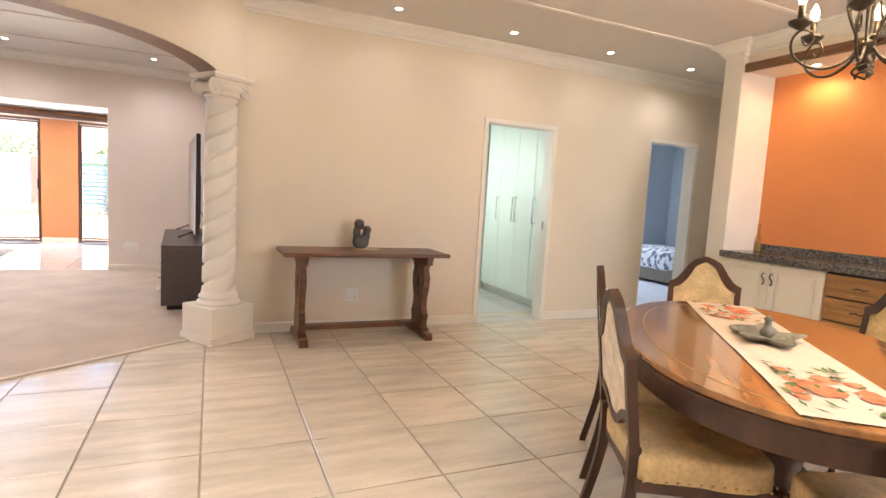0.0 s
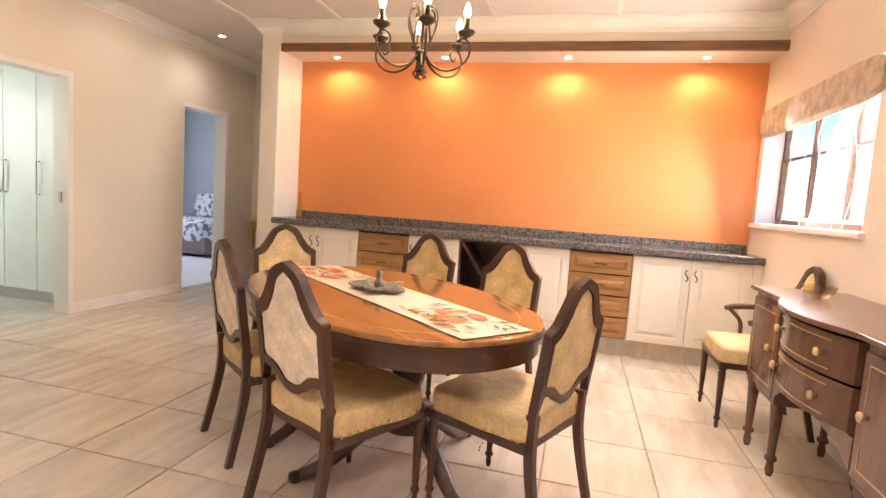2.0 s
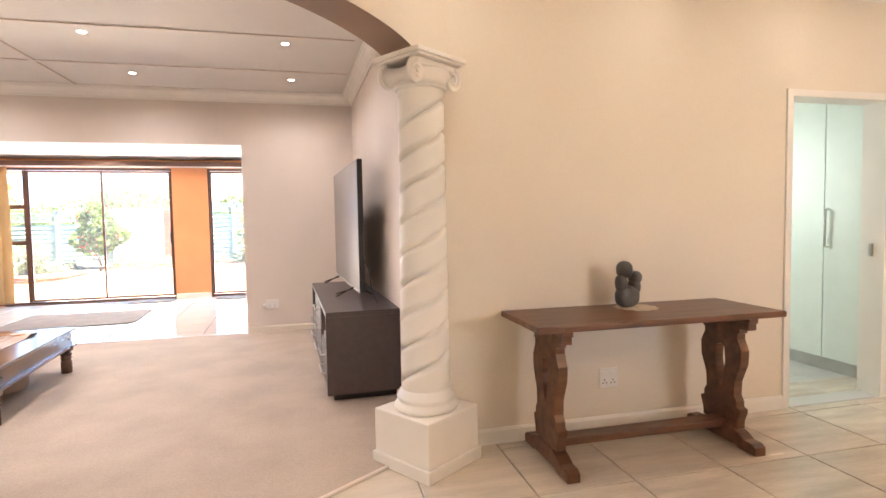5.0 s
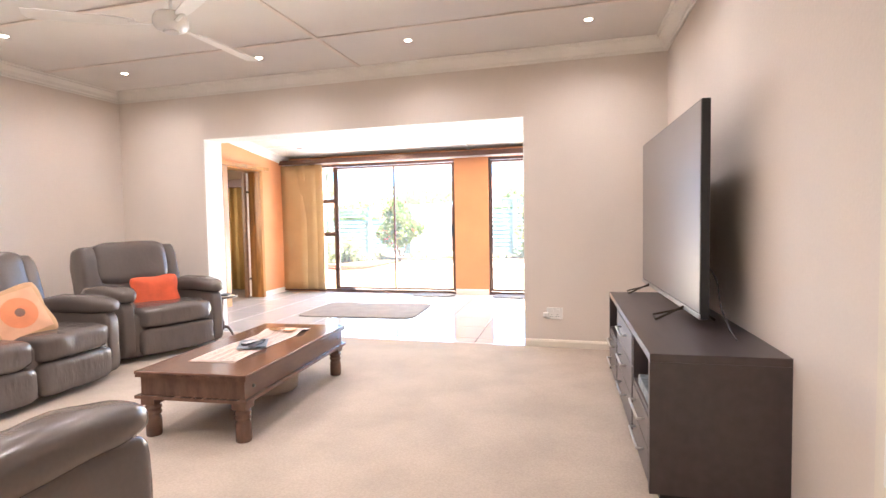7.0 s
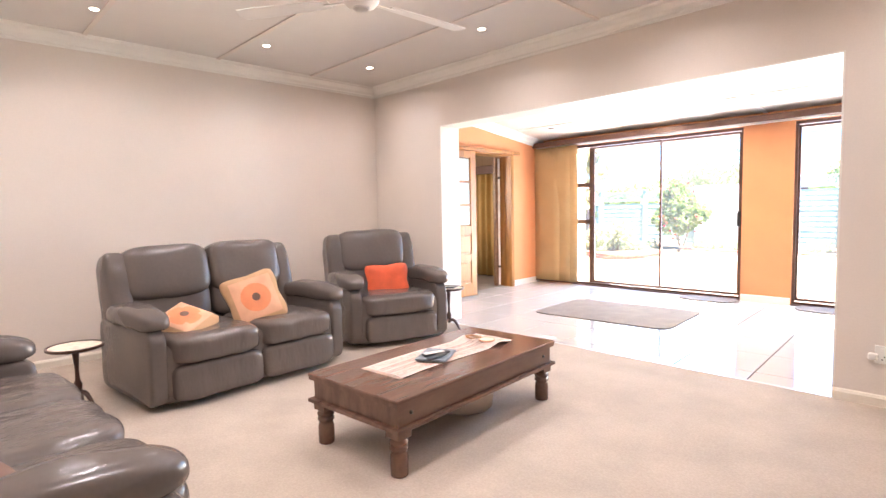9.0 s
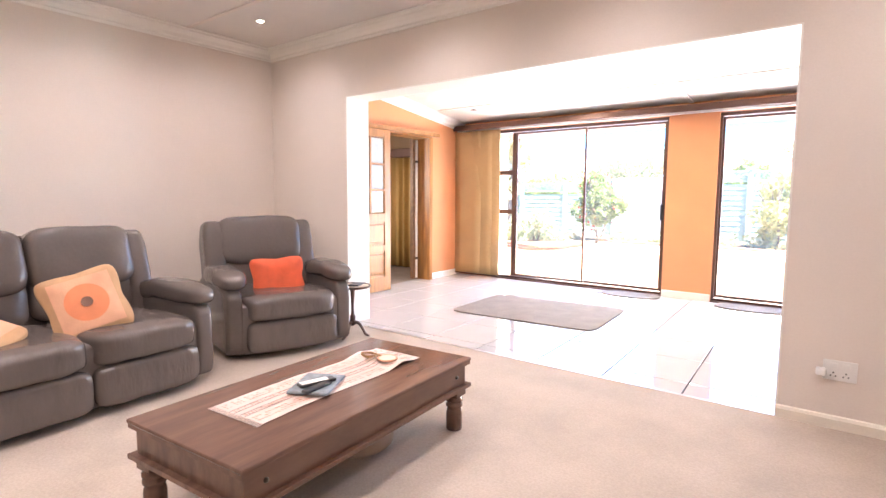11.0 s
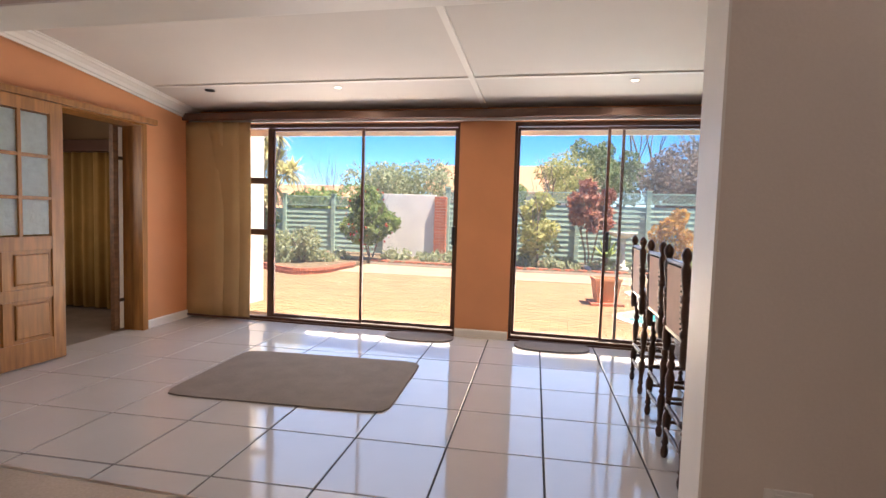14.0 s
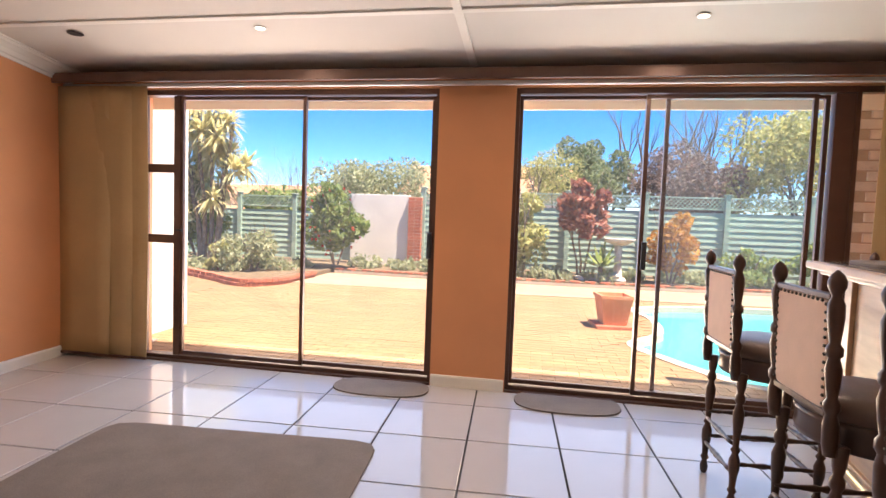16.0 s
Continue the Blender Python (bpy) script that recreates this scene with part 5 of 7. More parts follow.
def chandelier(at):
    c = thing("chandelier", "bronze wrought iron chandelier with scroll arms and lit candle bulbs", "chandelier", (*at, 0))
    part("rod", tube([(0, 0, 2.36), (0, 0, CEIL)], .008, 8), M["iron"], c)
    part("ceiling_rose", lathe([(.055, CEIL - .035), (.06, CEIL - .02), (.06, CEIL)], 20), M["iron"], c, smooth=True)
    part("hub", lathe([(.004, 1.885), (.02, 1.90), (.028, 1.925), (.012, 1.945), (.012, 1.955), (.03, 1.965), (.034, 2.0), (.03, 2.01), (.012, 2.02)], 16), M["iron"], c, smooth=True)
    part("crown", lathe([(.012, 2.30), (.03, 2.325), (.026, 2.35), (.045, 2.375), (.04, 2.38), (.012, 2.36)], 16), M["iron"], c, smooth=True)
    for k in range(3):
        pts = [(.022 * math.cos(a + k * 2.09) * (1 + .7 * math.sin(t * math.pi)), .022 * math.sin(a + k * 2.09) * (1 + .7 * math.sin(t * math.pi)), 1.90 - .005 + .055 * t - .03) for t in [i / 10 for i in range(11)] for a in [t * 4]]
        part("twist_finial", tube(pts, .005, 6), M["iron"], c, smooth=True)
    for k in range(6):
        a = radians(60 * k + 22)
        ca, sa = math.cos(a), math.sin(a)
        P = lambda d, z: (ca * d, sa * d, z)
        arm = smooth_curve([P(.03, 1.985), P(.07, 1.935), P(.14, 1.905), (ca * .21, sa * .21, 1.915), P(.265, 1.96), P(.275, 2.02), P(.245, 2.062), P(.205, 2.055), P(.195, 2.02), P(.22, 2.0), P(.235, 2.02)], 5)
        arm_o = part("arm", tube(arm, [.0068 - .003 * i / len(arm) for i in range(len(arm))], 8), M["iron"], c, smooth=True)
        cage = smooth_curve([P(.026, 2.005), P(.06, 2.08), P(.085, 2.16), P(.07, 2.225), P(.04, 2.235), P(.03, 2.205), P(.045, 2.19)], 5)
        part("cage_scroll", tube(cage, .005, 6), M["iron"], c, smooth=True)
        part("cage_wire", tube(smooth_curve([P(.02, 2.0), P(.05, 2.06), P(.035, 2.16), P(.012, 2.24), P(.014, 2.33)], 5), .004, 6), M["iron"], c, smooth=True)
        part("drip_pan", lathe([(.008, 2.065), (.018, 2.07), (.042, 2.088), (.046, 2.10), (.04, 2.095), (.012, 2.082)], 20, at=(ca * .25, sa * .25, 0)), M["iron"], arm_o, smooth=True)
        part("candle_sleeve", lathe([(.013, 2.085), (.013, 2.165)], 14, at=(ca * .25, sa * .25, 0)), M["iron"], arm_o, smooth=True)
        part("bulb", lathe([(.009, 2.165), (.012, 2.173), (.018, 2.193), (.016, 2.21), (.009, 2.228), (.002, 2.242)], 16, at=(ca * .25, sa * .25, 0)), M["bulb"], arm_o, "glowing warm candle bulb", True)
    lamp("chandelier_lamp", "POINT", pose(at[0], at[1], 2.32), 4.0, (1, 0.76, 0.46), soft=0.2)


chandelier((3.245, 2.16))


def downlights():
    made = None
    # fixtures also go on the added, unseen dining fill lights
    for at in DOWNLIGHTS_DINING_AND_FILL + [(x, y, z + .024) for x, y, z in DOWNLIGHTS_NICHE] + DOWNLIGHTS_LIVING + DOWNLIGHTS_SUN:
        if made is None:
            made = thing("downlight", "small round recessed downlight with a white rim", "downlight", at, 0, "recessed ceiling downlights")
            part("rim", lathe([(.038, -.004), (.040, 0.0), (.028, .0)], 24), M["socket"], made)
            part("lens", lathe([(.001, -.0055), (.028, -.0055), (.028, -.004), (.001, -.003)], 24), M["downl"], made, "glowing lens")
        else:
            copy_thing(made, pose(*at))
    # hole is a flat near-black disc, its inner shade painted on
    h = thing("downlight_hole", "empty dark downlight hole in the ceiling", "downlight", (-4.54, 12.0, 2.474))
    part("rim", lathe([(.05, -.004), (.05, .0)], 24), M["inside"], h)


downlights()


def passage():
    t = thing("half_moon_table", "golden wood half moon table against the passage wall", "table", (6.755, 5.13, 0), 90)
    n = 24
    half = [(.41 * math.cos(math.pi * i / n), .40 * math.sin(math.pi * i / n)) for i in range(n + 1)]
    part("tabletop", prism(half, .755, .785, "z", bevel=.005), M["paletimber"], t)
    part("apron", prism([(x * .92, y * .92 + .005) for x, y in half], .68, .755, "z"), M["paletimber"], t)
    for x, y in ((-.34, .05), (.34, .05), (0, .35)):
        part("leg", lathe([(.012, 0), (.02, .04), (.014, .08), (.02, .30), (.026, .55), (.018, .6), (.026, .62), (.026, .70)], 14, at=(x, y, 0)), M["paletimber"], t, smooth=True)
    bm = lathe([(.05, 0), (.075, .03), (.08, .09), (.05, .15), (.04, .2), (.055, .22)], 20)
    puff(-.035, .035, -.03, .03, .2, .30, p=2.4, n=6, bm=bm)
    box(bm, -.01, .05, -.02, .02, .29, .42)
    moved(bm, pose(6.60, 5.13, .785, 0, 0, 20) @ Matrix.Scale(1.2, 4))
    tagged(part("carved_figure", bm, M["stone"], None, smooth=True), "dark carved ornament on the half moon table", "ornament")
    m = thing("moulding_rose", "round ceiling moulding in the passage", "ceiling rose", (6.2, 4.95, CEIL))
    part("disc", lathe([(.18, -.012), (.2, -.006), (.2, 0)], 30), M["white"], m)


passage()


def scullery():
    w = thing("wardrobe", "tall pale melamine wardrobe with long steel handles", "wardrobe", (4.31, 7.36, 0), -90)
    # local x runs to the south, y away from the doors
    part("carcass", boxes((0, 1.62, .02, .5, .12, 2.5)), M["mint"], w)
    part("plinth", boxes((0, 1.62, .04, .06, 0, .12)), M["steel"], w, "grey plinth")
    for k in range(4):
        x0 = k * .40
        d = part("door", boxes((x0 + .003, x0 + .397, 0, .019, .11, 2.49), bevel=.003), M["mint"], w)
        hx = x0 + (.36, .36, .035, .035)[k]
        part("handle", tube([(hx, 0, 1.02), (hx, -.03, 1.02), (hx, -.03, 1.32), (hx, 0, 1.32)], .009, 8), M["steel"], d, "long steel bar handle", True)
    s = structure("threshold_scullery", boxes((3.31, 4.09, 5.535, 5.68, -.004, .004)), M["wtile"], "pale tiled threshold")


scullery()


def bedroom():
    b = thing("bed", "double bed with a blue floral cover and white sheet", "bed", (8.45, 7.8, 0), 0)
    part("base", boxes((-.7, .95, -.75, .75, .06, .34), bevel=.02), M["rug"], b)
    part("mattress", puff(-.72, .95, -.77, .77, .32, .56, p=6, n=8), M["linen"], b, smooth=True)
    part("cover", puff(-.74, .45, -.79, .79, .24, .60, p=7, n=10, wrinkle=.02, freq=4), M["floral"], b, "blue and white floral cover", True)
    for y in (-.4, .4):
        part("pillow", moved(puff(-.07, .07, y - .33, y + .33, 0, .46, p=3.4, n=8), pose(.80, 0, .57, 0, 14, 0)), M["floral"], b, smooth=True)
    part("headboard", boxes((.95, 1.0, -.8, .8, 0, 1.0), bevel=.02), M["linen"], b)
    n = thing("bedside_table", "small white bedside table in the bedroom", "table", (9.25, 6.7, 0))
    part("tabletop", boxes((-.22, .22, -.2, .2, .52, .55), bevel=.004), M["cabinet"], n)
    for x in (-.18, .18):
        for y in (-.16, .16):
            part("leg", boxes((x - .02, x + .02, y - .02, y + .02, 0, .52)), M["cabinet"], n)
    part("drawer", boxes((-.2, .2, -.19, .19, .38, .52)), M["cabinet"], n)
    l = thing("bedside_lamp", "small table lamp with a golden shade", "lamp", (9.25, 6.7, .55))
    part("stem", lathe([(.06, 0), (.06, .015), (.015, .03), (.03, .1), (.012, .16), (.012, .2)], 16), M["brass"], l, smooth=True)
    part("shade", lathe([(.13, .18), (.085, .34)], 24), M["drape"], l, "golden fabric shade", True)


bedroom()


# ---- living room furniture ----
def recliner(name, label, at, rz, seats, group, size=1.0):
    """A padded recliner; faces +y, the origin is on the floor under its middle."""
    s = thing(name, label, "sofa" if seats > 1 else "armchair", at, rz, group)
    aw = .14
    sw = .56 + (.21 - aw) * 2 / seats
    W = seats * sw / 2
    L = M["leather"]
    part("base", puff(-W - aw + .03, W + aw - .03, -.46, .42, .03, .42, p=12, n=10), L, s, smooth=True)
    lean = pose(0, -.28, .40, 12)
    for k in range(seats):
        x0 = -W + k * sw
        part("seat_cushion", puff(x0 + .001, x0 + sw - .001, -.25, .51, .275, .475, p=5.5, n=16, wrinkle=.010, freq=8, seed=k), M["leather_fold"], s, smooth=True)
        part("footrest", puff(x0 + .003, x0 + sw - .003, .30, .485, .045, .285, p=6.5, n=14, wrinkle=.007, freq=9, seed=k + 5), M["leather_fold"], s, smooth=True)
        part("lumbar_cushion", moved(puff(x0 + .006, x0 + sw - .006, -.09, .075, .02, .34, p=4.5, n=10, wrinkle=.007, freq=8, seed=k + 9), lean), L, s, smooth=True)
        part("head_cushion", moved(puff(x0 + .003, x0 + sw - .003, -.11, .13, .215, .625, p=5.0, n=14, wrinkle=.007, freq=6, seed=k + 3), lean), L, s, smooth=True)
    for sd in (-1, 1):
        xa, xb = sorted((sd * W, sd * (W + aw)))
        part("side_panel", puff(xa + .012, xb - .004, -.44, .43, .035, .53, p=9, n=10, wrinkle=.004), L, s, smooth=True)
        bm = puff(xa - .05, xb + .035, -.34, .44, .475, .625, p=3.0, n=14, wrinkle=.010, freq=8, seed=sd + 4)
        for v in bm.verts:
            f = (v.co.y + .34) / .77
            v.co.z += .03 * math.sin(f * math.pi) + .02 * f
            v.co.x = (xa + xb) / 2 + (v.co.x - (xa + xb) / 2) * (.72 + .34 * f)
        part("armrest", bm, L, s, smooth=True)
        part("back_wing", moved(puff(min(sd * (W - .05), sd * (W + .11)), max(sd * (W - .05), sd * (W + .11)), -.17, .10, -.2, .595, p=5, n=12, wrinkle=.005), lean), L, s, smooth=True)
    part("back_shell", moved(puff(-W - .10, W + .10, -.18, -.03, -.22, .60, p=8, n=10), lean), L, s, smooth=True)
    for o in s.children:
        o.data.transform(Matrix.Scale(size, 4))
    return s


recliner("sofa", "grey leather two seat recliner sofa with worn padded cushions", (-3.90, 6.72, 0.014), -84, 2, "grey leather recliners")
recliner("recliner_armchair", "grey leather recliner armchair in the corner of the carpet", (-4.05, 8.33, 0.014), -106, 1, "grey leather recliners", 1.03)
recliner("sofa", "grey leather three seat recliner sofa with its back to the arch", (-2.30, 5.07, 0.014), 3, 3, "grey leather recliners")


def cushion(label, at, rot, size, m, spot=None, thick=.13, squash=1.0, panel=False):
    c = thing("cushion", label, "cushion", (0, 0, 0), 0, "loose cushions")
    c.matrix_basis = pose(*at, *rot)
    a = size / 2
    bm = puff(-a, a, -thick / 2, thick / 2, -a, a, p=6, n=14, wrinkle=.012, freq=7, seed=at[0])
    for v in bm.verts:
        r = max(abs(v.co.x), abs(v.co.z)) / a
        v.co.y *= max(.12, 1 - .75 * r ** 3)
        k = 1 - .10 * (1 - min(abs(v.co.x), abs(v.co.z)) / a) * (r ** 2)
        v.co.x *= k
        v.co.z *= k * squash
    part("cover", bm, m, c, smooth=True)
    if panel:
        bm = bmesh.new()
        q, n = a * .74, 12
        rise = lambda x, z: max(.12, 1 - .75 * (max(abs(x), abs(z)) / a) ** 3) * thick / 2 * .97 + .007
        g = [[bm.verts.new((-q + 2 * q * i / n, rise(-q + 2 * q * i / n, -q + 2 * q * j / n), -q + 2 * q * j / n)) for j in range(n + 1)] for i in range(n + 1)]
        for i in range(n):
            for j in range(n):
                bm.faces.new((g[i][j], g[i][j + 1], g[i + 1][j + 1], g[i + 1][j]))
        part("printed_panel", bm, M["cushion_c"], c, "salmon printed panel", True)
    if spot:
        def disc(r, m2, label2, lift):
            bm = bmesh.new()
            n = 28
            cen = bm.verts.new((0, thick * .5 + lift, 0))
            rings = []
            for q in (.5, 1.0):
                rings.append([bm.verts.new((r * q * math.cos(2 * math.pi * i / n), thick * .5 * (1 - .75 * (r * q / a) ** 3) + lift, r * q * math.sin(2 * math.pi * i / n))) for i in range(n)])
            for i in range(n):
                bm.faces.new((cen, rings[0][(i + 1) % n], rings[0][i]))
                bm.faces.new((rings[0][i], rings[0][(i + 1) % n], rings[1][(i + 1) % n], rings[1][i]))
            part("applique", bm, m2, c, label2, True)
        disc(.11, spot, "round coral applique", .010)
        disc(.03, M["cushion_b"], "dark centre", .014)


cushion("tan square cushion with a coral ring panel on the sofa", (-3.72, 6.84, .61), (24, 14, -100), .42, M["cushion_t"], M["ringprint"], panel=True)
cushion("tan cushion with a salmon panel lying flat on the seat", (-3.70, 6.32, .515), (72, 18, -60), .36, M["cushion_t"], M["ringprint"], panel=True)
cushion("plain orange velour cushion on the leather armchair", (-3.96, 8.31, .575), (14, 2, -116), .44, M["cushion_o"], squash=.78)
cushion("brown satin cushion with an orange pattern on the long sofa", (-3.12, 5.05, .60), (62, 10, 10), .38, M["cushion_b"], M["cushion_c"])
cushion("crumpled brown satin cushion on the long sofa", (-1.85, 5.02, .60), (58, -8, 15), .42, M["cushion_b"])


def coffee_table():
    t = thing("coffee_table", "dark sheesham coffee table with turned legs on the carpet", "table", (-2.075, 7.24, .014), 4.5)
    part("tabletop", boxes((-.35, .35, -.71, .71, .368, .386), bevel=.006), M["sheesham"], t)
    part("top_moulding", ring([(-.345, -.705), (.345, -.705), (.345, .705), (-.345, .705)], [(-.28, -.64), (.28, -.64), (.28, .64), (-.28, .64)], .35, .368, "z"), M["sheesham"], t)
    part("frieze", ring([(-.325, -.685), (.325, -.685), (.325, .685), (-.325, .685)], [(-.29, -.65), (.29, -.65), (.29, .65), (-.29, .65)], .245, .35, "z"), M["sheesham"], t)
    part("lower_moulding", ring([(-.35, -.71), (.35, -.71), (.35, .71), (-.35, .71)], [(-.29, -.65), (.29, -.65), (.29, .65), (-.29, .65)], .228, .246, "z"), M["sheesham"], t)
    for x in (-.285, .285):
        for y in (-.645, .645):
            l = part("leg", boxes((x - .045, x + .045, y - .045, y + .045, .185, .23), bevel=.004), M["sheesham"], t)
            part("turning", lathe([(.040, 0), (.043, .006), (.043, .09), (.039, .11), (.033, .118), (.045, .128), (.045, .14), (.034, .147), (.046, .157), (.046, .169), (.036, .176), (.036, .19)], 20, at=(x, y, 0)), M["sheesham"], l, smooth=True)
    for x in (-.325, .325):
        for y in (-.60, .60):
            part("stud", puff(x - .012, x + .012, y - .010, y + .010, .29, .31, p=2, n=4), M["iron"], t, "round iron stud")
    r = thing("striped_runner", "cream woven runner with rust stripes on the coffee table", "table runner", (-2.10, 7.30, .400), 4.5)
    bm = bmesh.new()
    N = 44
    rows = []
    H = lambda x, y: .0035 + .006 * max(0, noise.noise(Vector((x * 7, y * 5, 1)))) + (.018 * max(0, 1 - abs(y - .33) * 9) if y > .2 else 0)
    for i in range(N + 1):
        y = -.52 + 1.0 * i / N
        rows.append([bm.verts.new((-.15 + .30 * j / 12 + .01 * math.sin(y * 6), y, H(-.15 + .30 * j / 12, y))) for j in range(13)])
    for i in range(N):
        for j in range(12):
            bm.faces.new((rows[i][j], rows[i][j + 1], rows[i + 1][j + 1], rows[i + 1][j]))
    part("cloth", bm, M["pinkcloth"], r, smooth=True)
    for x0, hw in ((-.045, .0025), (-.018, .0025), (.018, .0025), (.045, .0025)):
        bm = bmesh.new()
        a, b = [], []
        for i in range(N + 1):
            y = -.52 + 1.0 * i / N
            for lst, xx in ((a, x0 - hw), (b, x0 + hw)):
                lst.append(bm.verts.new((xx + .01 * math.sin(y * 6), y, H(xx, y) + .0025)))
        for i in range(N):
            bm.faces.new((a[i], b[i], b[i + 1], a[i + 1]))
        part("stripe", bm, M["rug"], r, "thin grey woven line")
    rw = random.Random(21)
    for x0, w0 in ((-.098, .030), (.098, .030), (-.032, .010), (.032, .010)):
        bm = bmesh.new()
        for i in range(62):
            y = -.505 + .016 * i
            if y > .46:
                break
            for sx in (-.6, 0, .6):
                xx, q = x0 + sx * w0, rw.uniform(.005, .009)
                if rw.random() < .25:
                    continue
                xo = .01 * math.sin(y * 6)
                bm.faces.new([bm.verts.new((xx + dx * q * min(1, w0 / .02) + xo, y + dy * q, H(xx, y) + .003)) for dx, dy in ((-1, 0), (0, -1), (1, 0), (0, 1))])
        part("woven_motif", bm, M["stripe"], r, "rows of rust woven motifs", kind="stuff")
    for k in range(26):
        x = -.147 + .294 * k / 25
        part("fringe", boxes((x - .002, x + .002, -.545, -.518, .001, .004)), M["pinkcloth"], r)
    bk = thing("magazine", "grey blue magazine lying on the striped runner", "magazine", (-2.06, 7.17, .412), 30)
    part("cover", boxes((-.09, .09, -.12, .12, 0, .012), bevel=.002), M["paper"], bk)
    rm = thing("remote_control", "slim dark remote control on the magazine", "remote", (-2.05, 7.16, .425), -15)
    part("case", boxes((-.022, .022, -.085, .085, 0, .014), bevel=.005), M["plastic"], rm)
    part("keypad", boxes((-.018, .018, -.075, .05, .013, .0155)), M["socket"], rm, "grey key area")
    rm2 = thing("remote_control", "second slim remote control beside the first", "remote", (-2.00, 7.12, .425), 8)
    part("case", boxes((-.018, .018, -.075, .075, 0, .013), bevel=.004), M["plastic"], rm2)
    co = thing("coaster", "round pink rimmed coaster on the runner", "coaster", (-2.06, 7.62, .420))
    part("rim", lathe([(.05, 0), (.055, .006), (.05, .012), (.044, .008)], 28), M["cushion_c"], co, smooth=True)
    part("face", lathe([(.001, .004), (.044, .004), (.044, .009), (.001, .009)], 28), M["runner"], co)
    bd = thing("bead_string", "loop of brown wooden beads on the runner", "beads", (-2.16, 7.60, .424))
    for k in range(22):
        a = 2 * math.pi * k / 22
        bx, by = .045 * math.cos(a) + .012 * math.sin(3 * a), .032 * math.sin(a) + .008 * math.cos(2 * a)
        part("bead", puff(bx - .007, bx + .007, by - .007, by + .007, 0, .014, p=2, n=4), M["oak"], bd, smooth=True)
    p = thing("pouf", "round beige fabric pouf under the coffee table", "pouf", (-2.13, 7.47, .014))
    part("cover", lathe([(.165, 0), (.185, .02), (.19, .11), (.185, .19), (.16, .215)], 32), M["pouf"], p, smooth=True)


coffee_table()


def tripod_table(at, z, label):
    t = thing("tripod_table", label, "side table", (*at, .014), 20, "small tripod wine tables")
    part("tabletop", lathe([(.15, z - .018), (.16, z - .012), (.16, z), (.152, z + .004), (.148, z - .004), (.001, z - .004)], 40), M["darkwood"], t, smooth=False)
    part("inset", lathe([(.001, z - .003), (.142, z - .003), (.142, z - .001), (.001, z - .001)], 40), M["brocade"], t, "pale inlaid top")
    part("stem", lathe([(.012, .10), (.03, .12), (.022, .15), (.026, .18), (.014, .21), (.011, .27), (.016, .34), (.020, z - .05), (.03, z - .02)], 16), M["darkwood"], t, smooth=True)
    for a in (20, 140, 260):
        ca, sa = math.cos(radians(a)), math.sin(radians(a))
        pts = smooth_curve([(ca * d, sa * d, zz) for d, zz in ((.01, .13), (.05, .125), (.085, .075), (.11, .025), (.145, .010))], 4)
        part("leg", tube(pts, [.017 - .008 * i / len(pts) for i in range(len(pts))], 8), M["darkwood"], t, smooth=True)
    return t


tripod_table((-3.64, 8.84), .46, "dark wood tripod wine table with a pale inlaid top")
tripod_table((-3.86, 5.71), .43, "dark wood tripod wine table beside the long sofa")
ph = thing("dark_tray", "small flat black case on the wine table", "case", (-3.61, 8.86, .478), 25)
part("case", boxes((-.045, .045, -.08, .08, 0, .012), bevel=.004), M["plastic"], ph)


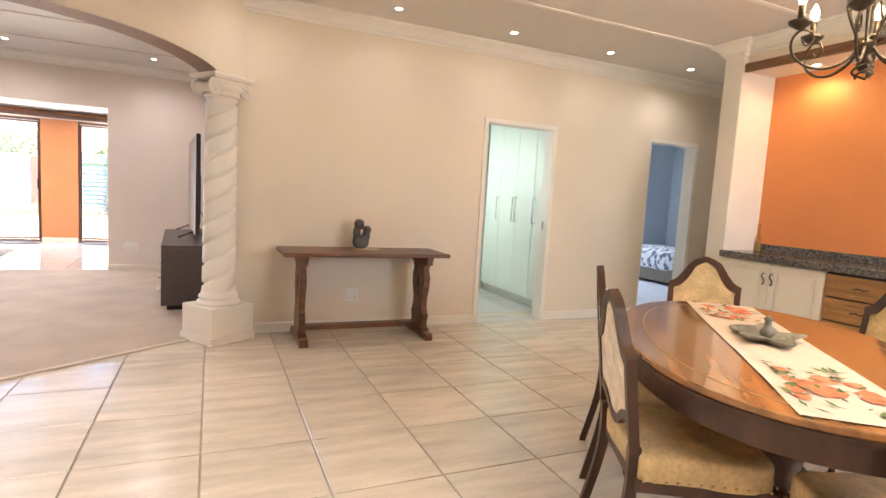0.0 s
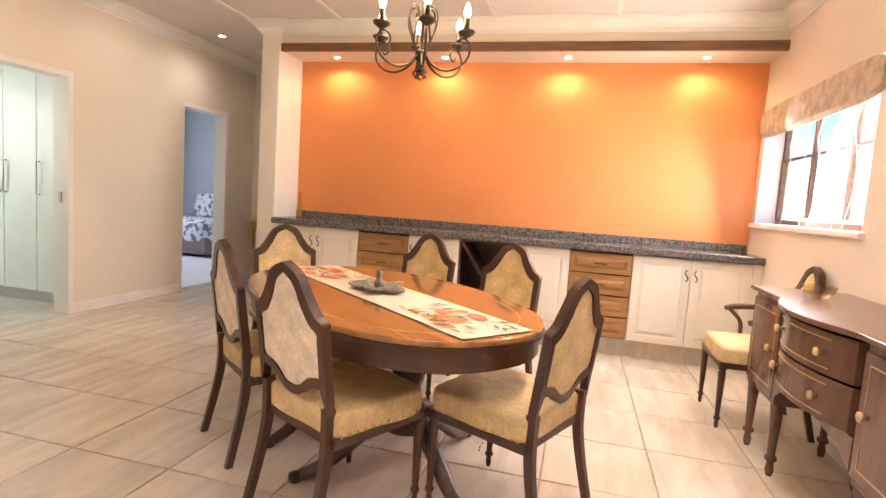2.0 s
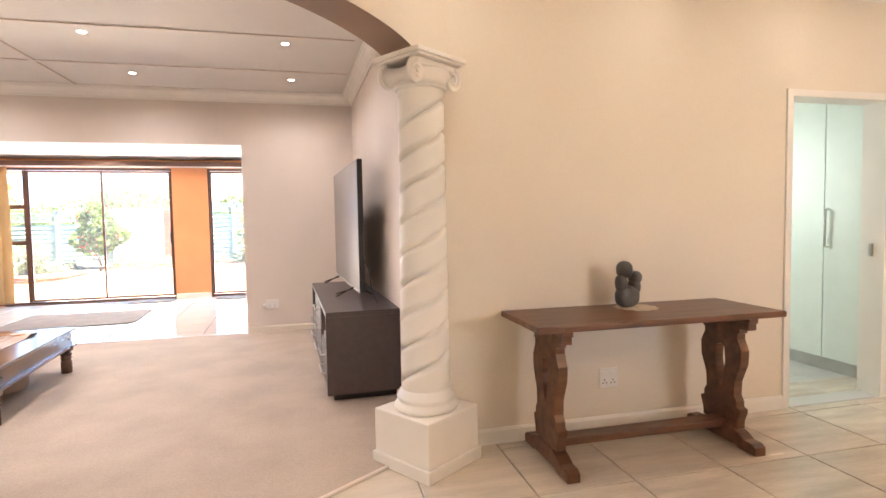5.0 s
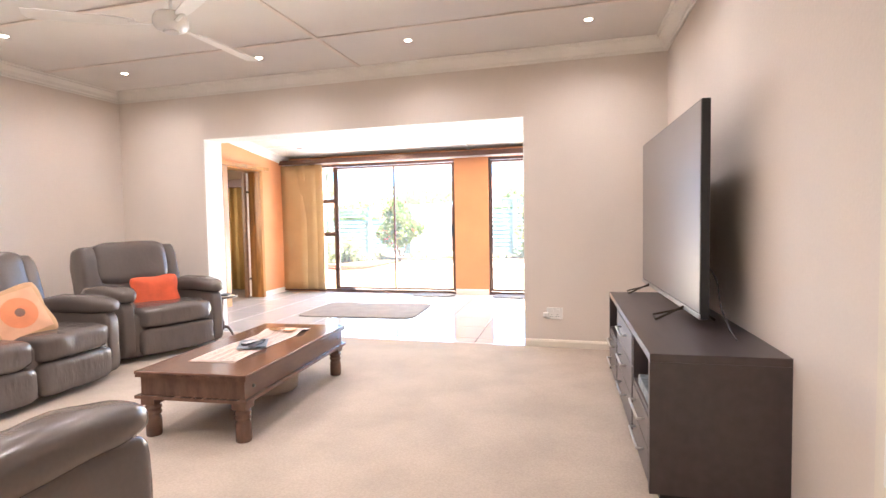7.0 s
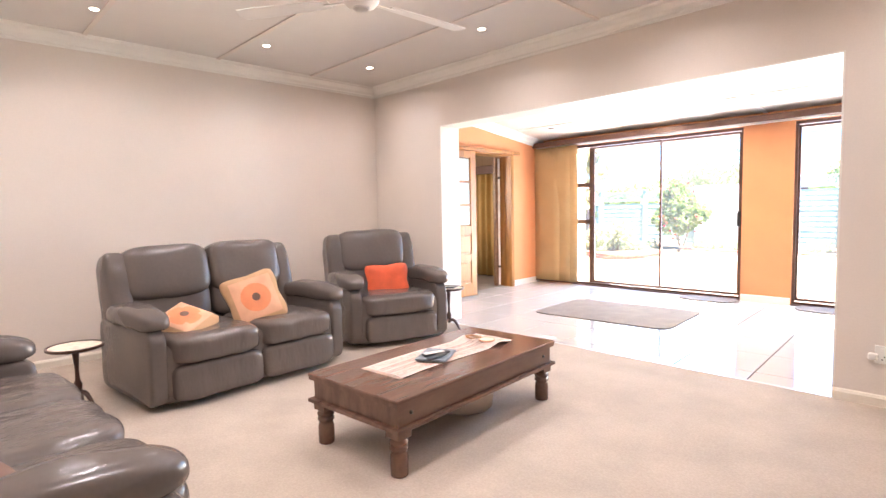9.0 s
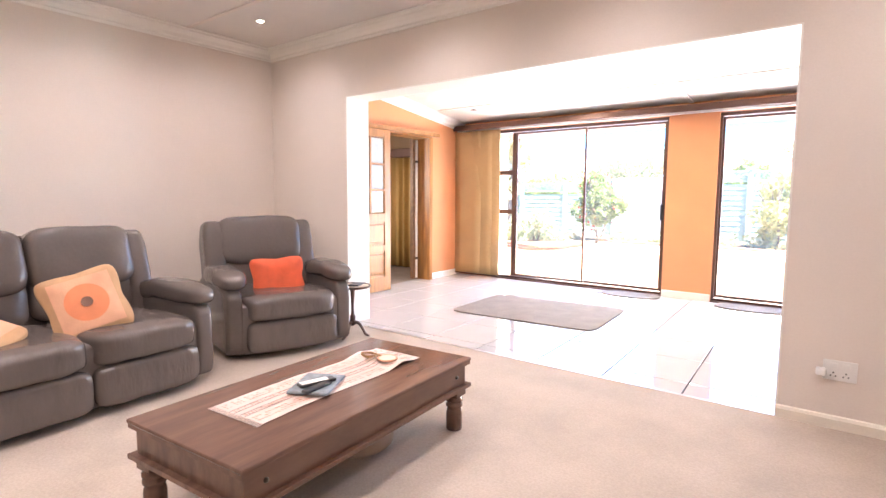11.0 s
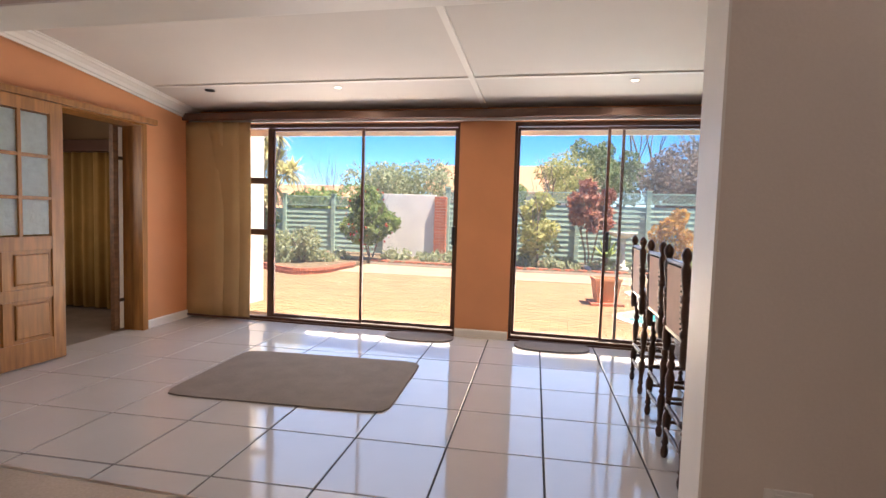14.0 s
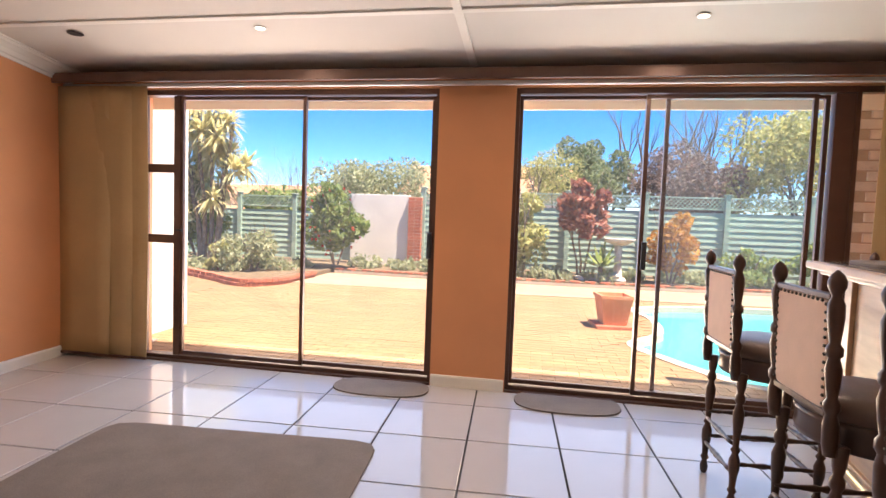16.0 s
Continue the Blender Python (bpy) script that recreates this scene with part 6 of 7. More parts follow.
def tv_unit():
    c = thing("tv_cabinet", "dark lacquered media cabinet with steel handles against the wall", "cabinet", (.565, 7.43, .014), 3)
    D, Ln, H = .265, .97, .64
    part("top", boxes((-D, D, -Ln, Ln, H - .035, H), bevel=.003), M["black"], c)
    for y in (-Ln, Ln - .035):
        part("side", boxes((-D, D, y, y + .035, 0.05, H - .035), bevel=.002), M["black"], c)
    part("back", boxes((D - .015, D, -Ln + .035, Ln - .035, .05, H - .035)), M["black"], c)
    part("floor_board", boxes((-D + .01, D - .015, -Ln + .035, Ln - .035, .05, .085)), M["black"], c)
    part("plinth", boxes((-D + .05, D - .03, -Ln + .05, Ln - .05, 0, .05)), M["inside"], c)
    for y in (-.42, .38):
        part("divider", boxes((-D + .004, D - .015, y, y + .03, .085, H - .035)), M["black"], c)
    cols = ((-Ln + .035, -.42, 2, True), (-.39, .38, 3, False), (.41, Ln - .035, 2, True))
    for y0, y1, n, niche in cols:
        ztop = .36 if niche else H - .04
        h = (ztop - .09) / n
        for k in range(n):
            d = part("drawer", boxes((-D, -D + .02, y0 + .004, y1 - .004, .09 + k * h + .003, .09 + (k + 1) * h - .003), bevel=.002), M["black"], c)
            yc = (y0 + y1) / 2
            w = min(.13, (y1 - y0) * .36)
            zc = .09 + (k + .62) * h
            part("handle", tube([(-D, yc - w, zc), (-D - .03, yc - w, zc), (-D - .03, yc + w, zc), (-D, yc + w, zc)], .006, 8), M["steel"], d, "brushed steel bar handle", True)
        if niche:
            part("shelf", boxes((-D + .006, D - .015, y0, y1, .36, .38)), M["black"], c)
            part("niche_back", boxes((D - .03, D - .016, y0, y1, .38, H - .035)), M["inside"], c)
    m = thing("media_player", "slim silver media player on the cabinet shelf", "player", (.50, 6.72, .396), 3)
    part("case", boxes((-.15, .13, -.17, .17, 0, .05), bevel=.004), M["paper"], m)
    t = thing("television", "large flat television on splayed metal feet", "television", (.585, 7.80, .654), 4.2)
    part("panel", boxes((-.012, .03, -.83, .83, .055, 1.13), bevel=.004), M["plastic"], t)
    part("screen", boxes((-.0145, -.012, -.822, .822, .085, 1.122)), M["screen"], t, "unlit screen with the room's reflection put into its grey")
    part("lower_bezel", boxes((-.018, -.010, -.83, .83, .055, .08), bevel=.002), M["steel"], t, "silver lower edge")
    part("back_box", boxes((.03, .055, -.5, .5, .15, .7), bevel=.01), M["plastic"], t)
    for y in (-.52, .52):
        f = part("foot", tube([(-.17, y - .05, .006), (-.02, y, .07), (.03, y, .07), (.13, y - .05, .006)], .007, 6), M["iron"], t, "bent bronze metal foot")
        part("foot_bar", tube([(-.17, y - .05, .007), (-.16, y + .10, .007), (0.0, y, .065)], .006, 6), M["iron"], t, "bent bronze metal foot")
    cb = thing("power_cable", "thin black cable hanging behind the television", "cable")
    part("wire", tube(smooth_curve([(.66, 7.05, 1.0), (.71, 7.0, .9), (.72, 6.95, .78), (.735, 6.85, .70), (.745, 6.75, .66)], 5), .004, 6), M["plastic"], cb, smooth=True)


tv_unit()


def ceiling_fan():
    f = thing("ceiling_fan", "white three blade ceiling fan", "fan", (-2.46, 7.0, 0))
    part("canopy", lathe([(.03, LIV_CEIL - .09), (.055, LIV_CEIL - .05), (.06, LIV_CEIL)], 20), M["socket"], f, smooth=True)
    part("downrod", tube([(0, 0, 2.58), (0, 0, LIV_CEIL - .05)], .012, 10), M["socket"], f)
    part("motor", lathe([(.05, 2.455), (.085, 2.465), (.105, 2.49), (.105, 2.53), (.09, 2.56), (.04, 2.58)], 28), M["socket"], f, smooth=True)
    part("switch_cup", lathe([(.04, 2.445), (.05, 2.45), (.05, 2.47)], 20), M["steel"], f, "metal cup")
    for k, a in enumerate((88, 212, 328)):
        b = prism([(.10, -.035), (.16, -.05), (.62, -.068), (.70, -.06), (.715, 0), (.70, .055), (.62, .06), (.16, .045), (.10, .035)], -.004, .004, "z", bevel=.002)
        part("blade", moved(b, pose(0, 0, 2.50, 0, 0, a) @ pose(.1, 0, 0, 8, 0, 0)), M["socket"], f)
        part("blade_iron", moved(boxes((.08, .24, -.014, .014, -.01, -.004), bevel=.002), pose(0, 0, 2.50, 0, 0, a)), M["socket"], f)


ceiling_fan()


# ---- sunroom ----
def sliding_door(name, x0, x1, stiles, label, side_panes=None):
    w = structure(name, ring([(x0, .015), (x1, .015), (x1, 2.26), (x0, 2.26)], [(x0 + .028, .045), (x1 - .028, .045), (x1 - .028, 2.22), (x0 + .028, 2.22)], Y_FRONT + .03, Y_FRONT + .11), M["bronze"], label)
    for xa, xb, off in stiles:
        y = Y_FRONT + .055 + off
        o = part("sash", ring([(xa, .052), (xb, .052), (xb, 2.213), (xa, 2.213)], [(xa + .028, .085), (xb - .028, .085), (xb - .028, 2.185), (xa + .028, 2.185)], y - .014, y + .014), M["bronze"], w)
        part("pane", boxes((xa + .028, xb - .028, y - .002, y + .002, .085, 2.185)), M["pane"], o)
    return w


wl = sliding_door("window_2", -4.64, -2.085, [(-4.27, -3.16, 0), (-3.20, -2.12, .03)], "bronze aluminium glazed sliding door onto the terrace")
part("mullion", boxes((-4.32, -4.265, Y_FRONT + .03, Y_FRONT + .10, .05, 2.215)), M["bronze"], wl)
for z in (1.03, 1.62):
    part("transom", boxes((-4.605, -4.32, Y_FRONT + .035, Y_FRONT + .095, z - .035, z + .035)), M["bronze"], wl)
for a, b in ((.05, .995), (1.065, 1.585), (1.655, 2.215)):
    part("pane", boxes((-4.605, -4.32, Y_FRONT + .06, Y_FRONT + .064, a, b)), M["pane"], wl)
part("door_pull", boxes((-2.15, -2.115, Y_FRONT + .015, Y_FRONT + .07, .97, 1.17), bevel=.006), M["plastic"], wl, "black door pull")
part("latch", boxes((-4.30, -4.24, Y_FRONT + .02, Y_FRONT + .03, 1.10, 1.115)), M["plastic"], wl, "small dark latch")
structure("wall_infill", boxes((-4.95, -4.64, Y_FRONT + .02, Y_FRONT + .18, .0, 2.26)), M["terra"], "terracotta wall behind the blind")
wr = sliding_door("window_3", -1.515, 0.75, [(-1.49, -.57, .03), (-.60, .50, 0), (-.46, .585, .032)], "bronze aluminium glazed sliding door beside the bar")
part("door_pull", boxes((-.585, -.55, Y_FRONT + .01, Y_FRONT + .05, .97, 1.17), bevel=.006), M["plastic"], wr, "black door pull")
part("jamb_post", boxes((.60, .721, Y_FRONT + .035, Y_FRONT + .10, .05, 2.215)), M["bronze"], wr)
part("pane", boxes((.751, .96, Y_FRONT + .06, Y_FRONT + .064, .045, 2.22)), M["pane"], wr)
part("side_light_frame", boxes((.751, .985, Y_FRONT + .03, Y_FRONT + .10, .016, .045), (.751, .985, Y_FRONT + .03, Y_FRONT + .10, 2.22, 2.258), (.96, .985, Y_FRONT + .03, Y_FRONT + .10, .045, 2.22)), M["bronze"], wr)
structure("threshold", boxes((-4.64, -2.085, Y_FRONT - .01, Y_FRONT + .2, -.02, .016), (-1.515, .985, Y_FRONT - .01, Y_FRONT + .2, -.02, .0155), bevel=.003), M["bronze"], "bronze door sill")


def sunroom():
    p = thing("curtain_pelmet", "dark brown timber pelmet board over the sliding doors", "pelmet")
    part("board", boxes((-5.28, 1.98, 12.50, 12.53, 2.275, 2.352), bevel=.004), M["bronze"], p)
    part("top_board", boxes((-5.28, 1.98, 12.53, 12.698, 2.335, 2.352)), M["bronze"], p)
    t = thing("curtain_track", "white curtain track under the pelmet", "track")
    part("rail", boxes((-5.28, 1.98, 12.62, 12.66, 2.262, 2.29), bevel=.003), M["socket"], t)
    for label, xs in (("tan fabric panel blind drawn to the corner", [(-5.275, -4.80, .0), (-4.99, -4.60, .008), (-4.82, -4.46, .016)]), ("tan fabric panel blind drawn beside the bar", [(.795, 1.2, 0), (1.1, 1.6, .014)])):
        b = thing("panel_blind", label, "blind")
        for x0, x1, dy in xs:
            bm = bmesh.new()
            rows = []
            for i in range(15):
                z = .045 + (2.262 - .045) * i / 14
                rows.append([bm.verts.new((x0 + (x1 - x0) * j / 4 + (.012 * math.sin(z * 1.7) if j == 4 else 0), 12.575 + dy + .006 * math.sin(z * 2 + j), z)) for j in range(5)])
            for i in range(14):
                for j in range(4):
                    bm.faces.new((rows[i][j], rows[i][j + 1], rows[i + 1][j + 1], rows[i + 1][j]))
            o = part("panel", bm, M["blind"], b, smooth=True)
            md = o.modifiers.new("thick", "SOLIDIFY")
            md.thickness = .006
            part("weight_bar", boxes((x0, x1, 12.565 + dy, 12.587 + dy, .028, .05), bevel=.003), M["bronze"], o)
    # mats
    def mat_thing(label, at, a, b, p, rz):
        m = thing("floor_mat", label, "mat", (*at, 0.001), rz)
        part("mat_body", prism(superoval(a, b, 72, p), 0, .012, "z", bevel=.004), M["rug"], m)
    mat_thing("large grey brown rectangular mat on the white tiles", (-2.90, 10.93), .80, .60, 14, 4)
    mat_thing("oval grey brown door mat by the sliding door", (-2.42, 12.53), .36, .20, 2.6, 2)
    mat_thing("oval grey brown door mat by the second sliding door", (-1.06, 12.56), .37, .22, 2.6, 2)


sunroom()


def timber_door():
    # a sliding leaf on the room side of the opening
    d = thing("sliding_timber_door", "golden timber panelled sliding door with frosted panes", "door", (-5.085, 9.86, 0), 90)
    w, h, t = .96, 2.10, .042
    zr = [(.0, .20), (.50, .58), (.90, 1.0)]
    for x0, x1 in ((0, .11), (w - .11, w)):
        part("stile", boxes((x0, x1, -t, 0, .012, h), bevel=.003), M["pine"], d)
    for z0, z1 in ((.012, .20), (.53, .62), (.92, 1.03), (h - .10, h)):
        part("rail", boxes((.11, w - .11, -t, 0, z0, z1), bevel=.003), M["pine"], d)
    part("muntin", boxes((w / 2 - .035, w / 2 + .035, -t, 0, .20, .53), bevel=.003), M["pine"], d)
    part("muntin", boxes((w / 2 - .035, w / 2 + .035, -t, 0, .62, .92), bevel=.003), M["pine"], d)
    for x0, x1 in ((.11, w / 2 - .035), (w / 2 + .035, w - .11)):
        for z0, z1 in ((.20, .53), (.62, .92)):
            o = part("panel", boxes((x0, x1, -t * .7, -t * .3, z0, z1)), M["pine"], d)
            part("raised_field", prism([(x0 + .03, z0 + .03), (x1 - .03, z0 + .03), (x1 - .03, z1 - .03), (x0 + .03, z1 - .03)], -t * .98, -t * .6, "y", bevel=.012), M["pine"], o)
    gx = [.11, .11 + .24, .11 + .49, w - .11]
    gz = [1.03, 1.33, 1.66, h - .10]
    for x in gx[1:-1]:
        part("glazing_bar", boxes((x - .014, x + .014, -t, 0, 1.03, h - .10), bevel=.002), M["pine"], d)
    for z in gz[1:-1]:
        part("glazing_bar", boxes((.11, w - .11, -t + .002, -.002, z - .014, z + .014), bevel=.002), M["pine"], d)
    for i in range(3):
        for j in range(3):
            part("pane", boxes((gx[i] + .012, gx[i + 1] - .012, -t * .6, -t * .4, gz[j] + .012, gz[j + 1] - .012)), M["frost"], d, "rippled frosted glass")
    f = structure("door_frame_den", ring([(9.86, 0), (9.86, 2.165), (11.90, 2.165), (11.90, 0)], [(9.93, 0), (9.93, 2.10), (11.83, 2.10), (11.83, 0)], -5.36, -5.125, "x", closed=False), M["pine"], "golden timber door frame and head track")
    skew_west(f)
    part("track", boxes((-5.13, -5.07, 9.86, 11.90, 2.11, 2.165), bevel=.003), M["pine"], f)
    # the far sash, folded back, with a pale edge and hinges
    s = thing("door_stile", "narrow dark timber fixed door stile with white edge", "door", (-5.42, 11.81, 0))
    part("leaf", boxes((-.05, 0, -.11, -.046, .01, 2.09), bevel=.003), M["beamwood"], s)
    part("pale_edge", boxes((-.04, .004, -.046, 0.0, .02, 2.08)), M["socket"], s, "white painted edge")
    for z in (.3, 1.75):
        part("hinge", boxes((.002, .010, -.05, .005, z, z + .035)), M["iron"], s)
    c = thing("den_curtain", "gold pleated curtain hanging in the den", "curtain")
    bm = bmesh.new()
    cols = []
    for i in range(121):
        x = -7.35 + 1.75 * i / 120
        y = 12.62 + .04 * math.sin(i * .55) + .012 * math.sin(i * 1.3)
        cols.append([bm.verts.new((x, y, z)) for z in (.02, 1.0, 1.92)])
    for i in range(111):
        y = 12.58 - 1.6 * i / 110
        x = -7.36 + .04 * math.sin(i * .55) + .012 * math.sin(i * 1.3)
        cols.insert(0, [bm.verts.new((x, y, z)) for z in (.02, 1.0, 1.92)])
    for a, b in zip(cols, cols[1:]):
        for k in range(2):
            bm.faces.new((a[k], b[k], b[k + 1], a[k + 1]))
    o = part("drape", bm, M["drape"], c, smooth=True)
    md = o.modifiers.new("thick", "SOLIDIFY")
    md.thickness = .004
    part("pelmet", boxes((-7.45, -5.5, 12.50, 12.78, 1.92, 2.06), (-7.45, -7.22, 10.9, 12.50, 1.92, 2.06), bevel=.004), M["bronze"], c, "dark pelmet")


timber_door()


def bar_stool(at, rz, first=[]):
    if first:
        return copy_thing(first[0], pose(*at, 0, 0, rz))
    s = thing("bar_stool", "dark turned wood bar stool with a studded cream back", "stool", at, rz, "bar stools at the counter")
    first.append(s)
    D = M["darkwood"]

    def leg(x, y):
        prof = [(.012, 0), (.018, .015), (.020, .04), (.012, .07), (.021, .085), (.014, .10), (.017, .15), (.024, .19), (.024, .23), (.013, .26), (.021, .275), (.013, .29), (.016, .34), (.023, .41), (.025, .45), (.013, .49), (.022, .505), (.022, .525), (.014, .54), (.020, .57), (.024, .63)]
        return moved(lathe(prof, 14), pose(x, y, 0, -1.5 if y > 0 else 0, 0, 0))

    for x in (-.178, .178):
        part("leg", moved(leg(0, 0), pose(x, -.195, 0, -1.3)), D, s, smooth=True)
        part("leg", leg(x * .93, .17), D, s, smooth=True)
    back = pose(0, -.195, 0) @ pose(0, .0, .0, 1.6)
    for x in (-.178, .178):
        part("back_post", moved(lathe([(.018, .60), (.023, .64), (.023, .70), (.016, .73), (.024, .745), (.024, .765), (.015, .78), (.020, .82), (.024, .87), (.016, .905), (.024, .915), (.024, .935), (.015, .95), (.020, .99), (.024, 1.03), (.024, 1.07), (.014, 1.095), (.017, 1.105), (.025, 1.123), (.026, 1.14), (.018, 1.16), (.004, 1.175)], 16, at=(x, 0, 0)), back), D, s, smooth=True)
    bar = [(.007, -.165), (.011, -.12), (.008, -.10), (.014, -.04), (.010, -.02), (.016, 0), (.010, .02), (.014, .04), (.008, .10), (.011, .12), (.007, .165)]
    for z in (.17, .30):
        for y in (-.2, .17):
            part("stretcher", moved(lathe(bar, 10), pose(0, y, z, 0, 90, 0)), D, s, smooth=True)
        for x in (-.165, .165):
            part("stretcher", moved(lathe([(r, z2 * 1.1) for r, z2 in bar], 10), pose(x, -.015, z + .035, 90, 0, 0)), D, s, smooth=True)
    part("seat_frame", lathe([(.195, .595), (.205, .60), (.21, .62), (.205, .665), (.212, .675), (.212, .69), (.19, .695)], 40), D, s, smooth=True)
    part("seat", lathe([(.200, .688), (.214, .70), (.216, .725), (.20, .755), (.15, .772), (.08, .779), (.001, .781)], 40), M["brownhide"], s, "dark padded round seat", True)
    part("backrest", moved(puff(-.16, .16, -.014, .014, .735, 1.085, p=12, n=9), back), M["peach"], s, "peach upholstered back", True)
    part("top_rail", moved(boxes((-.165, .165, -.013, .013, 1.08, 1.10), bevel=.004), back), D, s)
    part("lower_rail", moved(boxes((-.165, .165, -.013, .013, .715, .738), bevel=.004), back), D, s)
    bm = bmesh.new()
    for y in (-.015, .015):
        for x in (-.153, .153):
            for k in range(13):
                z = .755 + k * .026
                puff(x - .006, x + .006, y - .005, y + .005, z - .006, z + .006, p=2, n=3, bm=bm)
        for k in range(11):
            x = -.13 + k * .026
            puff(x - .006, x + .006, y - .005, y + .005, 1.07, 1.082, p=2, n=3, bm=bm)
    part("nail_heads", moved(bm, back), M["iron"], s, "dark upholstery nails", kind="stuff")
    return s


for at, rz in (((-.20, 11.52, 0), -88), ((-.20, 10.73, 0), -88), ((-.21, 10.08, 0), -88), ((.92, 12.22, 0), 180)):
    bar_stool(at, rz)


def bar_counter():
    b = thing("bar_counter", "limed timber panelled home bar with a moulded timber top", "bar", (.0, 11.05, 0), -9)
    part("body", boxes((.22, .50, -1.02, .95, .08, 1.06), bevel=.004), M["bartimber"], b)
    part("plinth", boxes((.20, .5, -1.02, .97, 0, .10), bevel=.006), M["bartimber"], b)
    part("top", boxes((.02, .62, -1.06, 1.03, 1.085, 1.125), bevel=.010, seg=3), M["bartimber"], b, "pale moulded bar top")
    part("top_moulding", boxes((.08, .58, -1.04, 1.0, 1.055, 1.086), bevel=.010), M["bartimber"], b)
    part("top_inset", boxes((.07, .57, -1.01, .98, 1.124, 1.129)), M["granite"], b, "dark stone inset")
    for y in (-1.0, -.35, .28, .87):
        p = part("pilaster", boxes((.195, .22, y, y + .09, .10, 1.055), bevel=.004), M["bartimber"], b)
    for y0, y1 in ((-.89, -.37), (-.24, .26), (.39, .85)):
        part("panel", moved(raised_panel(y1 - y0, .84, rim=.04), pose(.222, y1, .16, 0, 0, -90)), M["bartimber"], b, "salmon tinted raised panel")
    part("foot_rail", moved(lathe([(.016, -1.0), (.016, .95)], 12), pose(.10, 0, .16, -90)), M["brass"], b, "brass foot rail", True)
    for y in (-.8, 0, .8):
        part("rail_bracket", boxes((.09, .2, y - .012, y + .012, .145, .175)), M["brass"], b)
    m = thing("bar_mat", "dark folded cloth lying on the bar top", "cloth", (.42, 11.75, 1.118), -9)
    part("cloth", puff(-.13, .13, -.18, .18, 0, .028, p=5, n=9, wrinkle=.01, freq=9), M["rug"], m, smooth=True)


bar_counter()


# ---- garden ----
G = -0.08


def leaves(n, centre, radii, size, seed, shell=0.55, droop=0.3, long=2.0, clumps=0):
    """Many small bent leaves through an uneven crown."""
    rr = np.random.RandomState(seed)
    c, rad = np.array(centre), np.array(radii)
    if clumps:
        d = rr.normal(size=(clumps, 3))
        d /= np.linalg.norm(d, axis=1)[:, None]
        cl = c + d * rad * rr.uniform(.35, .95, (clumps, 1))
        cr = rad.mean() * rr.uniform(.22, .42, clumps)
        k = rr.randint(0, clumps, n)
        e = rr.normal(size=(n, 3))
        e /= np.linalg.norm(e, axis=1)[:, None]
        pos = cl[k] + e * (cr[k] * rr.uniform(.3, 1.0, n) ** .5)[:, None]
    else:
        d = rr.normal(size=(n, 3))
        d /= np.linalg.norm(d, axis=1)[:, None]
        pos = c + d * rad * (rr.uniform(shell, 1, n) ** .6)[:, None]
    ax = rr.normal(size=(n, 3))
    ax[:, 2] -= droop
    ax /= np.linalg.norm(ax, axis=1)[:, None]
    sd = np.cross(ax, rr.normal(size=(n, 3)))
    sd /= np.linalg.norm(sd, axis=1)[:, None]
    nr = np.cross(ax, sd)
    s = size * rr.uniform(.6, 1.3, n)[:, None]
    L, W = ax * s * long / 2, sd * s / 2
    tri = np.stack([pos - L, pos + W + nr * s * .12, pos + L, pos - W + nr * s * .12], 1)
    return tri.reshape(-1, 3)


def leaf_mesh(name, pts, material, parent, label=""):
    n = len(pts) // 4
    me = bpy.data.meshes.new(name)
    me.from_pydata(pts.tolist(), [], [(4 * i, 4 * i + 1, 4 * i + 2, 4 * i + 3) for i in range(n)])
    me.materials.append(material)
    o = new(name, me)
    o.parent = parent
    return tagged(o, label)


def limbs(base, height, spread, n, r0, seed, depth=2):
    rr = random.Random(seed)
    bm = bmesh.new()
    tips = []

    def grow(p, d, ln, r, k):
        pts, rs = [p], [r]
        q, dd = Vector(p), Vector(d)
        for i in range(4):
            dd = (dd + Vector((rr.uniform(-.25, .25), rr.uniform(-.25, .25), rr.uniform(-.02, .2)))).normalized()
            q = q + dd * ln / 4
            pts.append(tuple(q))
            rs.append(r * (1 - .13 * (i + 1)))
        tube(pts, rs, 6, bm)
        tips.append(q.copy())
        if k > 0:
            for _ in range(3):
                j = rr.randint(2, 4)
                grow(pts[j], (dd + Vector((rr.uniform(-1, 1), rr.uniform(-1, 1), rr.uniform(0, .8))) * spread).normalized(), ln * rr.uniform(.5, .75), rs[j] * .6, k - 1)

    for i in range(n):
        a = 6.28 * i / n + rr.random()
        grow((base[0] + .05 * math.cos(a), base[1] + .05 * math.sin(a), base[2]), (math.cos(a) * spread * .5, math.sin(a) * spread * .5, 1), height, r0, depth)
    return bm, tips


def shrub(name, label, cat, at, rad, h, m, size, n, seed, clumps=14, flowers=None, stem=3, long=2.0, low=0.0):
    s = thing(name, label, cat, at)
    bm, _ = limbs((0, 0, 0), h * .75, .5, stem, .025 * max(1, h / 2), seed, 1)
    part("trunk", bm, M["bark"], s)
    leaf_mesh("crown", leaves(n, (0, 0, low + (h - low) / 2), (rad, rad, (h - low) / 2), size, seed, clumps=clumps, long=long), m, s)
    if flowers:
        leaf_mesh("flowers", leaves(60, (0, -.1, low + (h - low) * .55), (rad * 1.0, rad * .9, (h - low) * .45), .07, seed + 1, shell=.9, long=1.0), flowers, s, "scattered red flowers")
    return s


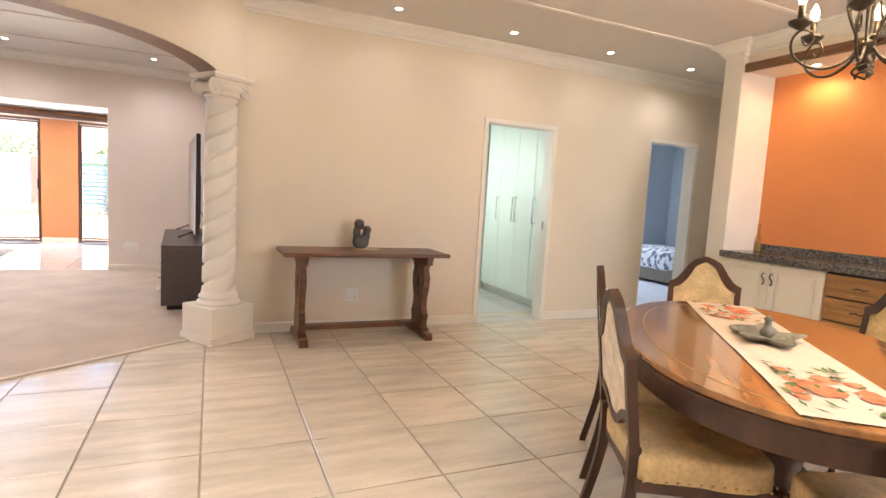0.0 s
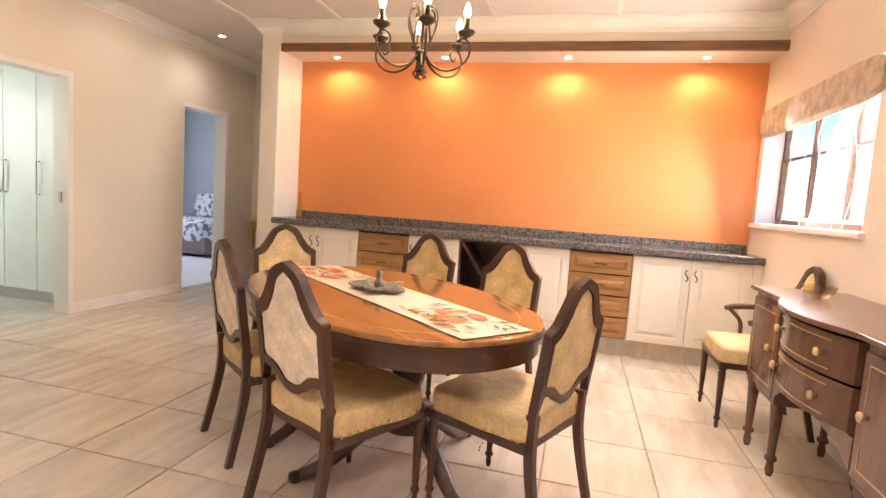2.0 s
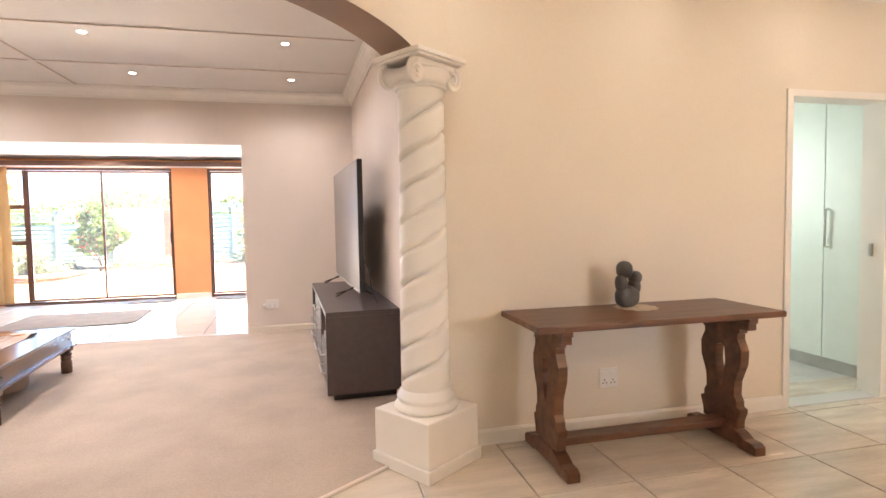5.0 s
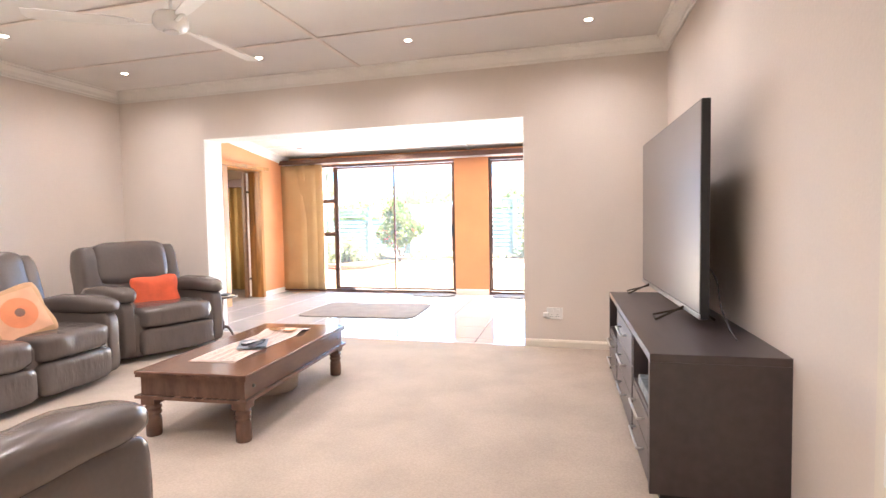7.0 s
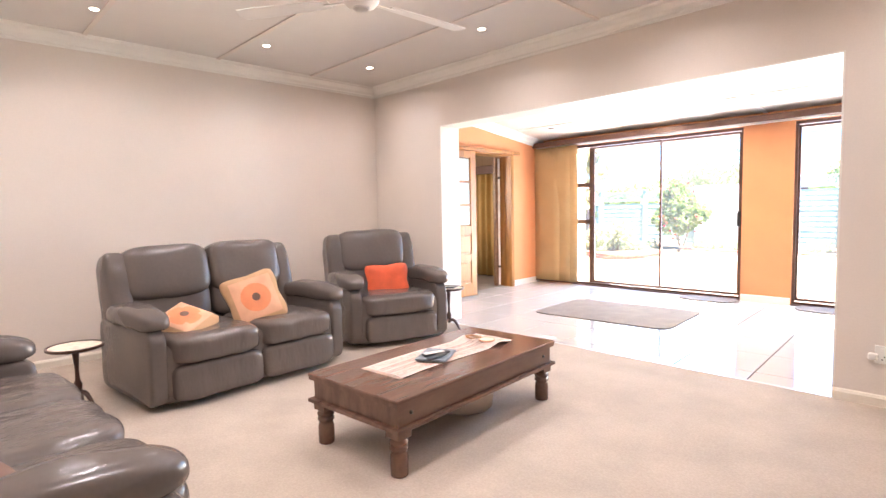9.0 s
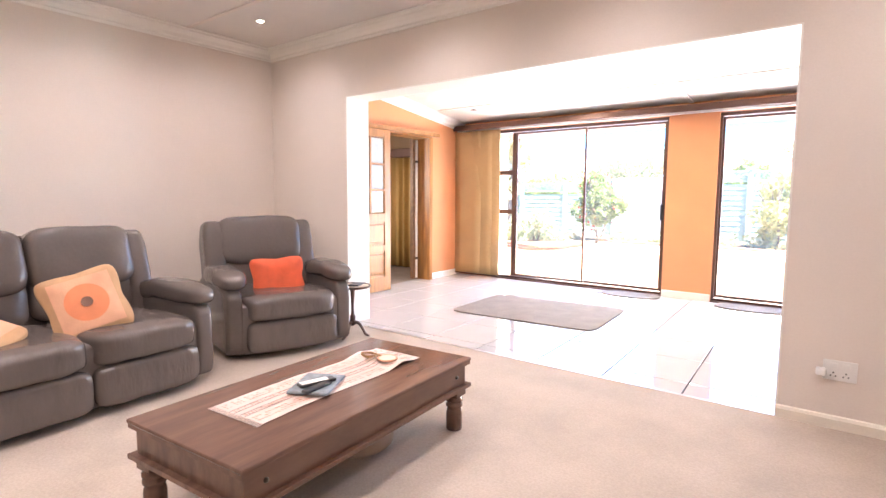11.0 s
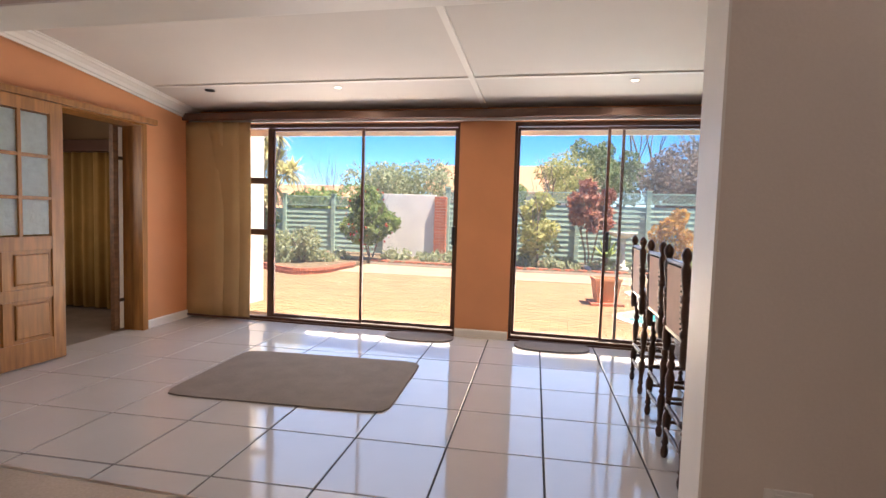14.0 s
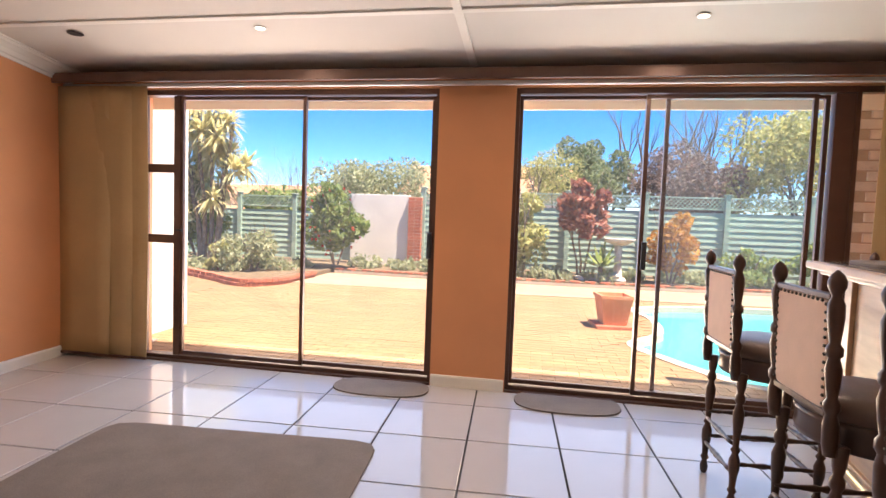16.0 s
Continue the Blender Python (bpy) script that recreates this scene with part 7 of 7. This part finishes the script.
def palm(name, label, at, h, seed):
    s = thing(name, label, "tree", at)
    rr = random.Random(seed)
    pts = []
    for k, (dx, hh) in enumerate(((-.25, h), (.15, h * .95), (.62, h * .88), (-.6, h * .86), (.45, h * .68), (-.45, h * .62))):
        stem = smooth_curve([(dx * .3, 0, 0), (dx * .5, .05, hh * .35), (dx * .8, -.05, hh * .7), (dx, 0, hh)], 4)
        part("trunk", tube(stem, [.055 - .02 * i / len(stem) for i in range(len(stem))], 8), M["bark"], s)
        for j in range(4):
            top = Vector((dx + rr.uniform(-.25, .25), rr.uniform(-.25, .25), hh - j * .32))
            for i in range(110):
                a, e = rr.uniform(0, 6.28), rr.uniform(-.9, 1.2)
                d = Vector((math.cos(a) * math.cos(e), math.sin(a) * math.cos(e), math.sin(e)))
                side = d.cross(Vector((0, 0, 1))).normalized() * .026
                ln = rr.uniform(.35, .65)
                mid = top + d * ln * .6
                tip = top + d * ln + Vector((0, 0, -.10))
                pts += [top, mid + side, tip, mid - side]
    leaf_mesh("crown", np.array([tuple(p) for p in pts]), M["leaf_pale"], s)
    return s


def fence_run(x0, x1, y, top, label):
    f = thing("garden_fence", label, "fence", (0, 0, 0), 0, "green slatted fence panels")
    bw = 1.8
    n = max(1, round((x1 - x0) / bw))
    w = (x1 - x0) / n
    for i in range(n + 1):
        x = x0 + i * w
        p = part("post", boxes((x - .06, x + .06, y - .06, y + .06, .0, top + .06), bevel=.008), M["fence"], f)
        part("post_cap", boxes((x - .08, x + .08, y - .08, y + .08, top + .06, top + .09), bevel=.01), M["fence"], p)
    slat = lat = None
    zlat = top - .28
    for i in range(n):
        x = x0 + i * w + .06
        k = 0
        z = .10
        while z < zlat - .1:
            if slat is None:
                o = part("slat", moved(boxes((0, w - .12, -.010, .010, 0, .135), bevel=.003, seg=1), pose(0, 0, 0, -9)), M["fence"], f)
                slat = o.data
            else:
                o = new("slat", slat)
                o.parent = f
            o.location = (x, y, z)
            z += .14
            k += 1
        bm = bmesh.new()
        nl = int((w - .12) / .10)
        for j in range(-2, nl + 1):
            a = x + j * .10
            for s in (1, -1):
                q0, q1 = (a, zlat + .03), (a + .22, top - .03)
                if s < 0:
                    q0, q1 = (a + .22, zlat + .03), (a, top - .03)
                xs0, xs1 = max(x, min(x + w - .12, q0[0])), max(x, min(x + w - .12, q1[0]))
                if abs(xs1 - xs0) < .05:
                    continue
                tube([(xs0, y - .008 * s, q0[1]), (xs1, y - .008 * s, q1[1])], .012, 4, bm)
        part("lattice", bm, M["fence"], f)
        for z in (zlat, top - .02):
            part("rail", boxes((x, x + w - .12, y - .02, y + .02, z, z + .035), bevel=.003), M["fence"], f)


def build_garden():
    structure("ground", boxes((-400, 400, Y_FRONT + .2, 800, -0.7, -0.35), (-400, 400, -600, Y_FRONT + .2, -.7, -.35)), M["ground"], "dry sandy ground to the horizon")
    # pool cut-out: paving is laid round it
    pool = smooth_curve([(0.55, 13.75), (0.10, 14.45), (-.15, 15.1), (.30, 15.8), (.42, 16.8), (.35, 17.75), (1.6, 18.35), (3.6, 18.5), (6.5, 17.5), (6.8, 15), (4.5, 13.6), (2.0, 13.35), (0.55, 13.75)], 6)[:-1]
    bm = bmesh.new()
    # strips of paving left and right of the pool, then a fan round it
    n = len(pool)
    cx, cy = 3.2, 15.9
    sq = []
    for x, y in pool:
        d = Vector((x - cx, y - cy))
        k = min(4.8 / abs(d.x) if abs(d.x) > 1e-6 else 99, (2.98 if d.y < 0 else 4.05) / abs(d.y) if abs(d.y) > 1e-6 else 99)
        sq.append((cx + d.x * k, cy + d.y * k))
    ring(sq, pool, -0.3, G, "z", bm=bm)
    for b in ((-14, cx - 4.8, 12.9, 20, -.3, G), (cx + 4.8, 14, 12.9, 20, -.3, G)):
        box(bm, *b)
    bmesh.ops.recalc_face_normals(bm, faces=bm.faces)
    t = structure("terrace", bm, M["pavejoint"], "terrace bed of sandy paving")
    structure("terrace_base", boxes((-14, -1.55, 12.85, 20.0, -.34, G - .012), (-1.55, 8.1, 18.7, 20.0, -.34, G - .012), (-1.55, 8.1, 12.9, 13.2, -.34, G - .012)), M["pavejoint"], "sand bed under the paving")
    inside = lambda x, y: sum(((a[1] > y) != (b[1] > y)) and (x < (b[0] - a[0]) * (y - a[1]) / (b[1] - a[1]) + a[0]) for a, b in zip(pool, pool[1:] + pool[:1])) % 2
    # paving bricks in basket pairs: the nearest as pieces, the rest joined
    bx, by = .222, .108
    me = None
    count = 0
    verts, faces = [], []
    for i in range(-31, 22):
        for j in range(0, 54):
            x, y = i * bx + (bx / 2 if j % 2 else 0), 12.92 + j * by
            if inside(x + bx / 2, y + by / 2) or inside(x - .08, y) or inside(x + bx + .08, y + by) or y > 18.35 + max(0, (x + 3)) * .06:
                continue
            if x > 5 or (x < -6.4 and y > 17.2):
                continue
            if y < 14.3 and -3.6 < x < .2 and count < 290:
                if me is None:
                    o = part("paving_brick", boxes((.004, bx - .004, .004, by - .004, -.02, .006), bevel=.003, seg=1), M["paving"], t)
                    me = o.data
                else:
                    o = new("paving_brick", me)
                    o.parent = t
                o.location = (x, y, G + random.uniform(-.001, .001))
                count += 1
            else:
                k = len(verts)
                z = G + .006 + random.uniform(-.001, .001)
                x0, x1, y0, y1 = x + .004, x + bx - .004, y + .004, y + by - .004
                verts += [(x0, y0, z - .02), (x1, y0, z - .02), (x1, y1, z - .02), (x0, y1, z - .02), (x0, y0, z), (x1, y0, z), (x1, y1, z), (x0, y1, z)]
                faces += [(k + 4, k + 5, k + 6, k + 7), (k, k + 1, k + 5, k + 4), (k + 1, k + 2, k + 6, k + 5), (k + 2, k + 3, k + 7, k + 6), (k + 3, k, k + 4, k + 7)]
    me2 = bpy.data.meshes.new("paving_field")
    me2.from_pydata(verts, [], faces)
    me2.materials.append(M["paving"])
    o = new("paving_field", me2)
    o.parent = t
    tagged(o, "field of warm sandy paving bricks", kind="stuff")
    p = structure("pool", prism(pool, -.32, -.16), M["water"], "bright turquoise swimming pool water")
    cp = [(cx + (x - cx) * 1.03, cy + (y - cy) * 1.045) for x, y in pool]
    structure("pool_coping", ring(cp, [(cx + (x - cx) * .995, cy + (y - cy) * .995) for x, y in pool], -.33, G + .012, "z"), M["band"], "pale coping round the pool")
    # low kerb wall with brick coping and the raised bed behind
    kerb = [(-5.9, 20.35), (-3.5, 20.2), (0, 20.3), (4, 20.55), (10, 21.0)]
    kc = smooth_curve(kerb, 6)
    structure("pale_apron", prism([(-6.3, 18.35), (-3, 18.45), (0, 18.7), (4, 18.95), (14, 19.6), (14, 21.4)] + [(x, y + .1) for x, y in kc[::-1]] + [(-6.3, 20.4)], -.3, G + .012), M["apron"], "pale concrete strip between paving and flower bed")
    cop = structure("kerb_coping", ring([(x, y + .19) for x, y in kc], [(x, y - .01) for x, y in kc], -.3, .0, "z", closed=False), M["band"], "mortar bed of the brick kerb")
    me = None
    for (x0, y0), (x1, y1) in zip(kc, kc[1:]):
        L = math.hypot(x1 - x0, y1 - y0)
        k = max(1, int(L / .215))
        for i in range(k):
            f = (i + .5) / k
            if me is None:
                o = part("brick", boxes((-.105, .105, -.0, .10, 0, .10), bevel=.005, seg=1), M["brick"], cop)
                me = o.data
            else:
                o = new("brick", me)
                o.parent = cop
            o.matrix_basis = pose(x0 + (x1 - x0) * f, y0 + (y1 - y0) * f, -.045, 0, 0, math.degrees(math.atan2(y1 - y0, x1 - x0)) + random.uniform(-2, 2))
    structure("flower_bed", prism(kc[::1] + [(10, 24), (-12, 24), (-12, 20.6), (-6.2, 20.6)], -.3, .03), M["soil"], "raised bed of garden soil")
    bed = smooth_curve([(-12, 18.9), (-9.2, 18.9), (-7.7, 18.2), (-6.6, 17.55), (-6.1, 17.95), (-6.05, 18.7), (-6.0, 19.3)], 6)
    structure("flower_bed_side", prism(bed + [(-6.0, 20.8), (-12, 20.8)], -.3, .02), M["soil"], "curved bed of garden soil")
    be = structure("bed_edging", ring([(x, y - .02) for x, y in bed], [(x, y + .06) for x, y in bed], -.2, -.02, "z", closed=False), M["band"], "edging bed of the curved border")
    me = None
    for (x0, y0), (x1, y1) in zip(bed, bed[1:]):
        L = math.hypot(x1 - x0, y1 - y0)
        k = max(1, int(L / .23))
        for i in range(k):
            f = (i + .5) / k
            for lay in (0, 1):
                if me is None:
                    o = part("brick", boxes((-.108, .108, -.06, .06, 0, .07), bevel=.006, seg=1), M["brick"], be)
                    me = o.data
                else:
                    o = new("brick", me)
                    o.parent = be
                o.matrix_basis = pose(x0 + (x1 - x0) * f + lay * .03, y0 + (y1 - y0) * f, G + lay * .075, 0, 0, math.degrees(math.atan2(y1 - y0, x1 - x0)) + random.uniform(-4, 4))
    fence_run(-12.5, -6.1, 22.0, 1.72, "green slatted timber fence with a lattice top behind the palms")
    fence_run(-4.2, 10.2, 22.0, 1.98, "long green slatted timber fence with a lattice top")
    w = structure("garden_wall", boxes((-6.1, -4.55, 21.9, 22.1, 0, 1.84), bevel=.01), M["plasterout"], "white rendered garden wall")
    bp = thing("brick_pier", "red face brick pier at the end of the wall", "pier", (-4.38, 21.9, 0))
    me = None
    for k in range(20):
        for j in range(2):
            if me is None:
                o = part("brick", boxes((0, .165, -.11, .11, 0, .075), bevel=.004, seg=1), M["brick"], bp)
                me = o.data
            else:
                o = new("brick", me)
                o.parent = bp
            o.location = (-.17 + j * .172 + (.01 if k % 2 else 0), 0, .15 + k * .082)
    part("core", boxes((-.16, .16, -.1, .1, 0, 1.80)), M["band"], bp)
    # house outside
    structure("wall_outside_west", boxes((-5.6, -5.36, 12.9, 14.35, -.3, 2.55)), M["plasterout"], "white rendered wall of the house outside")
    structure("eave_soffit", boxes((-8, 6, 12.9, 13.14, 2.30, 2.36), (-8, 6, 13.12, 13.15, 2.185, 2.58)), M["plasterout"], "pale eave soffit over the terrace")
    w = structure("wall_outside_east", boxes((.93, 2.2, 13.17, 13.40, -.3, 2.62)), M["band"], "whitewashed face brick wall of the house outside")
    me = None
    for k in range(33):
        for j in range(3):
            x = .93 + j * .232 + (.116 if k % 2 else 0)
            if me is None:
                o = part("brick", boxes((.004, .228, -.014, .02, 0, .066), bevel=.004, seg=1), M["whitebrick"], w)
                me = o.data
            else:
                o = new("brick", me)
                o.parent = w
            o.location = (x, 13.168, G + .01 + k * .076)
    # pot
    p = thing("plant_pot", "square terracotta pot on a brick base by the pool", "pot", (-.28, 16.05, G), 8)
    bm = bmesh.new()
    rows = []
    for hw, z in ((.15, .05), (.20, .40), (.215, .40), (.215, .44), (.18, .44), (.17, .38)):
        rows.append([bm.verts.new((a * hw, b * hw, z)) for a, b in ((-1, -1), (1, -1), (1, 1), (-1, 1))])
    for a, b in zip(rows, rows[1:]):
        for k in range(4):
            bm.faces.new((a[k], a[(k + 1) % 4], b[(k + 1) % 4], b[k]))
    bm.faces.new(rows[0][::-1])
    bm.faces.new(rows[-1])
    part("pot", bm, M["potclay"], p)
    part("base", boxes((-.26, .26, -.24, .24, 0, .05), bevel=.006), M["brick"], p)
    # bird bath
    b = thing("bird_bath", "pale stone bird bath in the flower bed", "bird bath", (.47, 20.9, .03))
    part("stem", lathe([(.16, 0), (.15, .05), (.10, .10), (.07, .45), (.09, .80)], 16), M["rock"], b, smooth=True)
    part("bowl", lathe([(.08, .79), (.3, .88), (.36, .95), (.33, .95), (.25, .89), (.001, .87)], 24), M["rock"], b, smooth=True)
    rr = random.Random(9)
    for k in range(9):
        x = -.35 + k * .12 + rr.uniform(-.05, .05)
        r = rr.uniform(.06, .17)
        o = part("rock", puff(-r, r, -r * .8, r * .8, -.02, r * 1.1, p=2.6, n=6, wrinkle=.05, freq=7, seed=k), M["rock"], None)
        o.location = (x, 20.7 + rr.uniform(0, .3), .03)
        tagged(o, "pale rough garden rock in the bed", "rock", "rocks in the bed")
    # planting
    palm("dracaena_tree", "tall dracaena with pale spiky heads by the fence", (-8.85, 19.9, .0), 3.7, 3)
    shrub("bush", "dense green bush behind the dracaena", "bush", (-9.5, 20.5, 0), .85, 2.5, M["leaf_g"], .08, 3600, 11, clumps=24)
    shrub("bush", "grey green wispy bush in the curved bed", "bush", (-7.35, 19.3, 0), .75, .95, M["leaf_s"], .06, 2000, 12)
    shrub("bush", "low yellow green bush in the curved bed", "bush", (-7.9, 18.9, 0), .35, .6, M["leaf_y"], .07, 700, 13)
    shrub("bougainvillea", "round green bougainvillea with red flowers", "bush", (-5.98, 20.6, .1), .66, 1.85, M["leaf_g"], .085, 4200, 14, clumps=26, flowers=M["flower"])
    shrub("bush", "tall yellow green shrub in front of the fence", "bush", (-1.62, 20.95, .03), .48, 2.2, M["leaf_y"], .075, 2200, 15, clumps=24)
    shrub("copper_shrub", "red copperleaf shrub in front of the fence", "bush", (-.33, 21.0, .03), .52, 2.2, M["leaf_r"], .11, 1300, 16, low=.85, clumps=22)
    shrub("orange_shrub", "bright orange leaved shrub in the flower bed", "bush", (1.6, 20.9, .03), .52, 1.6, M["leaf_o"], .07, 1700, 17, clumps=26, low=.2)
    shrub("bush", "green shrub at the fence", "bush", (3.2, 21.2, .03), .6, .8, M["leaf_g"], .07, 1100, 18)
    shrub("bush", "green shrub at the fence", "bush", (5.0, 21.2, .03), .8, 1.0, M["leaf_g"], .08, 1400, 28)
    a = thing("agave", "spiky green agave in the flower bed", "agave", (.1, 20.8, .03))
    pts = []
    for i in range(34):
        an, el = rr.uniform(0, 6.28), rr.uniform(.25, 1.3)
        d = Vector((math.cos(an) * math.cos(el), math.sin(an) * math.cos(el), math.sin(el)))
        sd = d.cross(Vector((0, 0, 1))).normalized() * .045
        ln = rr.uniform(.45, .75)
        o0 = Vector((0, 0, .3))
        pts += [o0, o0 + d * ln * .45 + sd, o0 + d * ln, o0 + d * ln * .45 - sd]
    leaf_mesh("crown", np.array([tuple(q) for q in pts]), M["leaf_g"], a)
    part("trunk", tube([(0, 0, 0), (0, 0, .32)], .05, 8), M["bark"], a)
    # trees beyond the fence
    def tree(label, at, h, rad, m, size, n, seed, low, clumps=26, spread=.7):
        s = thing("tree", label, "tree", at)
        bm, tips = limbs((0, 0, 0), h * .5, spread, 2, .12, seed, 2)
        part("trunk", bm, M["bark"], s)
        leaf_mesh("crown", leaves(int(n * 2.2), (0, 0, (h + low) / 2), (rad, rad, (h - low) / 2), size * .66, seed, clumps=clumps), m, s)
    tree("airy green tree beyond the white wall", (-7.1, 27.5, -.3), 3.6, 2.5, M["leaf_s"], .11, 3600, 31, 1.9, clumps=40)
    tree("dark green tree beyond the fence", (.4, 26.5, -.3), 4.5, 1.5, M["leaf_d"], .11, 3800, 32, 1.8, clumps=34)
    tree("feathery yellow green tree beyond the fence", (-1.0, 25.5, -.3), 3.9, 1.1, M["leaf_y"], .07, 2000, 33, 2.0, clumps=34)
    tree("purple brown tree beyond the fence", (3.2, 26.0, -.3), 4.0, 1.75, M["leaf_p"], .10, 5200, 34, 1.5, clumps=40)
    tree("broad bright green tree beyond the fence", (6.2, 25.5, -.3), 5.2, 2.1, M["leaf_y"], .11, 6000, 35, 1.4, clumps=44)
    shrub("hedge", "green hedge along the far side of the fence", "hedge", (-2.6, 23.3, -.3), 1.2, 2.5, M["leaf_g"], .10, 2400, 36, low=1.2)
    shrub("hedge", "green hedge along the far side of the fence", "hedge", (-8.8, 23.4, -.3), 1.6, 2.2, M["leaf_g"], .10, 1800, 37, low=1.2)
    for at, h, seed, label in (((-10.8, 25.5, -.3), 3.0, 41, "bare leafless shrub beyond the fence"), ((-9.2, 25.5, -.3), 3.1, 42, "bare leafless shrub beyond the fence"), ((3.1, 28.4, -.3), 5.6, 43, "tall bare branched tree beyond the fence"), ((4.6, 28.0, -.3), 5.8, 44, "tall bare branched tree beyond the fence")):
        s = thing("bare_tree", label, "tree", at, 0, "leafless trees")
        bm, tips = limbs((0, 0, 0), h * .62, .42, 3, (.05 if h < 4 else .085) * h / 3, seed, 3)
        part("trunk", bm, M["bark"], s)
    # ground cover in the beds
    rs = np.random.RandomState(5)
    pts = []
    for k in range(70):
        x = rs.uniform(-5.6, 7.5)
        yk = np.interp(x, [q[0] for q in kc], [q[1] for q in kc])
        pts.append(leaves(70, (x, yk + rs.uniform(.3, 1.3), .12), (rs.uniform(.15, .32), .2, rs.uniform(.1, .25)), .07, 100 + k, shell=.2, droop=-.8))
    me = bpy.data.meshes.new("ground_cover")
    allp = np.concatenate(pts)
    me.from_pydata(allp.tolist(), [], [(4 * i, 4 * i + 1, 4 * i + 2, 4 * i + 3) for i in range(len(allp) // 4)])
    me.materials.append(M["leaf_s"])
    tagged(new("ground_cover", me), "low grey green ground cover plants in the beds", "plants", kind="stuff")
    pts = [leaves(60, (rs.uniform(-11, -6.4), rs.uniform(18.95, 20.4), .12), (.3, .25, .18), .07, 300 + k, shell=.2, droop=-.8) for k in range(26)]
    me = bpy.data.meshes.new("ground_cover")
    allp = np.concatenate(pts)
    me.from_pydata(allp.tolist(), [], [(4 * i, 4 * i + 1, 4 * i + 2, 4 * i + 3) for i in range(len(allp) // 4)])
    me.materials.append(M["leaf_s"])
    tagged(new("ground_cover", me), "low plants in the curved bed", "plants", kind="stuff")
    structure("boundary_wall_south", boxes((-3, 12, -4.2, -4.0, -.4, 1.2), bevel=.01), M["plasterout"], "pale rendered boundary wall outside the dining window")
    # neighbours
    for at, sx, sy, label in (((-3.5, 38, 0), 4.5, 3, "neighbouring house with a terracotta tiled roof"), ((-16.5, 40, -1.2), 5.0, 3, "low sandy neighbouring house")):
        h = thing("neighbour_house", label, "house", at)
        part("wall", boxes((-sx, sx, -sy, sy, -.5, 2.6)), M["plasterout"], h)
        part("roof", prism([(-sy - .4, 2.5), (sy + .4, 2.5), (0, 4.2)], -sx - .4, sx + .4, "x"), M["rooftile"], h)
        for x in (-sx * .5, sx * .4):
            wi = part("window", boxes((x - .6, x + .6, -sy - .03, -sy + .02, .9, 2.1)), M["bronze"], h)


build_garden()
build_floors()
